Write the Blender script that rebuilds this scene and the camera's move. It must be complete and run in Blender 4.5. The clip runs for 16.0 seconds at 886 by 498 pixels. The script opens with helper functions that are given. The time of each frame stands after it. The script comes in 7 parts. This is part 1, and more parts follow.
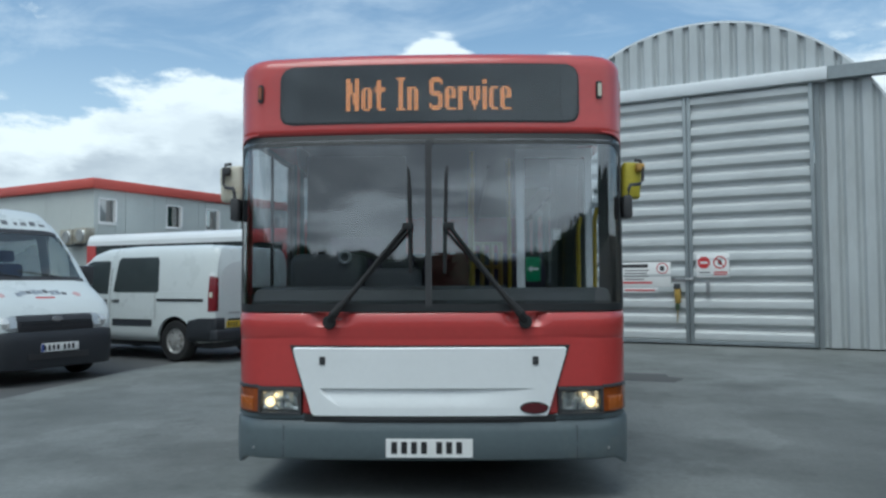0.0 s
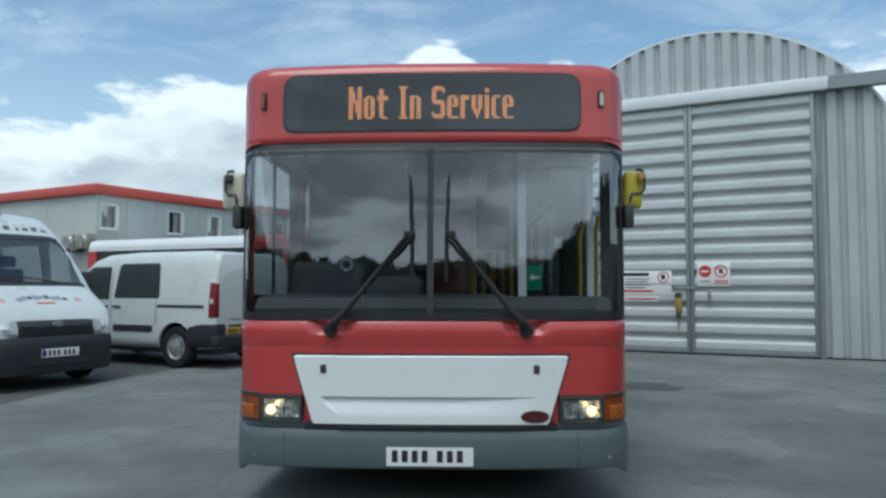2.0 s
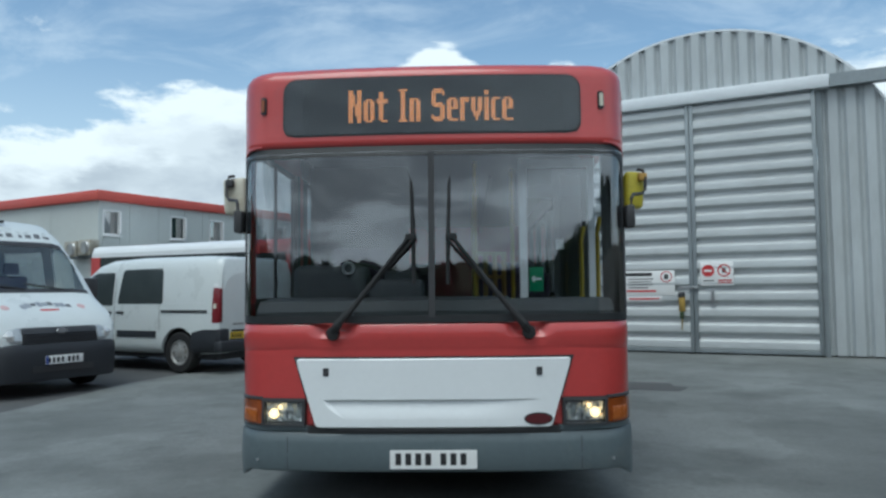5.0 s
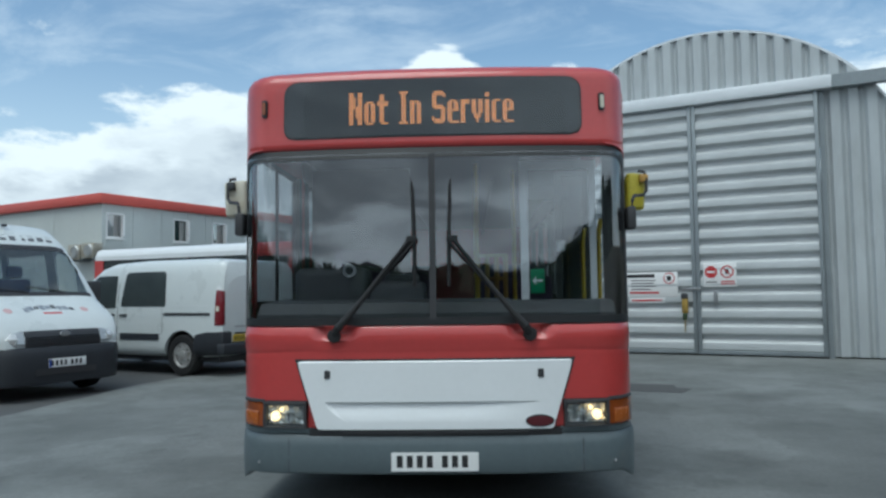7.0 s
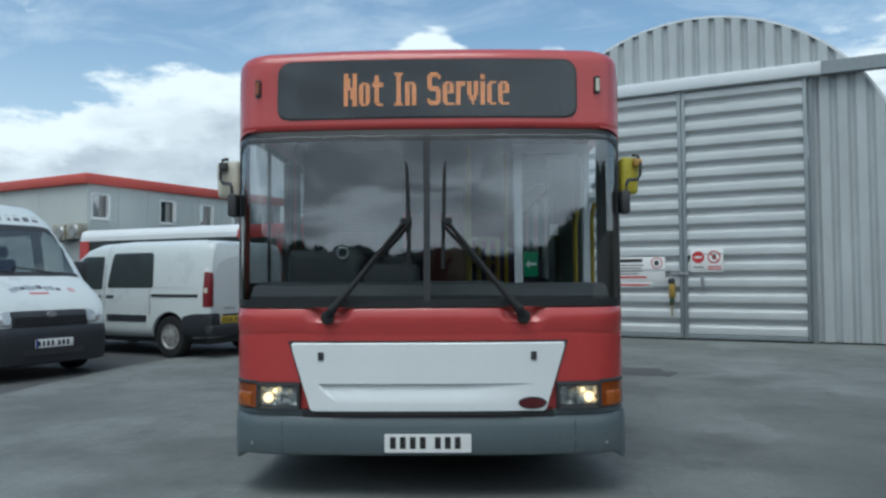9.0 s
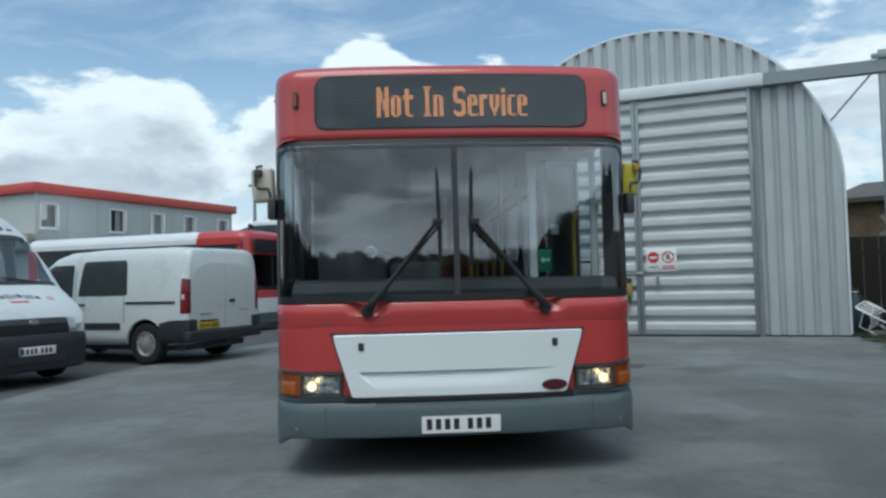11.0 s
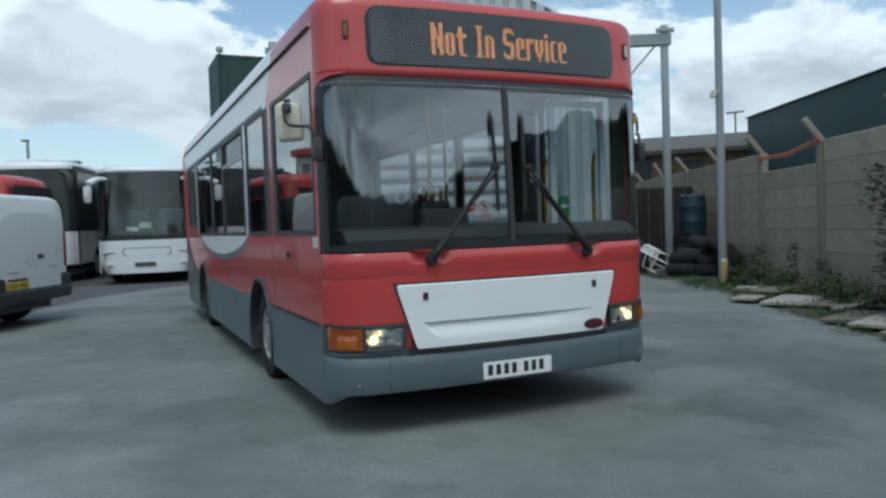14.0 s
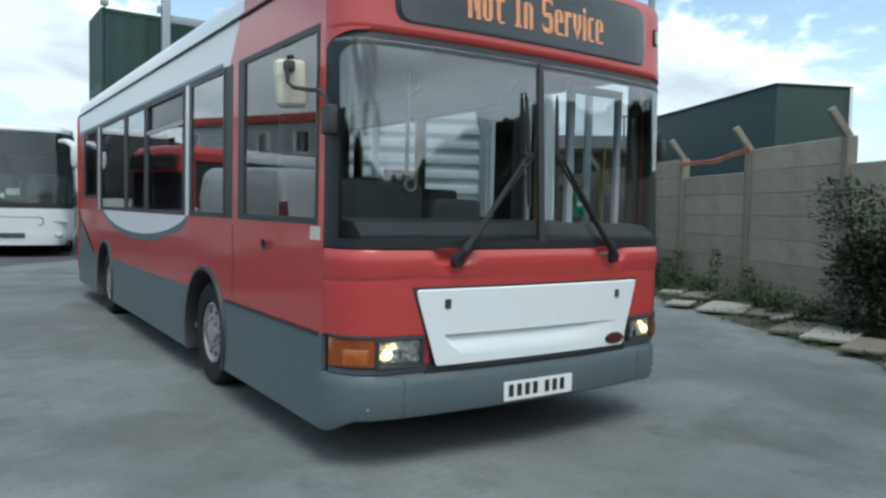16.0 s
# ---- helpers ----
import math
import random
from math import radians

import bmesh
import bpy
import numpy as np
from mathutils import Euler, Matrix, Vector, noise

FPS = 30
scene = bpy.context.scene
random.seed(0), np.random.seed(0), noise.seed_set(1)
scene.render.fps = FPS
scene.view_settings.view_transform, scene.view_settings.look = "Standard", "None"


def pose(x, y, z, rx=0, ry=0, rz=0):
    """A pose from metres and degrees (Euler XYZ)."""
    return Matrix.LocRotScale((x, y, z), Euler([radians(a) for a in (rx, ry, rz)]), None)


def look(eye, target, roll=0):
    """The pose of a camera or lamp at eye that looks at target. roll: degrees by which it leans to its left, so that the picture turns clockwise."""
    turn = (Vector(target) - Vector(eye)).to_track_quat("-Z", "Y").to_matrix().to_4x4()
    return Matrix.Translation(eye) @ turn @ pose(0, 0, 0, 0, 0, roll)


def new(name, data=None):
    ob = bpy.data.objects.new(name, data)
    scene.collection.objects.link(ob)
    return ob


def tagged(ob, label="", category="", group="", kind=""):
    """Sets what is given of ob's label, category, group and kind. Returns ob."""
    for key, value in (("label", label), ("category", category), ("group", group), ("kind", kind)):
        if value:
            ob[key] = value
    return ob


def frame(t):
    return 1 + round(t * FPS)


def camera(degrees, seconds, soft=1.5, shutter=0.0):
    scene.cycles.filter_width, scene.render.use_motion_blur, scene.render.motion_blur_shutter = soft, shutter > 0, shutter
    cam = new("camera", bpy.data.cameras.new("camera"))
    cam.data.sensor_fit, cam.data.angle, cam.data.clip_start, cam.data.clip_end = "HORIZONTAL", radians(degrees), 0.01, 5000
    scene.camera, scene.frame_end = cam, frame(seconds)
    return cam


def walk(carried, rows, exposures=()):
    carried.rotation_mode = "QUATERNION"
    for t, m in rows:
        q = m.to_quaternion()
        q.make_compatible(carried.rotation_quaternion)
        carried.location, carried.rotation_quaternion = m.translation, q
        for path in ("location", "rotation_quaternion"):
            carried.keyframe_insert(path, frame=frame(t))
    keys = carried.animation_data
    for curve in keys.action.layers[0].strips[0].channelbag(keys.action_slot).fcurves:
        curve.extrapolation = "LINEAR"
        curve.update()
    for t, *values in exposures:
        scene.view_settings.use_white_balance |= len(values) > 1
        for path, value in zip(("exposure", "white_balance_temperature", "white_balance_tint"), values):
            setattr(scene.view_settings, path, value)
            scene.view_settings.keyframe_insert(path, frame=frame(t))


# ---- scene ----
cam = camera(62.1, 16.0, soft=2.6)
PATH = [
    (0, (0.214, -4.336, 1.315), (0.155, -2.338, 1.402), -0.3),
    (0.5, (0.209, -4.331, 1.316), (0.157, -2.334, 1.411), 0.2),
    (1, (0.21, -4.338, 1.315), (0.146, -2.341, 1.389), -0.1),
    (1.5, (0.21, -4.332, 1.316), (0.145, -2.334, 1.387), 0.1),
    (2, (0.209, -4.34, 1.323), (0.148, -2.344, 1.429), -0.0),
    (2.5, (0.213, -4.344, 1.318), (0.156, -2.348, 1.432), -0.1),
    (3, (0.215, -4.348, 1.324), (0.142, -2.352, 1.439), -0.3),
    (3.5, (0.216, -4.346, 1.323), (0.143, -2.351, 1.446), -0.4),
    (4, (0.216, -4.338, 1.321), (0.144, -2.342, 1.432), -0.5),
    (6.5, (0.228, -4.342, 1.326), (0.161, -2.346, 1.443), -0.8),
    (7, (0.231, -4.338, 1.323), (0.154, -2.343, 1.441), -0.8),
    (7.5, (0.232, -4.35, 1.318), (0.155, -2.355, 1.436), -0.8),
    (8, (0.235, -4.346, 1.322), (0.16, -2.351, 1.428), -1.0),
    (8.5, (0.233, -4.34, 1.318), (0.156, -2.345, 1.421), -0.8),
    (9, (0.187, -4.337, 1.318), (0.145, -2.339, 1.391), -0.4),
    (9.2, (0.133, -4.354, 1.324), (0.148, -2.355, 1.377), -1.0),
    (11.3, (-0.495, -4.768, 1.25), (-0.347, -2.776, 1.349), -2.2),
    (11.4, (-0.542, -4.766, 1.253), (-0.357, -2.777, 1.352), -3.5),
    (11.5, (-0.6, -4.753, 1.235), (-0.361, -2.768, 1.285), -3.2),
    (12, (-0.9, -4.512, 1.274), (-0.606, -2.535, 1.339), -0.6),
    (12.5, (-1.337, -4.488, 1.295), (-0.823, -2.555, 1.282), 0.4),
    (12.9, (-1.616, -4.416, 1.275), (-0.982, -2.52, 1.306), -1.1),
    (13, (-1.67, -4.361, 1.262), (-1.063, -2.456, 1.286), -2.8),
    (13.5, (-2.004, -4.216, 1.308), (-1.305, -2.343, 1.353), -2.8),
    (14, (-2.388, -4.149, 1.287), (-1.561, -2.33, 1.22), -2.0),
    (14.5, (-2.507, -3.944, 1.283), (-1.621, -2.151, 1.236), -1.4),
    (15, (-2.529, -3.685, 1.332), (-1.655, -1.886, 1.3), -1.0),
    (15.5, (-2.718, -3.496, 1.299), (-1.687, -1.783, 1.223), 0.8),
    (16, (-2.78, -3.123, 1.334), (-1.662, -1.468, 1.228), 1.3),
]
walk(cam, [(t, look(eye, target, roll)) for t, eye, target, roll in PATH], [(0.0, 0.08, 5850, 0.0), (12.0, 0.02, 5850, 0.0), (13.5, -0.08, 5850, 0.0), (14.0, 0.03, 5850, 0.0), (15.5, 0.24, 5850, 0.0), (16.0, 0.46, 6000, 0.0)])

# ---- sky, sun ----
world = bpy.data.worlds.new("sky")
scene.world = world
world.use_nodes = True
wt = world.node_tree
wt.nodes.clear()


def wnode(kind, **values):
    n = wt.nodes.new(kind)
    for key, value in values.items():
        n.inputs[key].default_value = value
    return n


def wmath(op, a, b=None, clamp=False):
    n = wt.nodes.new("ShaderNodeMath")
    n.operation, n.use_clamp = op, clamp
    for i, v in enumerate((a, b)):
        if v is None:
            continue
        if isinstance(v, (int, float)):
            n.inputs[i].default_value = v
        else:
            wt.links.new(v, n.inputs[i])
    return n.outputs[0]


SUN_AZ, SUN_EL = radians(205), radians(64)      # azimuth clockwise from +y
sky = wt.nodes.new("ShaderNodeTexSky")
sky.sky_type, sky.sun_disc = "NISHITA", False
sky.sun_elevation, sky.sun_rotation = SUN_EL, SUN_AZ
sky.dust_density, sky.ozone_density = 1.2, 1.3
coords = wt.nodes.new("ShaderNodeTexCoord").outputs["Generated"]
split = wt.nodes.new("ShaderNodeSeparateXYZ")
wt.links.new(coords, split.inputs[0])
BANKS = ((-23.0, 11.4, 0.10, 0.16), (-29, 6.5, 0.11, 0.14), (-17.5, 10.5, 0.09, 0.14), (-2.3, 15.2, 0.070, 0.14), (-0.4, 12.0, 0.10, 0.16), (-9.3, 16.5, 0.05, -0.12), (-8.0, 9.5, 0.10, 0.13), (-10.5, 20.5, 0.13, -0.16), (19.8, 19.5, 0.12, -0.12), (4.5, 11.0, 0.10, 0.13), (-42, 8, 0.17, 0.08),
         (56, 9, 0.24, 0.17), (36, 6, 0.2, 0.10), (-20, 3, 0.2, 0.10), (12, 4, 0.2, 0.08), (200, 16, 0.38, 0.14), (165, 22, 0.4, 0.06), (180, 30, 1.1, 0.09))


def vector(op, a, b):
    n = wt.nodes.new("ShaderNodeVectorMath")
    n.operation = op
    wt.links.new(a, n.inputs[0])
    n.inputs[1].default_value = b
    return n.outputs["Value" if op == "DISTANCE" else "Vector"]


def cover_at(way):
    """How much cloud stands in the direction way: noise at two scales, thickened about the banks of cumulus."""
    flat = vector("MULTIPLY", way, (1.0, 1.0, 2.2))         # clouds stretch out towards the horizon
    puffs = wnode("ShaderNodeTexNoise", Scale=15.0, Detail=5.0, Roughness=0.6)
    wt.links.new(flat, puffs.inputs["Vector"])
    fine = wnode("ShaderNodeTexNoise", Scale=3.1, Detail=9.0, Roughness=0.6, Distortion=0.35)
    broad = wnode("ShaderNodeTexNoise", Scale=1.35, Detail=3.0, Roughness=0.5)
    wt.links.new(flat, fine.inputs["Vector"])
    wt.links.new(flat, broad.inputs["Vector"])
    total = wmath("ADD", wmath("MULTIPLY", fine.outputs[0], 0.75), wmath("MULTIPLY", broad.outputs[0], 0.35))
    total = wmath("ADD", total, wmath("MULTIPLY", wmath("SUBTRACT", puffs.outputs[0], 0.5), 0.16))
    for az, el, wide, amount in BANKS:
        az, el = radians(az), radians(el)
        r = wmath("DIVIDE", vector("DISTANCE", way, (math.sin(az) * math.cos(el), math.cos(az) * math.cos(el), math.sin(el))), wide)
        total = wmath("ADD", total, wmath("MULTIPLY", wmath("SUBTRACT", 1.0, wmath("MULTIPLY", r, r), clamp=True), amount))
    return total


thin = wnode("ShaderNodeTexNoise", Scale=1.6, Detail=6.0, Roughness=0.62, Distortion=0.6)
wt.links.new(vector("MULTIPLY", coords, (2.0, 5.0, 9.0)), thin.inputs["Vector"])
low = wmath("SUBTRACT", 1.0, wmath("MULTIPLY", split.outputs["Z"], 3.2), clamp=True)
cover = wmath("ADD", cover_at(coords), wmath("MULTIPLY", low, 0.035))
above = cover_at(vector("ADD", coords, (0.0, 0.0, 0.045)))      # cloud overhead shades what lies below it
dense = wt.nodes.new("ShaderNodeMapRange")
dense.interpolation_type = "SMOOTHSTEP"
dense.inputs["From Min"].default_value, dense.inputs["From Max"].default_value = 0.600, 0.660
wt.links.new(cover, dense.inputs["Value"])
veil = wt.nodes.new("ShaderNodeMapRange")
veil.interpolation_type = "SMOOTHSTEP"
veil.inputs["From Min"].default_value, veil.inputs["From Max"].default_value = 0.38, 0.72
veil.inputs["To Max"].default_value = 0.55
wt.links.new(thin.outputs[0], veil.inputs["Value"])
core = wt.nodes.new("ShaderNodeMapRange")       # thick cloud has a grey belly
core.interpolation_type = "SMOOTHSTEP"
core.inputs["From Min"].default_value, core.inputs["From Max"].default_value = 0.57, 0.70
wt.links.new(above, core.inputs["Value"])
belly = wt.nodes.new("ShaderNodeMix")
belly.data_type = "RGBA"
belly.inputs["A"].default_value = (7.3, 7.5, 7.7, 1)
belly.inputs["B"].default_value = (4.2, 4.5, 4.95, 1)
streak = wt.nodes.new("ShaderNodeMapRange")     # the bellies are streaked
streak.inputs["From Min"].default_value, streak.inputs["From Max"].default_value = 0.36, 0.62
streak.inputs["To Min"].default_value = 0.15
wt.links.new(thin.outputs[0], streak.inputs["Value"])
billow = wnode("ShaderNodeTexNoise", Scale=7.5, Detail=6.0, Roughness=0.55, Distortion=0.3)
wt.links.new(vector("MULTIPLY", coords, (1.0, 1.0, 2.2)), billow.inputs["Vector"])
puff = wt.nodes.new("ShaderNodeMapRange")
puff.inputs["From Min"].default_value, puff.inputs["From Max"].default_value = 0.40, 0.62
puff.inputs["To Min"].default_value, puff.inputs["To Max"].default_value = 0.45, 1.0
wt.links.new(billow.outputs["Fac"], puff.inputs["Value"])
ahead = wmath("ADD", wmath("MULTIPLY", split.outputs["Y"], 3.0), 0.6, clamp=True)
wt.links.new(wmath("MULTIPLY", core.outputs[0], wmath("ADD", wmath("MULTIPLY", streak.outputs[0], wmath("SUBTRACT", 1.0, ahead)), wmath("MULTIPLY", puff.outputs[0], ahead))), belly.inputs["Factor"])
tint = wt.nodes.new("ShaderNodeMix")
tint.data_type, tint.blend_type = "RGBA", "MULTIPLY"
tint.inputs["Factor"].default_value = 1.0
tint.inputs["B"].default_value = (1.25, 1.22, 1.12, 1)
wt.links.new(sky.outputs[0], tint.inputs["A"])
hazy = wt.nodes.new("ShaderNodeMix")
hazy.data_type = "RGBA"
hazy.inputs["B"].default_value = (5.4, 6.0, 6.8, 1)
wt.links.new(wmath("MAXIMUM", veil.outputs[0], wmath("MULTIPLY", low, 0.75)), hazy.inputs["Factor"])
wt.links.new(tint.outputs["Result"], hazy.inputs["A"])
mixed = wt.nodes.new("ShaderNodeMix")
mixed.data_type = "RGBA"
wt.links.new(dense.outputs[0], mixed.inputs["Factor"])
wt.links.new(hazy.outputs["Result"], mixed.inputs["A"])
wt.links.new(belly.outputs["Result"], mixed.inputs["B"])
# the southern half of the sky is overcast with long dark streaks
drift = wnode("ShaderNodeTexNoise", Scale=2.0, Detail=9.0, Roughness=0.6, Distortion=0.7)
wt.links.new(vector("MULTIPLY", coords, (1.5, 1.2, 7.5)), drift.inputs["Vector"])
dark = wt.nodes.new("ShaderNodeMapRange")
dark.interpolation_type = "SMOOTHSTEP"
dark.inputs["From Min"].default_value, dark.inputs["From Max"].default_value = 0.36, 0.62
wt.links.new(drift.outputs["Fac"], dark.inputs["Value"])
storm = wt.nodes.new("ShaderNodeMix")
storm.data_type = "RGBA"
storm.inputs["A"].default_value = (8.6, 9.0, 9.6, 1)
storm.inputs["B"].default_value = (3.2, 3.35, 3.75, 1)
east = wmath("MULTIPLY", split.outputs["X"], 2.2, clamp=True)        # it thins towards the east
wt.links.new(wmath("MULTIPLY", dark.outputs[0], wmath("SUBTRACT", 1.0, wmath("MULTIPLY", east, 0.6))), storm.inputs["Factor"])
whole = wt.nodes.new("ShaderNodeMix")
whole.data_type = "RGBA"
south = wmath("MULTIPLY", wmath("SUBTRACT", 0.0, split.outputs["Y"]), 4.0, clamp=True)
wt.links.new(wmath("MULTIPLY", south, 0.92), whole.inputs["Factor"])
wt.links.new(mixed.outputs["Result"], whole.inputs["A"])
wt.links.new(storm.outputs["Result"], whole.inputs["B"])
back = wnode("ShaderNodeBackground", Strength=0.125)
wt.links.new(whole.outputs["Result"], back.inputs["Color"])
wt.links.new(back.outputs[0], wt.nodes.new("ShaderNodeOutputWorld").inputs[0])

sun = new("sun", bpy.data.lights.new("sun", "SUN"))
sun.data.energy, sun.data.angle, sun.data.color = 1.5, radians(36), (1.0, 0.96, 0.9)
sun.data.specular_factor = 0.3
toward = Vector((math.sin(SUN_AZ) * math.cos(SUN_EL), math.cos(SUN_AZ) * math.cos(SUN_EL), math.sin(SUN_EL)))
sun.matrix_world = look(toward * 60, (0, 0, 0))


# ---- materials ----
def mat(name, col, rough=0.5, metal=0.0, var=0.12, scale=2.0, fine=60.0, bump=0.1, depth=0.002, dirt=None, dirt_at=0.62, each=0.0, coat=0.0, stretch=(1, 1, 1), emit=0.0):
    """A surface with variation at two scales; dirt: a second colour in patches; each: how far single pieces differ."""
    m = bpy.data.materials.new(name)
    m.use_nodes = True
    nt = m.node_tree
    b = nt.nodes["Principled BSDF"]
    b.inputs["Roughness"].default_value, b.inputs["Metallic"].default_value = rough, metal
    b.inputs["Coat Weight"].default_value, b.inputs["Coat Roughness"].default_value = coat, 0.08
    tc = nt.nodes.new("ShaderNodeTexCoord")
    mp = nt.nodes.new("ShaderNodeMapping")
    mp.inputs["Scale"].default_value = stretch
    nt.links.new(tc.outputs["Object"], mp.inputs["Vector"])
    noises = []
    for sc, det in ((scale, 5.0), (fine, 3.0)):
        n = nt.nodes.new("ShaderNodeTexNoise")
        n.inputs["Scale"].default_value, n.inputs["Detail"].default_value, n.inputs["Roughness"].default_value = sc, det, 0.6
        nt.links.new(mp.outputs[0], n.inputs["Vector"])
        noises.append(n.outputs["Fac"])
    blend = nt.nodes.new("ShaderNodeMix")
    blend.inputs["Factor"].default_value = 0.4
    nt.links.new(noises[0], blend.inputs["A"])
    nt.links.new(noises[1], blend.inputs["B"])
    ramp = nt.nodes.new("ShaderNodeMapRange")
    ramp.inputs["From Min"].default_value, ramp.inputs["From Max"].default_value = 0.3, 0.7
    ramp.inputs["To Min"].default_value, ramp.inputs["To Max"].default_value = 1 - var, 1 + var
    nt.links.new(blend.outputs["Result"], ramp.inputs["Value"])
    value = ramp.outputs[0]
    if each:
        info = nt.nodes.new("ShaderNodeObjectInfo")
        r2 = nt.nodes.new("ShaderNodeMapRange")
        r2.inputs["To Min"].default_value, r2.inputs["To Max"].default_value = 1 - each, 1 + each
        nt.links.new(info.outputs["Random"], r2.inputs["Value"])
        mul = nt.nodes.new("ShaderNodeMath")
        mul.operation = "MULTIPLY"
        nt.links.new(value, mul.inputs[0])
        nt.links.new(r2.outputs[0], mul.inputs[1])
        value = mul.outputs[0]
    tone = nt.nodes.new("ShaderNodeVectorMath")
    tone.operation = "SCALE"
    tone.inputs[0].default_value = col
    nt.links.new(value, tone.inputs["Scale"])
    out = tone.outputs[0]
    if dirt:
        patch = nt.nodes.new("ShaderNodeTexNoise")
        patch.inputs["Scale"].default_value, patch.inputs["Detail"].default_value, patch.inputs["Roughness"].default_value = scale * 0.7, 8.0, 0.7
        nt.links.new(mp.outputs[0], patch.inputs["Vector"])
        pr = nt.nodes.new("ShaderNodeMapRange")
        pr.inputs["From Min"].default_value, pr.inputs["From Max"].default_value = dirt_at - 0.12, dirt_at + 0.12
        nt.links.new(patch.outputs["Fac"], pr.inputs["Value"])
        dm = nt.nodes.new("ShaderNodeMix")
        dm.data_type = "RGBA"
        nt.links.new(pr.outputs[0], dm.inputs["Factor"])
        nt.links.new(out, dm.inputs["A"])
        dm.inputs["B"].default_value = (*dirt, 1)
        out = dm.outputs["Result"]
    nt.links.new(out, b.inputs["Base Color"])
    rr = nt.nodes.new("ShaderNodeMapRange")
    rr.inputs["To Min"].default_value, rr.inputs["To Max"].default_value = max(rough - 0.12, 0.02), min(rough + 0.12, 1)
    nt.links.new(noises[0], rr.inputs["Value"])
    nt.links.new(rr.outputs[0], b.inputs["Roughness"])
    if bump:
        bp = nt.nodes.new("ShaderNodeBump")
        bp.inputs["Strength"].default_value, bp.inputs["Distance"].default_value = bump, depth
        nt.links.new(blend.outputs["Result"], bp.inputs["Height"])
        nt.links.new(bp.outputs[0], b.inputs["Normal"])
    if emit:
        nt.links.new(out, b.inputs["Emission Color"])
        b.inputs["Emission Strength"].default_value = emit
    return m


def glass(name, tint, gloss=1.0, rough=0.01):
    """Clear or tinted sheet glass: lets light through, and mirrors more at a glancing angle."""
    m = bpy.data.materials.new(name)
    m.use_nodes = True
    nt = m.node_tree
    nt.nodes.clear()
    lw = nt.nodes.new("ShaderNodeLayerWeight")
    lw.inputs["Blend"].default_value = 0.5
    p = nt.nodes.new("ShaderNodeMath")
    p.operation = "POWER"
    p.inputs[1].default_value = 4.0
    nt.links.new(lw.outputs["Facing"], p.inputs[0])
    r = nt.nodes.new("ShaderNodeMapRange")
    r.inputs["To Min"].default_value, r.inputs["To Max"].default_value = 0.05 * gloss, 0.95
    nt.links.new(p.outputs[0], r.inputs["Value"])
    a = nt.nodes.new("ShaderNodeBsdfTransparent")
    a.inputs["Color"].default_value = (*tint, 1)
    g = nt.nodes.new("ShaderNodeBsdfGlossy")
    g.inputs["Roughness"].default_value = rough
    wave = nt.nodes.new("ShaderNodeTexNoise")
    wave.inputs["Scale"].default_value, wave.inputs["Detail"].default_value = 1.6, 1.0
    bp = nt.nodes.new("ShaderNodeBump")
    bp.inputs["Strength"].default_value, bp.inputs["Distance"].default_value = 0.10, 0.010
    nt.links.new(wave.outputs["Fac"], bp.inputs["Height"])
    nt.links.new(bp.outputs[0], g.inputs["Normal"])
    mx = nt.nodes.new("ShaderNodeMixShader")
    nt.links.new(r.outputs[0], mx.inputs[0])
    nt.links.new(a.outputs[0], mx.inputs[1])
    nt.links.new(g.outputs[0], mx.inputs[2])
    nt.links.new(mx.outputs[0], nt.nodes.new("ShaderNodeOutputMaterial").inputs[0])
    return m


def glow(name, col, strength):
    m = bpy.data.materials.new(name)
    m.use_nodes = True
    b = m.node_tree.nodes["Principled BSDF"]
    b.inputs["Base Color"].default_value = (*col, 1)
    b.inputs["Emission Color"].default_value = (*col, 1)
    b.inputs["Emission Strength"].default_value = strength
    return m


BUS_RED = mat("bus_red_paint", (0.47, 0.045, 0.043), 0.40, var=0.09, scale=1.2, fine=25, bump=0.02, coat=0.65, dirt=(0.36, 0.065, 0.06), dirt_at=0.68)
BUS_GREY = mat("bus_grey_paint", (0.098, 0.125, 0.137), 0.42, var=0.12, scale=1.5, fine=30, bump=0.03, coat=0.15, dirt=(0.17, 0.18, 0.175), dirt_at=0.66)
BUS_WHITE = mat("bus_white_paint", (0.74, 0.76, 0.77), 0.32, var=0.04, scale=1.5, fine=30, bump=0.02, coat=0.3)
DOOR_WHITE = mat("white_door_paint", (0.86, 0.87, 0.87), 0.4, var=0.03, scale=3, fine=40, bump=0.0)
PANEL_WHITE = mat("white_panel_paint", (0.78, 0.80, 0.81), 0.35, var=0.03, scale=2, fine=30, bump=0.02, coat=0.25)
BLACK = mat("black_rubber", (0.036, 0.036, 0.039), 0.5, var=0.2, scale=4, bump=0.05)
WIPER = mat("worn_black_steel", (0.012, 0.012, 0.013), 0.7, var=0.25, scale=9, bump=0.05)
GLOSS_BLACK = mat("gloss_black", (0.017, 0.018, 0.020), 0.46, var=0.1, bump=0.0)
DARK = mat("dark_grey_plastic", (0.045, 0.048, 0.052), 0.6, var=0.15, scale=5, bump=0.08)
DASH = mat("grey_dashboard_plastic", (0.075, 0.078, 0.084), 0.65, var=0.15, scale=5, bump=0.08)
MID = mat("mid_grey_plastic", (0.12, 0.125, 0.135), 0.6, var=0.12, scale=5, bump=0.06)
# lining kept near black: the dimness inside the bus is put into its colour
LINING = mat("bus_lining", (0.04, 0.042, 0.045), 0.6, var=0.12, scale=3)
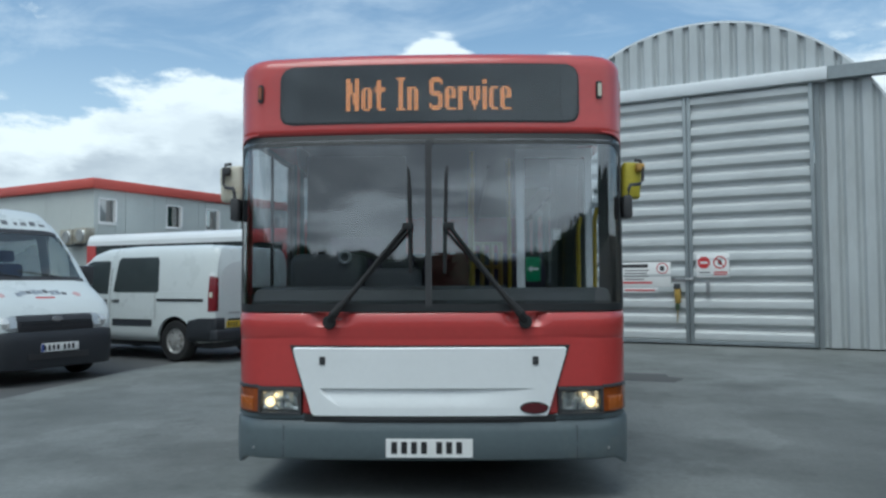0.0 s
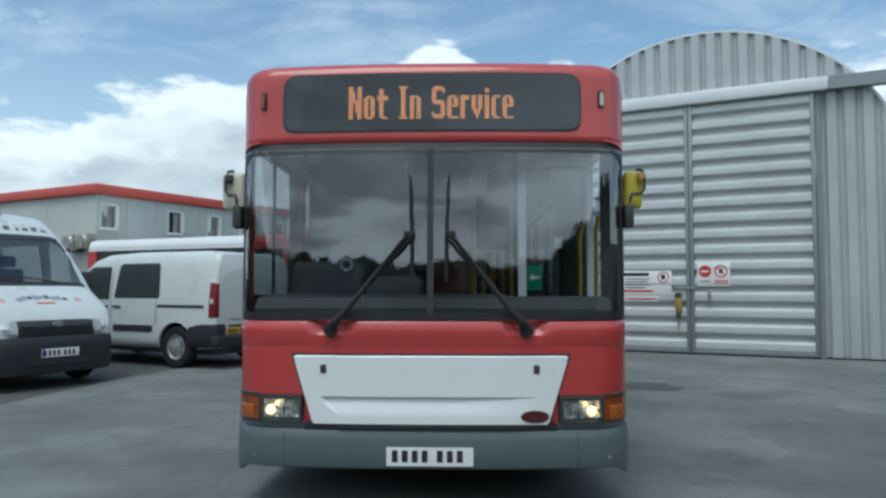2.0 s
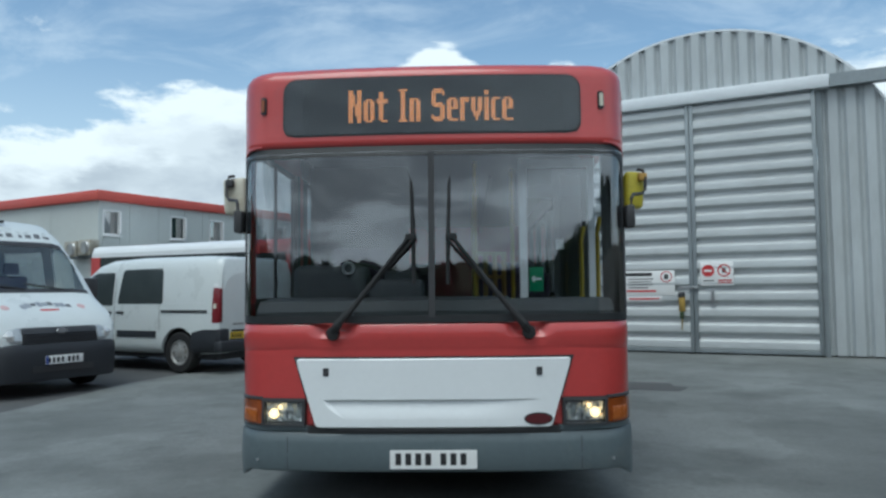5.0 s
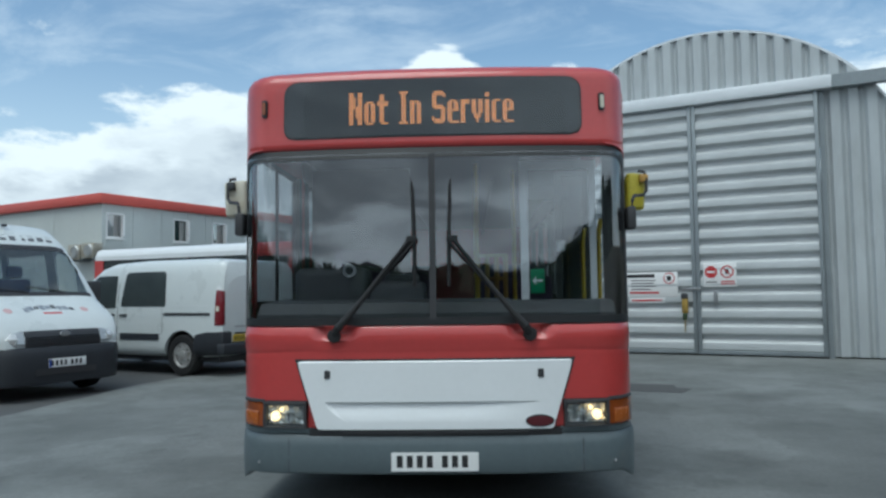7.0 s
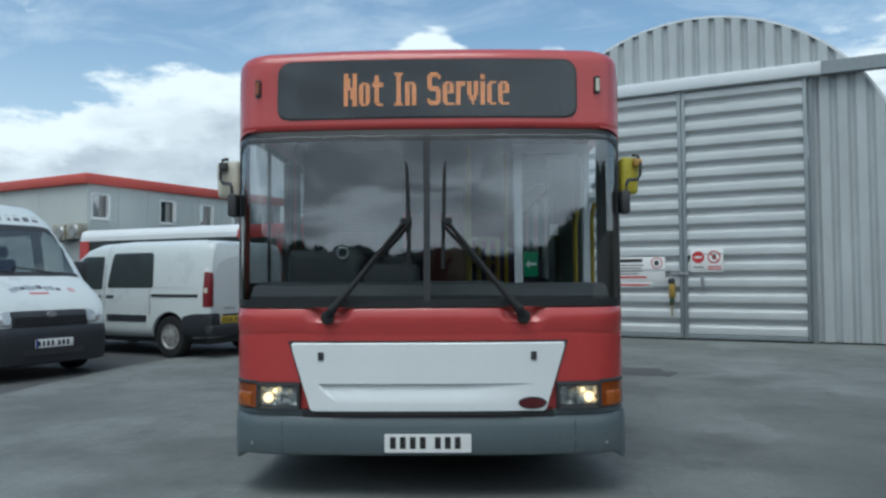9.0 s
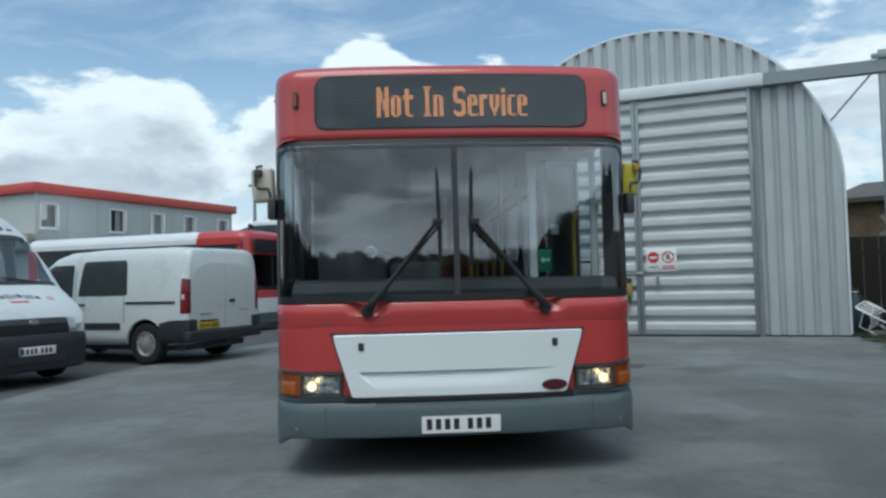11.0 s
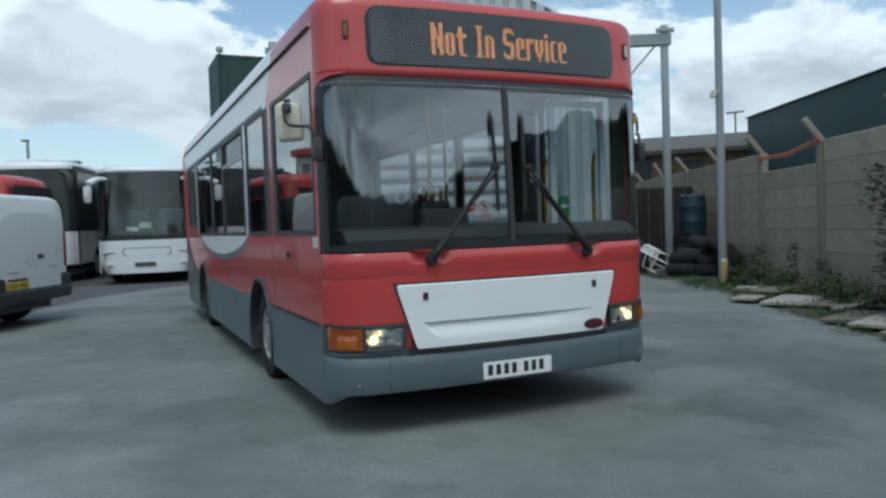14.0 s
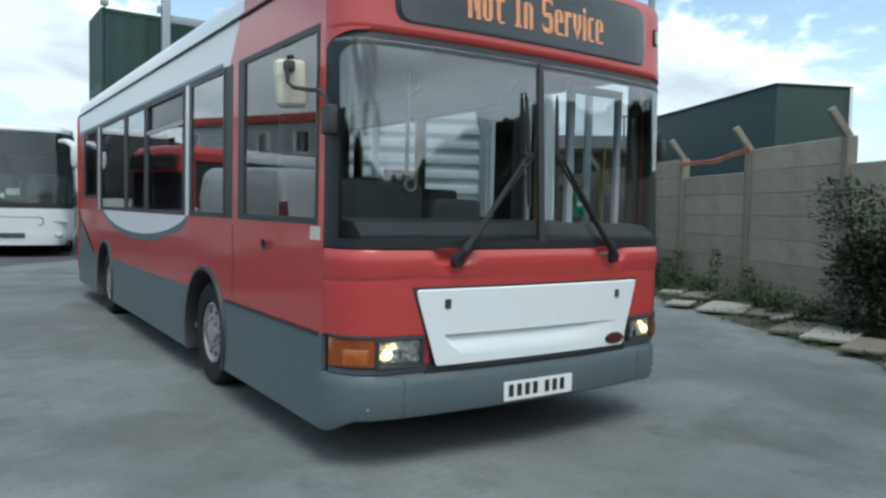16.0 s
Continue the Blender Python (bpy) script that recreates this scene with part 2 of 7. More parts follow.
TYRE = mat("tyre_rubber", (0.024, 0.024, 0.025), 0.9, var=0.2, scale=8, bump=0.2, dirt=(0.04, 0.038, 0.034), dirt_at=0.66)
STEEL = mat("steel", (0.42, 0.43, 0.44), 0.4, 0.75, var=0.15, scale=4)
TYRE.node_tree.nodes["Principled BSDF"].inputs["Specular IOR Level"].default_value = 0.25
HUB = mat("wheel_silver", (0.38, 0.38, 0.37), 0.45, 0.25, var=0.2, scale=10, dirt=(0.14, 0.12, 0.10), dirt_at=0.6)
AMBER = mat("amber_lens", (0.24, 0.052, 0.008), 0.2, var=0.38, scale=14, fine=120, bump=0.15, coat=0.5)
AMBER_GLOW = mat("amber_lens_glow_paint", (0.33, 0.088, 0.016), 0.25, var=0.35, scale=30, fine=160, bump=0.2, coat=0.4)
RED_LENS = mat("red_lens", (0.17, 0.012, 0.018), 0.18, var=0.12, scale=14, fine=90, bump=0.15, coat=0.4)
CLEAR = glass("clear_lens", (0.9, 0.92, 0.93), 1.2)
LAMP_BOWL = mat("lamp_reflector", (0.72, 0.72, 0.70), 0.25, 0.55, var=0.2, scale=16, fine=45, bump=0.8, depth=0.012)
LIT = glow("lit_headlamp", (1.0, 0.72, 0.36), 2.4)
SCREEN_GLASS = glass("windscreen_glass", (0.84, 0.87, 0.89), 2.6)
SIDE_GLASS = glass("tinted_side_glass", (0.87, 0.90, 0.91), 4.0)
CLEAR_GLASS = glass("clear_glass", (0.94, 0.96, 0.96), 0.9)
VAN_SCREEN = glass("van_windscreen_glass", (0.86, 0.89, 0.89), 1.6)
SIGN_GLASS = glass("sign_glass", (0.85, 0.88, 0.9), 0.7)
OFFICE_GLASS = glass("office_window_glass", (0.6, 0.64, 0.65), 9.0)
COACH_GLASS = glass("coach_windscreen_glass", (0.86, 0.91, 0.90), 1.0)
SIGN_BACK = mat("sign_backing", (0.018, 0.021, 0.024), 0.5, var=0.15)
YELLOW = mat("yellow_paint", (0.62, 0.42, 0.03), 0.4, var=0.1, scale=4)
CREAM = mat("aged_white_plastic", (0.62, 0.60, 0.50), 0.45, var=0.1, scale=6, dirt=(0.42, 0.36, 0.22), dirt_at=0.64)
MIRROR_YELLOW = mat("mirror_yellow_plastic", (0.55, 0.47, 0.045), 0.45, var=0.15, scale=6, dirt=(0.35, 0.27, 0.04), dirt_at=0.62)
AC_CASING = mat("weathered_beige_casing", (0.40, 0.38, 0.32), 0.6, var=0.2, scale=5, dirt=(0.22, 0.19, 0.14), dirt_at=0.55)
PINK_PRINT = mat("faded_pink_print", (0.55, 0.36, 0.36), 0.5, var=0.2, scale=30)
RACK_BROWN = mat("worn_yellow_tube", (0.48, 0.28, 0.06), 0.5, var=0.2, scale=8)
GREEN = mat("green_sign_paint", (0.01, 0.22, 0.09), 0.4, var=0.1)
WHITE = mat("white_print", (0.78, 0.78, 0.77), 0.45, var=0.05, scale=5)
RED_PRINT = mat("red_print", (0.50, 0.03, 0.035), 0.5, var=0.08, scale=5)
BADGE = mat("dark_red_badge", (0.085, 0.010, 0.014), 0.4, var=0.15, scale=30)
INK = mat("black_print", (0.02, 0.02, 0.022), 0.5, var=0.1)
SEAT = mat("seat_moquette", (0.055, 0.035, 0.07), 0.9, var=0.5, scale=24, fine=120, bump=0.2)
SEAT_RED = mat("red_seat_back", (0.16, 0.018, 0.02), 0.7, var=0.2, scale=10)
VAN_WHITE = mat("van_white_paint", (0.62, 0.655, 0.65), 0.3, var=0.05, scale=1.5, fine=25, bump=0.02, coat=0.3, dirt=(0.58, 0.58, 0.56), dirt_at=0.72)
VAN_PLASTIC = mat("van_dark_plastic", (0.026, 0.029, 0.035), 0.55, var=0.15, scale=5, bump=0.1)
COACH_WHITE = mat("coach_white_paint", (0.70, 0.72, 0.73), 0.32, var=0.06, scale=1.0, fine=20, coat=0.25, dirt=(0.5, 0.49, 0.46), dirt_at=0.7)
COACH_DARK = mat("coach_dark_glass", (0.040, 0.049, 0.049), 0.2, var=0.2, scale=1.0, fine=3, bump=0.0)
COACH_DARK.node_tree.nodes["Principled BSDF"].inputs["Specular IOR Level"].default_value = 0.3
PLATE_YELLOW = mat("plate_yellow", (0.62, 0.44, 0.04), 0.45, var=0.06)
GALV = mat("galvanised_cladding", (0.465, 0.495, 0.505), 0.5, 0.15, var=0.12, scale=1.1, fine=9, bump=0.04, stretch=(1, 1, 0.25), dirt=(0.36, 0.37, 0.36), dirt_at=0.66)
DOOR_GALV = mat("galvanised_door_sheet", (0.50, 0.525, 0.53), 0.45, 0.2, var=0.12, scale=1.3, fine=10, bump=0.04, stretch=(0.3, 0.3, 1), dirt=(0.40, 0.41, 0.41), dirt_at=0.66)
GALV_FRAME = mat("galvanised_frame", (0.27, 0.30, 0.315), 0.5, 0.35, var=0.15, scale=3, fine=30, bump=0.05)
RAIL_WHITE = mat("pale_rail_flashing", (0.70, 0.73, 0.75), 0.45, 0.1, var=0.08, scale=2)
CABIN = mat("cabin_grey_panel", (0.50, 0.53, 0.51), 0.55, var=0.06, scale=0.9, fine=12, dirt=(0.42, 0.44, 0.42), dirt_at=0.68)
ROOF_RED = mat("red_roof_edge", (0.52, 0.085, 0.065), 0.5, var=0.1, scale=1.2, fine=14)
CONTAINER_GREEN = mat("green_container_steel", (0.014, 0.042, 0.036), 0.6, var=0.2, scale=1.0, fine=14, dirt=(0.03, 0.05, 0.042), dirt_at=0.66)
TARP = mat("dark_green_sheet", (0.017, 0.038, 0.035), 0.65, var=0.25, scale=0.8, fine=10)
CONCRETE_WALL = mat("concrete_panel", (0.305, 0.268, 0.21), 0.9, var=0.2, scale=2.2, fine=40, bump=0.35, depth=0.006, each=0.1, dirt=(0.21, 0.2, 0.16), dirt_at=0.64)
CONCRETE_POST = mat("concrete_post", (0.215, 0.196, 0.16), 0.9, var=0.2, scale=4, fine=40, bump=0.35, depth=0.006, each=0.08)
STONE = mat("brown_stone_wall", (0.115, 0.082, 0.05), 0.9, var=0.4, scale=1.2, fine=6, bump=0.4, depth=0.02, dirt=(0.20, 0.135, 0.065), dirt_at=0.58)
SLATE = mat("grey_roof", (0.105, 0.10, 0.09), 0.8, var=0.2, scale=1.5, fine=12)
ORANGE_WRAP = mat("orange_netting", (0.50, 0.17, 0.10), 0.7, var=0.2, scale=10, bump=0.3)
BLUE = mat("blue_plastic", (0.009, 0.030, 0.042), 0.5, var=0.2, scale=3)
EARTH = mat("bare_earth", (0.09, 0.08, 0.06), 0.95, var=0.35, scale=2.5, fine=30, bump=0.6, depth=0.02, dirt=(0.06, 0.075, 0.035), dirt_at=0.55)
SLAB_TAN = mat("stained_paving_slab", (0.17, 0.15, 0.115), 0.9, var=0.2, scale=3, fine=40, bump=0.3, depth=0.004, each=0.12)
SLAB = mat("paving_slab", (0.28, 0.272, 0.24), 0.9, var=0.18, scale=3, fine=40, bump=0.3, depth=0.004, each=0.12)
LEAF = mat("weed_leaf", (0.046, 0.076, 0.024), 0.85, var=0.4, scale=9, fine=50, bump=0.1)
LEAF_DARK = mat("bush_leaf", (0.036, 0.058, 0.026), 0.85, var=0.4, scale=7, fine=40, bump=0.1)
STRAW = mat("dry_stalk", (0.30, 0.23, 0.09), 0.8, var=0.2, scale=10)


def yard_material():
    """Worn pale concrete: broad stains, fine grain, tyre-darkened lanes, shade painted about the bus front and a few
    hairline cracks.
    """
    m = mat("yard_concrete", (0.175, 0.186, 0.180), 0.85, var=0.28, scale=0.8, fine=26, bump=0.3, depth=0.004, dirt=(0.118, 0.128, 0.122), dirt_at=0.56)
    nt = m.node_tree
    b = nt.nodes["Principled BSDF"]
    base = b.inputs["Base Color"].links[0].from_socket
    tc = nt.nodes.new("ShaderNodeTexCoord")
    warp = nt.nodes.new("ShaderNodeTexNoise")
    warp.inputs["Scale"].default_value, warp.inputs["Detail"].default_value = 0.9, 5.0
    nt.links.new(tc.outputs["Object"], warp.inputs["Vector"])
    mixv = nt.nodes.new("ShaderNodeMix")
    mixv.data_type, mixv.blend_type = "RGBA", "LINEAR_LIGHT"
    mixv.inputs["Factor"].default_value = 0.35
    nt.links.new(tc.outputs["Object"], mixv.inputs["A"])
    nt.links.new(warp.outputs["Color"], mixv.inputs["B"])
    vor = nt.nodes.new("ShaderNodeTexVoronoi")
    vor.feature = "DISTANCE_TO_EDGE"
    vor.inputs["Scale"].default_value = 0.16
    nt.links.new(mixv.outputs["Result"], vor.inputs["Vector"])
    cr = nt.nodes.new("ShaderNodeMapRange")
    cr.inputs["From Min"].default_value, cr.inputs["From Max"].default_value = 0.0, 0.004
    cr.inputs["To Min"].default_value, cr.inputs["To Max"].default_value = 0.9, 1.0
    nt.links.new(vor.outputs["Distance"], cr.inputs["Value"])
    spots = nt.nodes.new("ShaderNodeTexNoise")
    spots.inputs["Scale"].default_value, spots.inputs["Detail"].default_value, spots.inputs["Roughness"].default_value = 1.7, 3.0, 0.5
    nt.links.new(tc.outputs["Object"], spots.inputs["Vector"])
    sr = nt.nodes.new("ShaderNodeMapRange")
    sr.inputs["From Min"].default_value, sr.inputs["From Max"].default_value = 0.66, 0.74
    sr.inputs["To Min"].default_value, sr.inputs["To Max"].default_value = 1.0, 0.78
    nt.links.new(spots.outputs["Fac"], sr.inputs["Value"])
    # patches of old spills and repairs with a fairly sharp rim, and a pale bloom between them
    total = sr.outputs[0]
    for scale_, low_, high_, v0, v1, w in ((0.55, 0.50, 0.545, 1.06, 0.90, 3.0), (1.9, 0.56, 0.60, 1.0, 0.90, 11.0), (5.5, 0.66, 0.69, 1.0, 0.78, 23.0)):
        blot = nt.nodes.new("ShaderNodeTexNoise")
        blot.noise_dimensions = "4D"
        blot.inputs["W"].default_value = w
        blot.inputs["Scale"].default_value, blot.inputs["Detail"].default_value, blot.inputs["Roughness"].default_value = scale_, 9.0, 0.62
        nt.links.new(tc.outputs["Object"], blot.inputs["Vector"])
        br = nt.nodes.new("ShaderNodeMapRange")
        br.interpolation_type = "SMOOTHSTEP"
        br.inputs["From Min"].default_value, br.inputs["From Max"].default_value = low_, high_
        br.inputs["To Min"].default_value, br.inputs["To Max"].default_value = v0, v1
        nt.links.new(blot.outputs["Fac"], br.inputs["Value"])
        mm = nt.nodes.new("ShaderNodeMath")
        mm.operation = "MULTIPLY"
        nt.links.new(total, mm.inputs[0])
        nt.links.new(br.outputs[0], mm.inputs[1])
        total = mm.outputs[0]
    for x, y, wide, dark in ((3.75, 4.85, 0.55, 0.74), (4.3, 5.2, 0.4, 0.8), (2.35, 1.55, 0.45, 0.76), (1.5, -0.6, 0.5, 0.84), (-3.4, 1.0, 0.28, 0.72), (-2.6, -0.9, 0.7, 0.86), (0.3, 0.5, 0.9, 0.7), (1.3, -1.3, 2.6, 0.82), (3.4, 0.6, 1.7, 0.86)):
        d = nt.nodes.new("ShaderNodeVectorMath")        # old oil drips, uneven at the rim; the last three paint shade about the bus
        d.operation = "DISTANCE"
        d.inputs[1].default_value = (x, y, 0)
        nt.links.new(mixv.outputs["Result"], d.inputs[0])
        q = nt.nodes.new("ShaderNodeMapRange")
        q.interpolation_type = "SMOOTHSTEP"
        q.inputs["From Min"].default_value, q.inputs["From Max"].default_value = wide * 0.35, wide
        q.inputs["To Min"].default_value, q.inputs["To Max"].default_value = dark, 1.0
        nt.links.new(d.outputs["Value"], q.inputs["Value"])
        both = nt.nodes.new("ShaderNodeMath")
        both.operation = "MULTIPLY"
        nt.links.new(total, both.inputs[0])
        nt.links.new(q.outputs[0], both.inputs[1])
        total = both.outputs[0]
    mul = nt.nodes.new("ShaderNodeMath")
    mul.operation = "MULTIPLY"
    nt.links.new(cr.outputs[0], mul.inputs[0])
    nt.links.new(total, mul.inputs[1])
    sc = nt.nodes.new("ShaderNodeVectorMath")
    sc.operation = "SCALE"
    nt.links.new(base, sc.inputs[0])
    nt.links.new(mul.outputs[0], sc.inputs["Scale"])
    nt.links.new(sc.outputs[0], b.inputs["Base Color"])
    return m


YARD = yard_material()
ASPHALT = mat("worn_asphalt", (0.075, 0.077, 0.079), 0.9, var=0.2, scale=0.5, fine=30, bump=0.4, depth=0.004, dirt=(0.095, 0.095, 0.093), dirt_at=0.56)


# ---- mesh helpers ----
def finish(name, bm, material, parent=None, label="", smooth=0.6, weld=False):
    if weld:
        bmesh.ops.remove_doubles(bm, verts=bm.verts, dist=1e-5)
    me = bpy.data.meshes.new(name)
    bm.to_mesh(me)
    bm.free()
    for m in material if isinstance(material, (list, tuple)) else (material,):
        me.materials.append(m)
    if smooth:
        me.polygons.foreach_set("use_smooth", [True] * len(me.polygons))
        me.set_sharp_from_angle(angle=smooth)
    ob = new(name, me)
    if parent:
        ob.parent = parent
    if label:
        ob["label"] = label
    return ob


def part(name, bm, material, parent, label="", smooth=0.6):
    """One mesh object under a thing or a part."""
    return finish(name, bm, material, parent, label, smooth)


def thing(name, label, category, m=None, group=""):
    ob = tagged(new(name), label, category, group)
    ob.empty_display_size = 0.3
    if m is not None:
        ob.matrix_world = m
    return ob


def box(x0, x1, y0, y1, z0, z1, bevel=0.0, bm=None, m=None, seg=2):
    bm = bm or bmesh.new()
    vs = bmesh.ops.create_cube(bm, size=1.0)["verts"]
    bmesh.ops.scale(bm, vec=(x1 - x0, y1 - y0, z1 - z0), verts=vs)
    bmesh.ops.translate(bm, vec=((x0 + x1) / 2, (y0 + y1) / 2, (z0 + z1) / 2), verts=vs)
    if bevel:
        es = {e for v in vs for e in v.link_edges}
        vs = bmesh.ops.bevel(bm, geom=list(es), offset=bevel, segments=seg, affect="EDGES", profile=0.5, clamp_overlap=True)["verts"]
    if m is not None:
        bmesh.ops.transform(bm, matrix=m, verts=list({v for v in vs}))
    return bm


def prism(pts, place, depth, bm=None):
    """A flat outline pts (p, q) given depth: place(p, q, d) is its point at depth d (0 and depth)."""
    bm = bm or bmesh.new()
    a = [bm.verts.new(place(p, q, 0.0)) for p, q in pts]
    b = [bm.verts.new(place(p, q, depth)) for p, q in pts]
    fa, fb = bm.faces.new(a), bm.faces.new(b[::-1])
    for i in range(len(pts)):
        j = (i + 1) % len(pts)
        bm.faces.new((a[j], a[i], b[i], b[j]))
    bmesh.ops.triangulate(bm, faces=[f for f in (fa, fb) if len(f.verts) > 4])
    bmesh.ops.recalc_face_normals(bm, faces=bm.faces)
    return bm


def tube(pts, r, bm=None, n=8, cap=True):
    bm = bm or bmesh.new()
    pts = [Vector(p) for p in pts]
    rs = r if isinstance(r, (list, tuple)) else [r] * len(pts)
    rings = []
    up = Vector((0, 0, 1))
    for i, p in enumerate(pts):
        d = (pts[min(i + 1, len(pts) - 1)] - pts[max(i - 1, 0)]).normalized()
        u = d.cross(up if abs(d.z) < 0.9 else Vector((1, 0, 0))).normalized()
        w = d.cross(u)
        rings.append([bm.verts.new(p + rs[i] * (math.cos(2 * math.pi * k / n) * u + math.sin(2 * math.pi * k / n) * w)) for k in range(n)])
    for a, b in zip(rings, rings[1:]):
        for k in range(n):
            bm.faces.new((a[k], a[(k + 1) % n], b[(k + 1) % n], b[k]))
    if cap:
        bm.faces.new(rings[0][::-1])
        bm.faces.new(rings[-1])
    bmesh.ops.recalc_face_normals(bm, faces=bm.faces)
    return bm


def lathe(profile, m, bm=None, n=32):
    """Turns (radius, height) about the local z axis, placed by m."""
    bm = bm or bmesh.new()
    rings = []
    for r, h in profile:
        rings.append([bm.verts.new(m @ Vector((r * math.cos(2 * math.pi * k / n), r * math.sin(2 * math.pi * k / n), h))) for k in range(n)] if r > 1e-6 else [bm.verts.new(m @ Vector((0, 0, h)))])
    for a, b in zip(rings, rings[1:]):
        for k in range(n):
            va = [a[k % len(a)], a[(k + 1) % len(a)]] if len(a) > 1 else [a[0]]
            vb = [b[(k + 1) % len(b)], b[k % len(b)]] if len(b) > 1 else [b[0]]
            bm.faces.new(va + vb)
    bmesh.ops.recalc_face_normals(bm, faces=bm.faces)
    return bm


def sheet(rows, bm=None, close=False):
    """Faces between rows of points."""
    bm = bm or bmesh.new()
    vs = [[bm.verts.new(p) for p in row] for row in rows]
    for a, b in zip(vs, vs[1:]):
        for i in range(len(a) - 1 + bool(close)):
            j = (i + 1) % len(a)
            bm.faces.new((a[i], a[j], b[j], b[i]))
    return bm


def thicken(bm, depth):
    """Gives an open sheet its thickness."""
    bmesh.ops.recalc_face_normals(bm, faces=bm.faces)
    bmesh.ops.solidify(bm, geom=bm.faces[:], thickness=depth)
    return bm


def rounded(p0, p1, q0, q1, r, n=5):
    """Outline of a rectangle with round corners."""
    out = []
    for cx, cy, a in ((p1 - r, q1 - r, 0), (p0 + r, q1 - r, 90), (p0 + r, q0 + r, 180), (p1 - r, q0 + r, 270)):
        out += [(cx + r * math.cos(radians(a + 90 * k / n)), cy + r * math.sin(radians(a + 90 * k / n))) for k in range(n + 1)]
    return out


def structure(ob, label="", category=""):
    return tagged(ob, label, category, kind="structure")


def bars(parent, material, rows, place, depth=0.002, name="writing_bar"):
    """Unreadable writing: plain bars (p0, p1, q0, q1) on a surface."""
    for p0, p1, q0, q1 in rows:
        part(name, prism([(p0, q0), (p1, q0), (p1, q1), (p0, q1)], place, depth), material, parent)


def wheel(parent, x, y, z, r, w, side, bolts=8, rim=0.6):
    """A road wheel: tyre with a shoulder, a dished rim and its nuts. side: the way its outer face looks along x."""
    m = pose(x, y, z, 0, 90 * side, 0)
    q = rim * r
    tyre = part("wheel", lathe([(q, -w / 2), (r * 0.93, -w / 2), (r * 0.985, -w * 0.40), (r, -w * 0.25), (r, w * 0.25), (r * 0.985, w * 0.40), (r * 0.93, w / 2), (q * 1.1, w / 2), (q, w * 0.42)], m), TYRE, parent, "black rubber tyre")
    part("rim", lathe([(q * 1.005, -w * 0.3), (q * 1.005, w * 0.44), (q * 0.95, w * 0.46), (q * 0.92, w * 0.40), (q * 0.84, w * 0.35), (q * 0.60, w * 0.42), (q * 0.40, w * 0.42), (q * 0.37, w * 0.48), (q * 0.2, w * 0.50), (0, w * 0.50)], m), HUB, tyre, "dull silver steel rim")
    for k in range(bolts):
        a = 2 * math.pi * k / bolts
        part("wheel_nut", lathe([(0.0, w * 0.50), (0.016, w * 0.50), (0.018, w * 0.40)], m @ pose(q * 0.5 * math.cos(a), q * 0.5 * math.sin(a), 0), n=6), STEEL, tyre)
        part("hand_hole", lathe([(0.0, w * 0.408), (q * 0.09, w * 0.406), (q * 0.09, w * 0.3)], m @ pose(q * 0.71 * math.cos(a + 0.4), q * 0.71 * math.sin(a + 0.4), 0), n=8), BLACK, tyre)
    return tyre


# ---- ground ----
def flat_sheet(name, pts, z, material, label, depth=0.05, cut=1.0):
    bm = prism(pts, lambda p, q, d: (p, q, z - d), depth)
    return structure(finish(name, bm, material, smooth=0), label, "ground")


bm = bmesh.new()
bmesh.ops.create_grid(bm, x_segments=24, y_segments=24, size=900)
bmesh.ops.translate(bm, vec=(0, 0, -0.012), verts=bm.verts)
structure(finish("ground", bm, ASPHALT, smooth=0), "dark worn asphalt ground of the vehicle yard", "ground")

EDGE_R = [(2.6, -3.4), (3.55, -1.4), (4.2, 0.05), (4.75, 1.05), (5.35, 2.35), (6.25, 4.0), (7.0, 5.2), (7.75, 6.9), (8.2, 8.3), (8.9, 8.75)]
EDGE_L = [(-6.2, -30), (-5.6, -6), (-5.2, 2.5), (-4.98, 5.0), (-4.85, 6.5), (-4.45, 8.0), (-3.9, 10.0), (-2.9, 12.6), (-1.6, 14.4), (-0.4, 15.4), (1.8, 15.8), (2.6, 13.5)]


def wobble(pts, amount, step=0.35):
    out = []
    for (x0, y0), (x1, y1) in zip(pts, pts[1:]):
        n = max(1, int(math.hypot(x1 - x0, y1 - y0) / step))
        for k in range(n):
            f = k / n
            x, y = x0 + f * (x1 - x0), y0 + f * (y1 - y0)
            out.append((x + amount * noise.noise((x * 1.3, y * 1.3, 0)), y + amount * noise.noise((x * 1.3, y * 1.3, 7))))
    return out + [pts[-1]]


yard_outline = wobble(EDGE_R, 0.10) + [(12, 12), (6, 14)] + wobble(EDGE_L[::-1], 0.09) + [(0.5, -30), (2.2, -8)]
flat_sheet("pavement", yard_outline, 0.0, YARD, "pale worn concrete yard with stains, hairline cracks and shade painted by the bus")
# low bank of earth and weeds at the foot of the fence
bm = bmesh.new()
left = [(2.3, -3.8), (3.45, -1.5), (4.1, 0.0), (4.7, 1.0), (5.3, 2.3), (6.2, 3.95), (6.95, 5.15), (7.7, 6.85), (8.2, 8.25), (8.9, 9.4)]
right = [(4.3, -4.6), (5.2, -2.2), (5.95, -0.4), (6.6, 0.7), (7.35, 2.15), (7.95, 3.35), (8.6, 4.7), (9.35, 6.25), (10.0, 7.6), (10.8, 9.2)]
rows = []
for k in range(9):
    f = k / 8
    row = []
    for (lx, ly), (rx, ry) in zip(left, right):
        x, y = lx + f * (rx - lx), ly + f * (ry - ly)
        row.append((x + 0.06 * noise.noise((x * 2, y * 2, 3)), y, -0.008 + 0.055 * min(1, 2.2 * f) + 0.05 * f * noise.noise((x * 1.7, y * 1.7, 1))))
    rows.append(row)
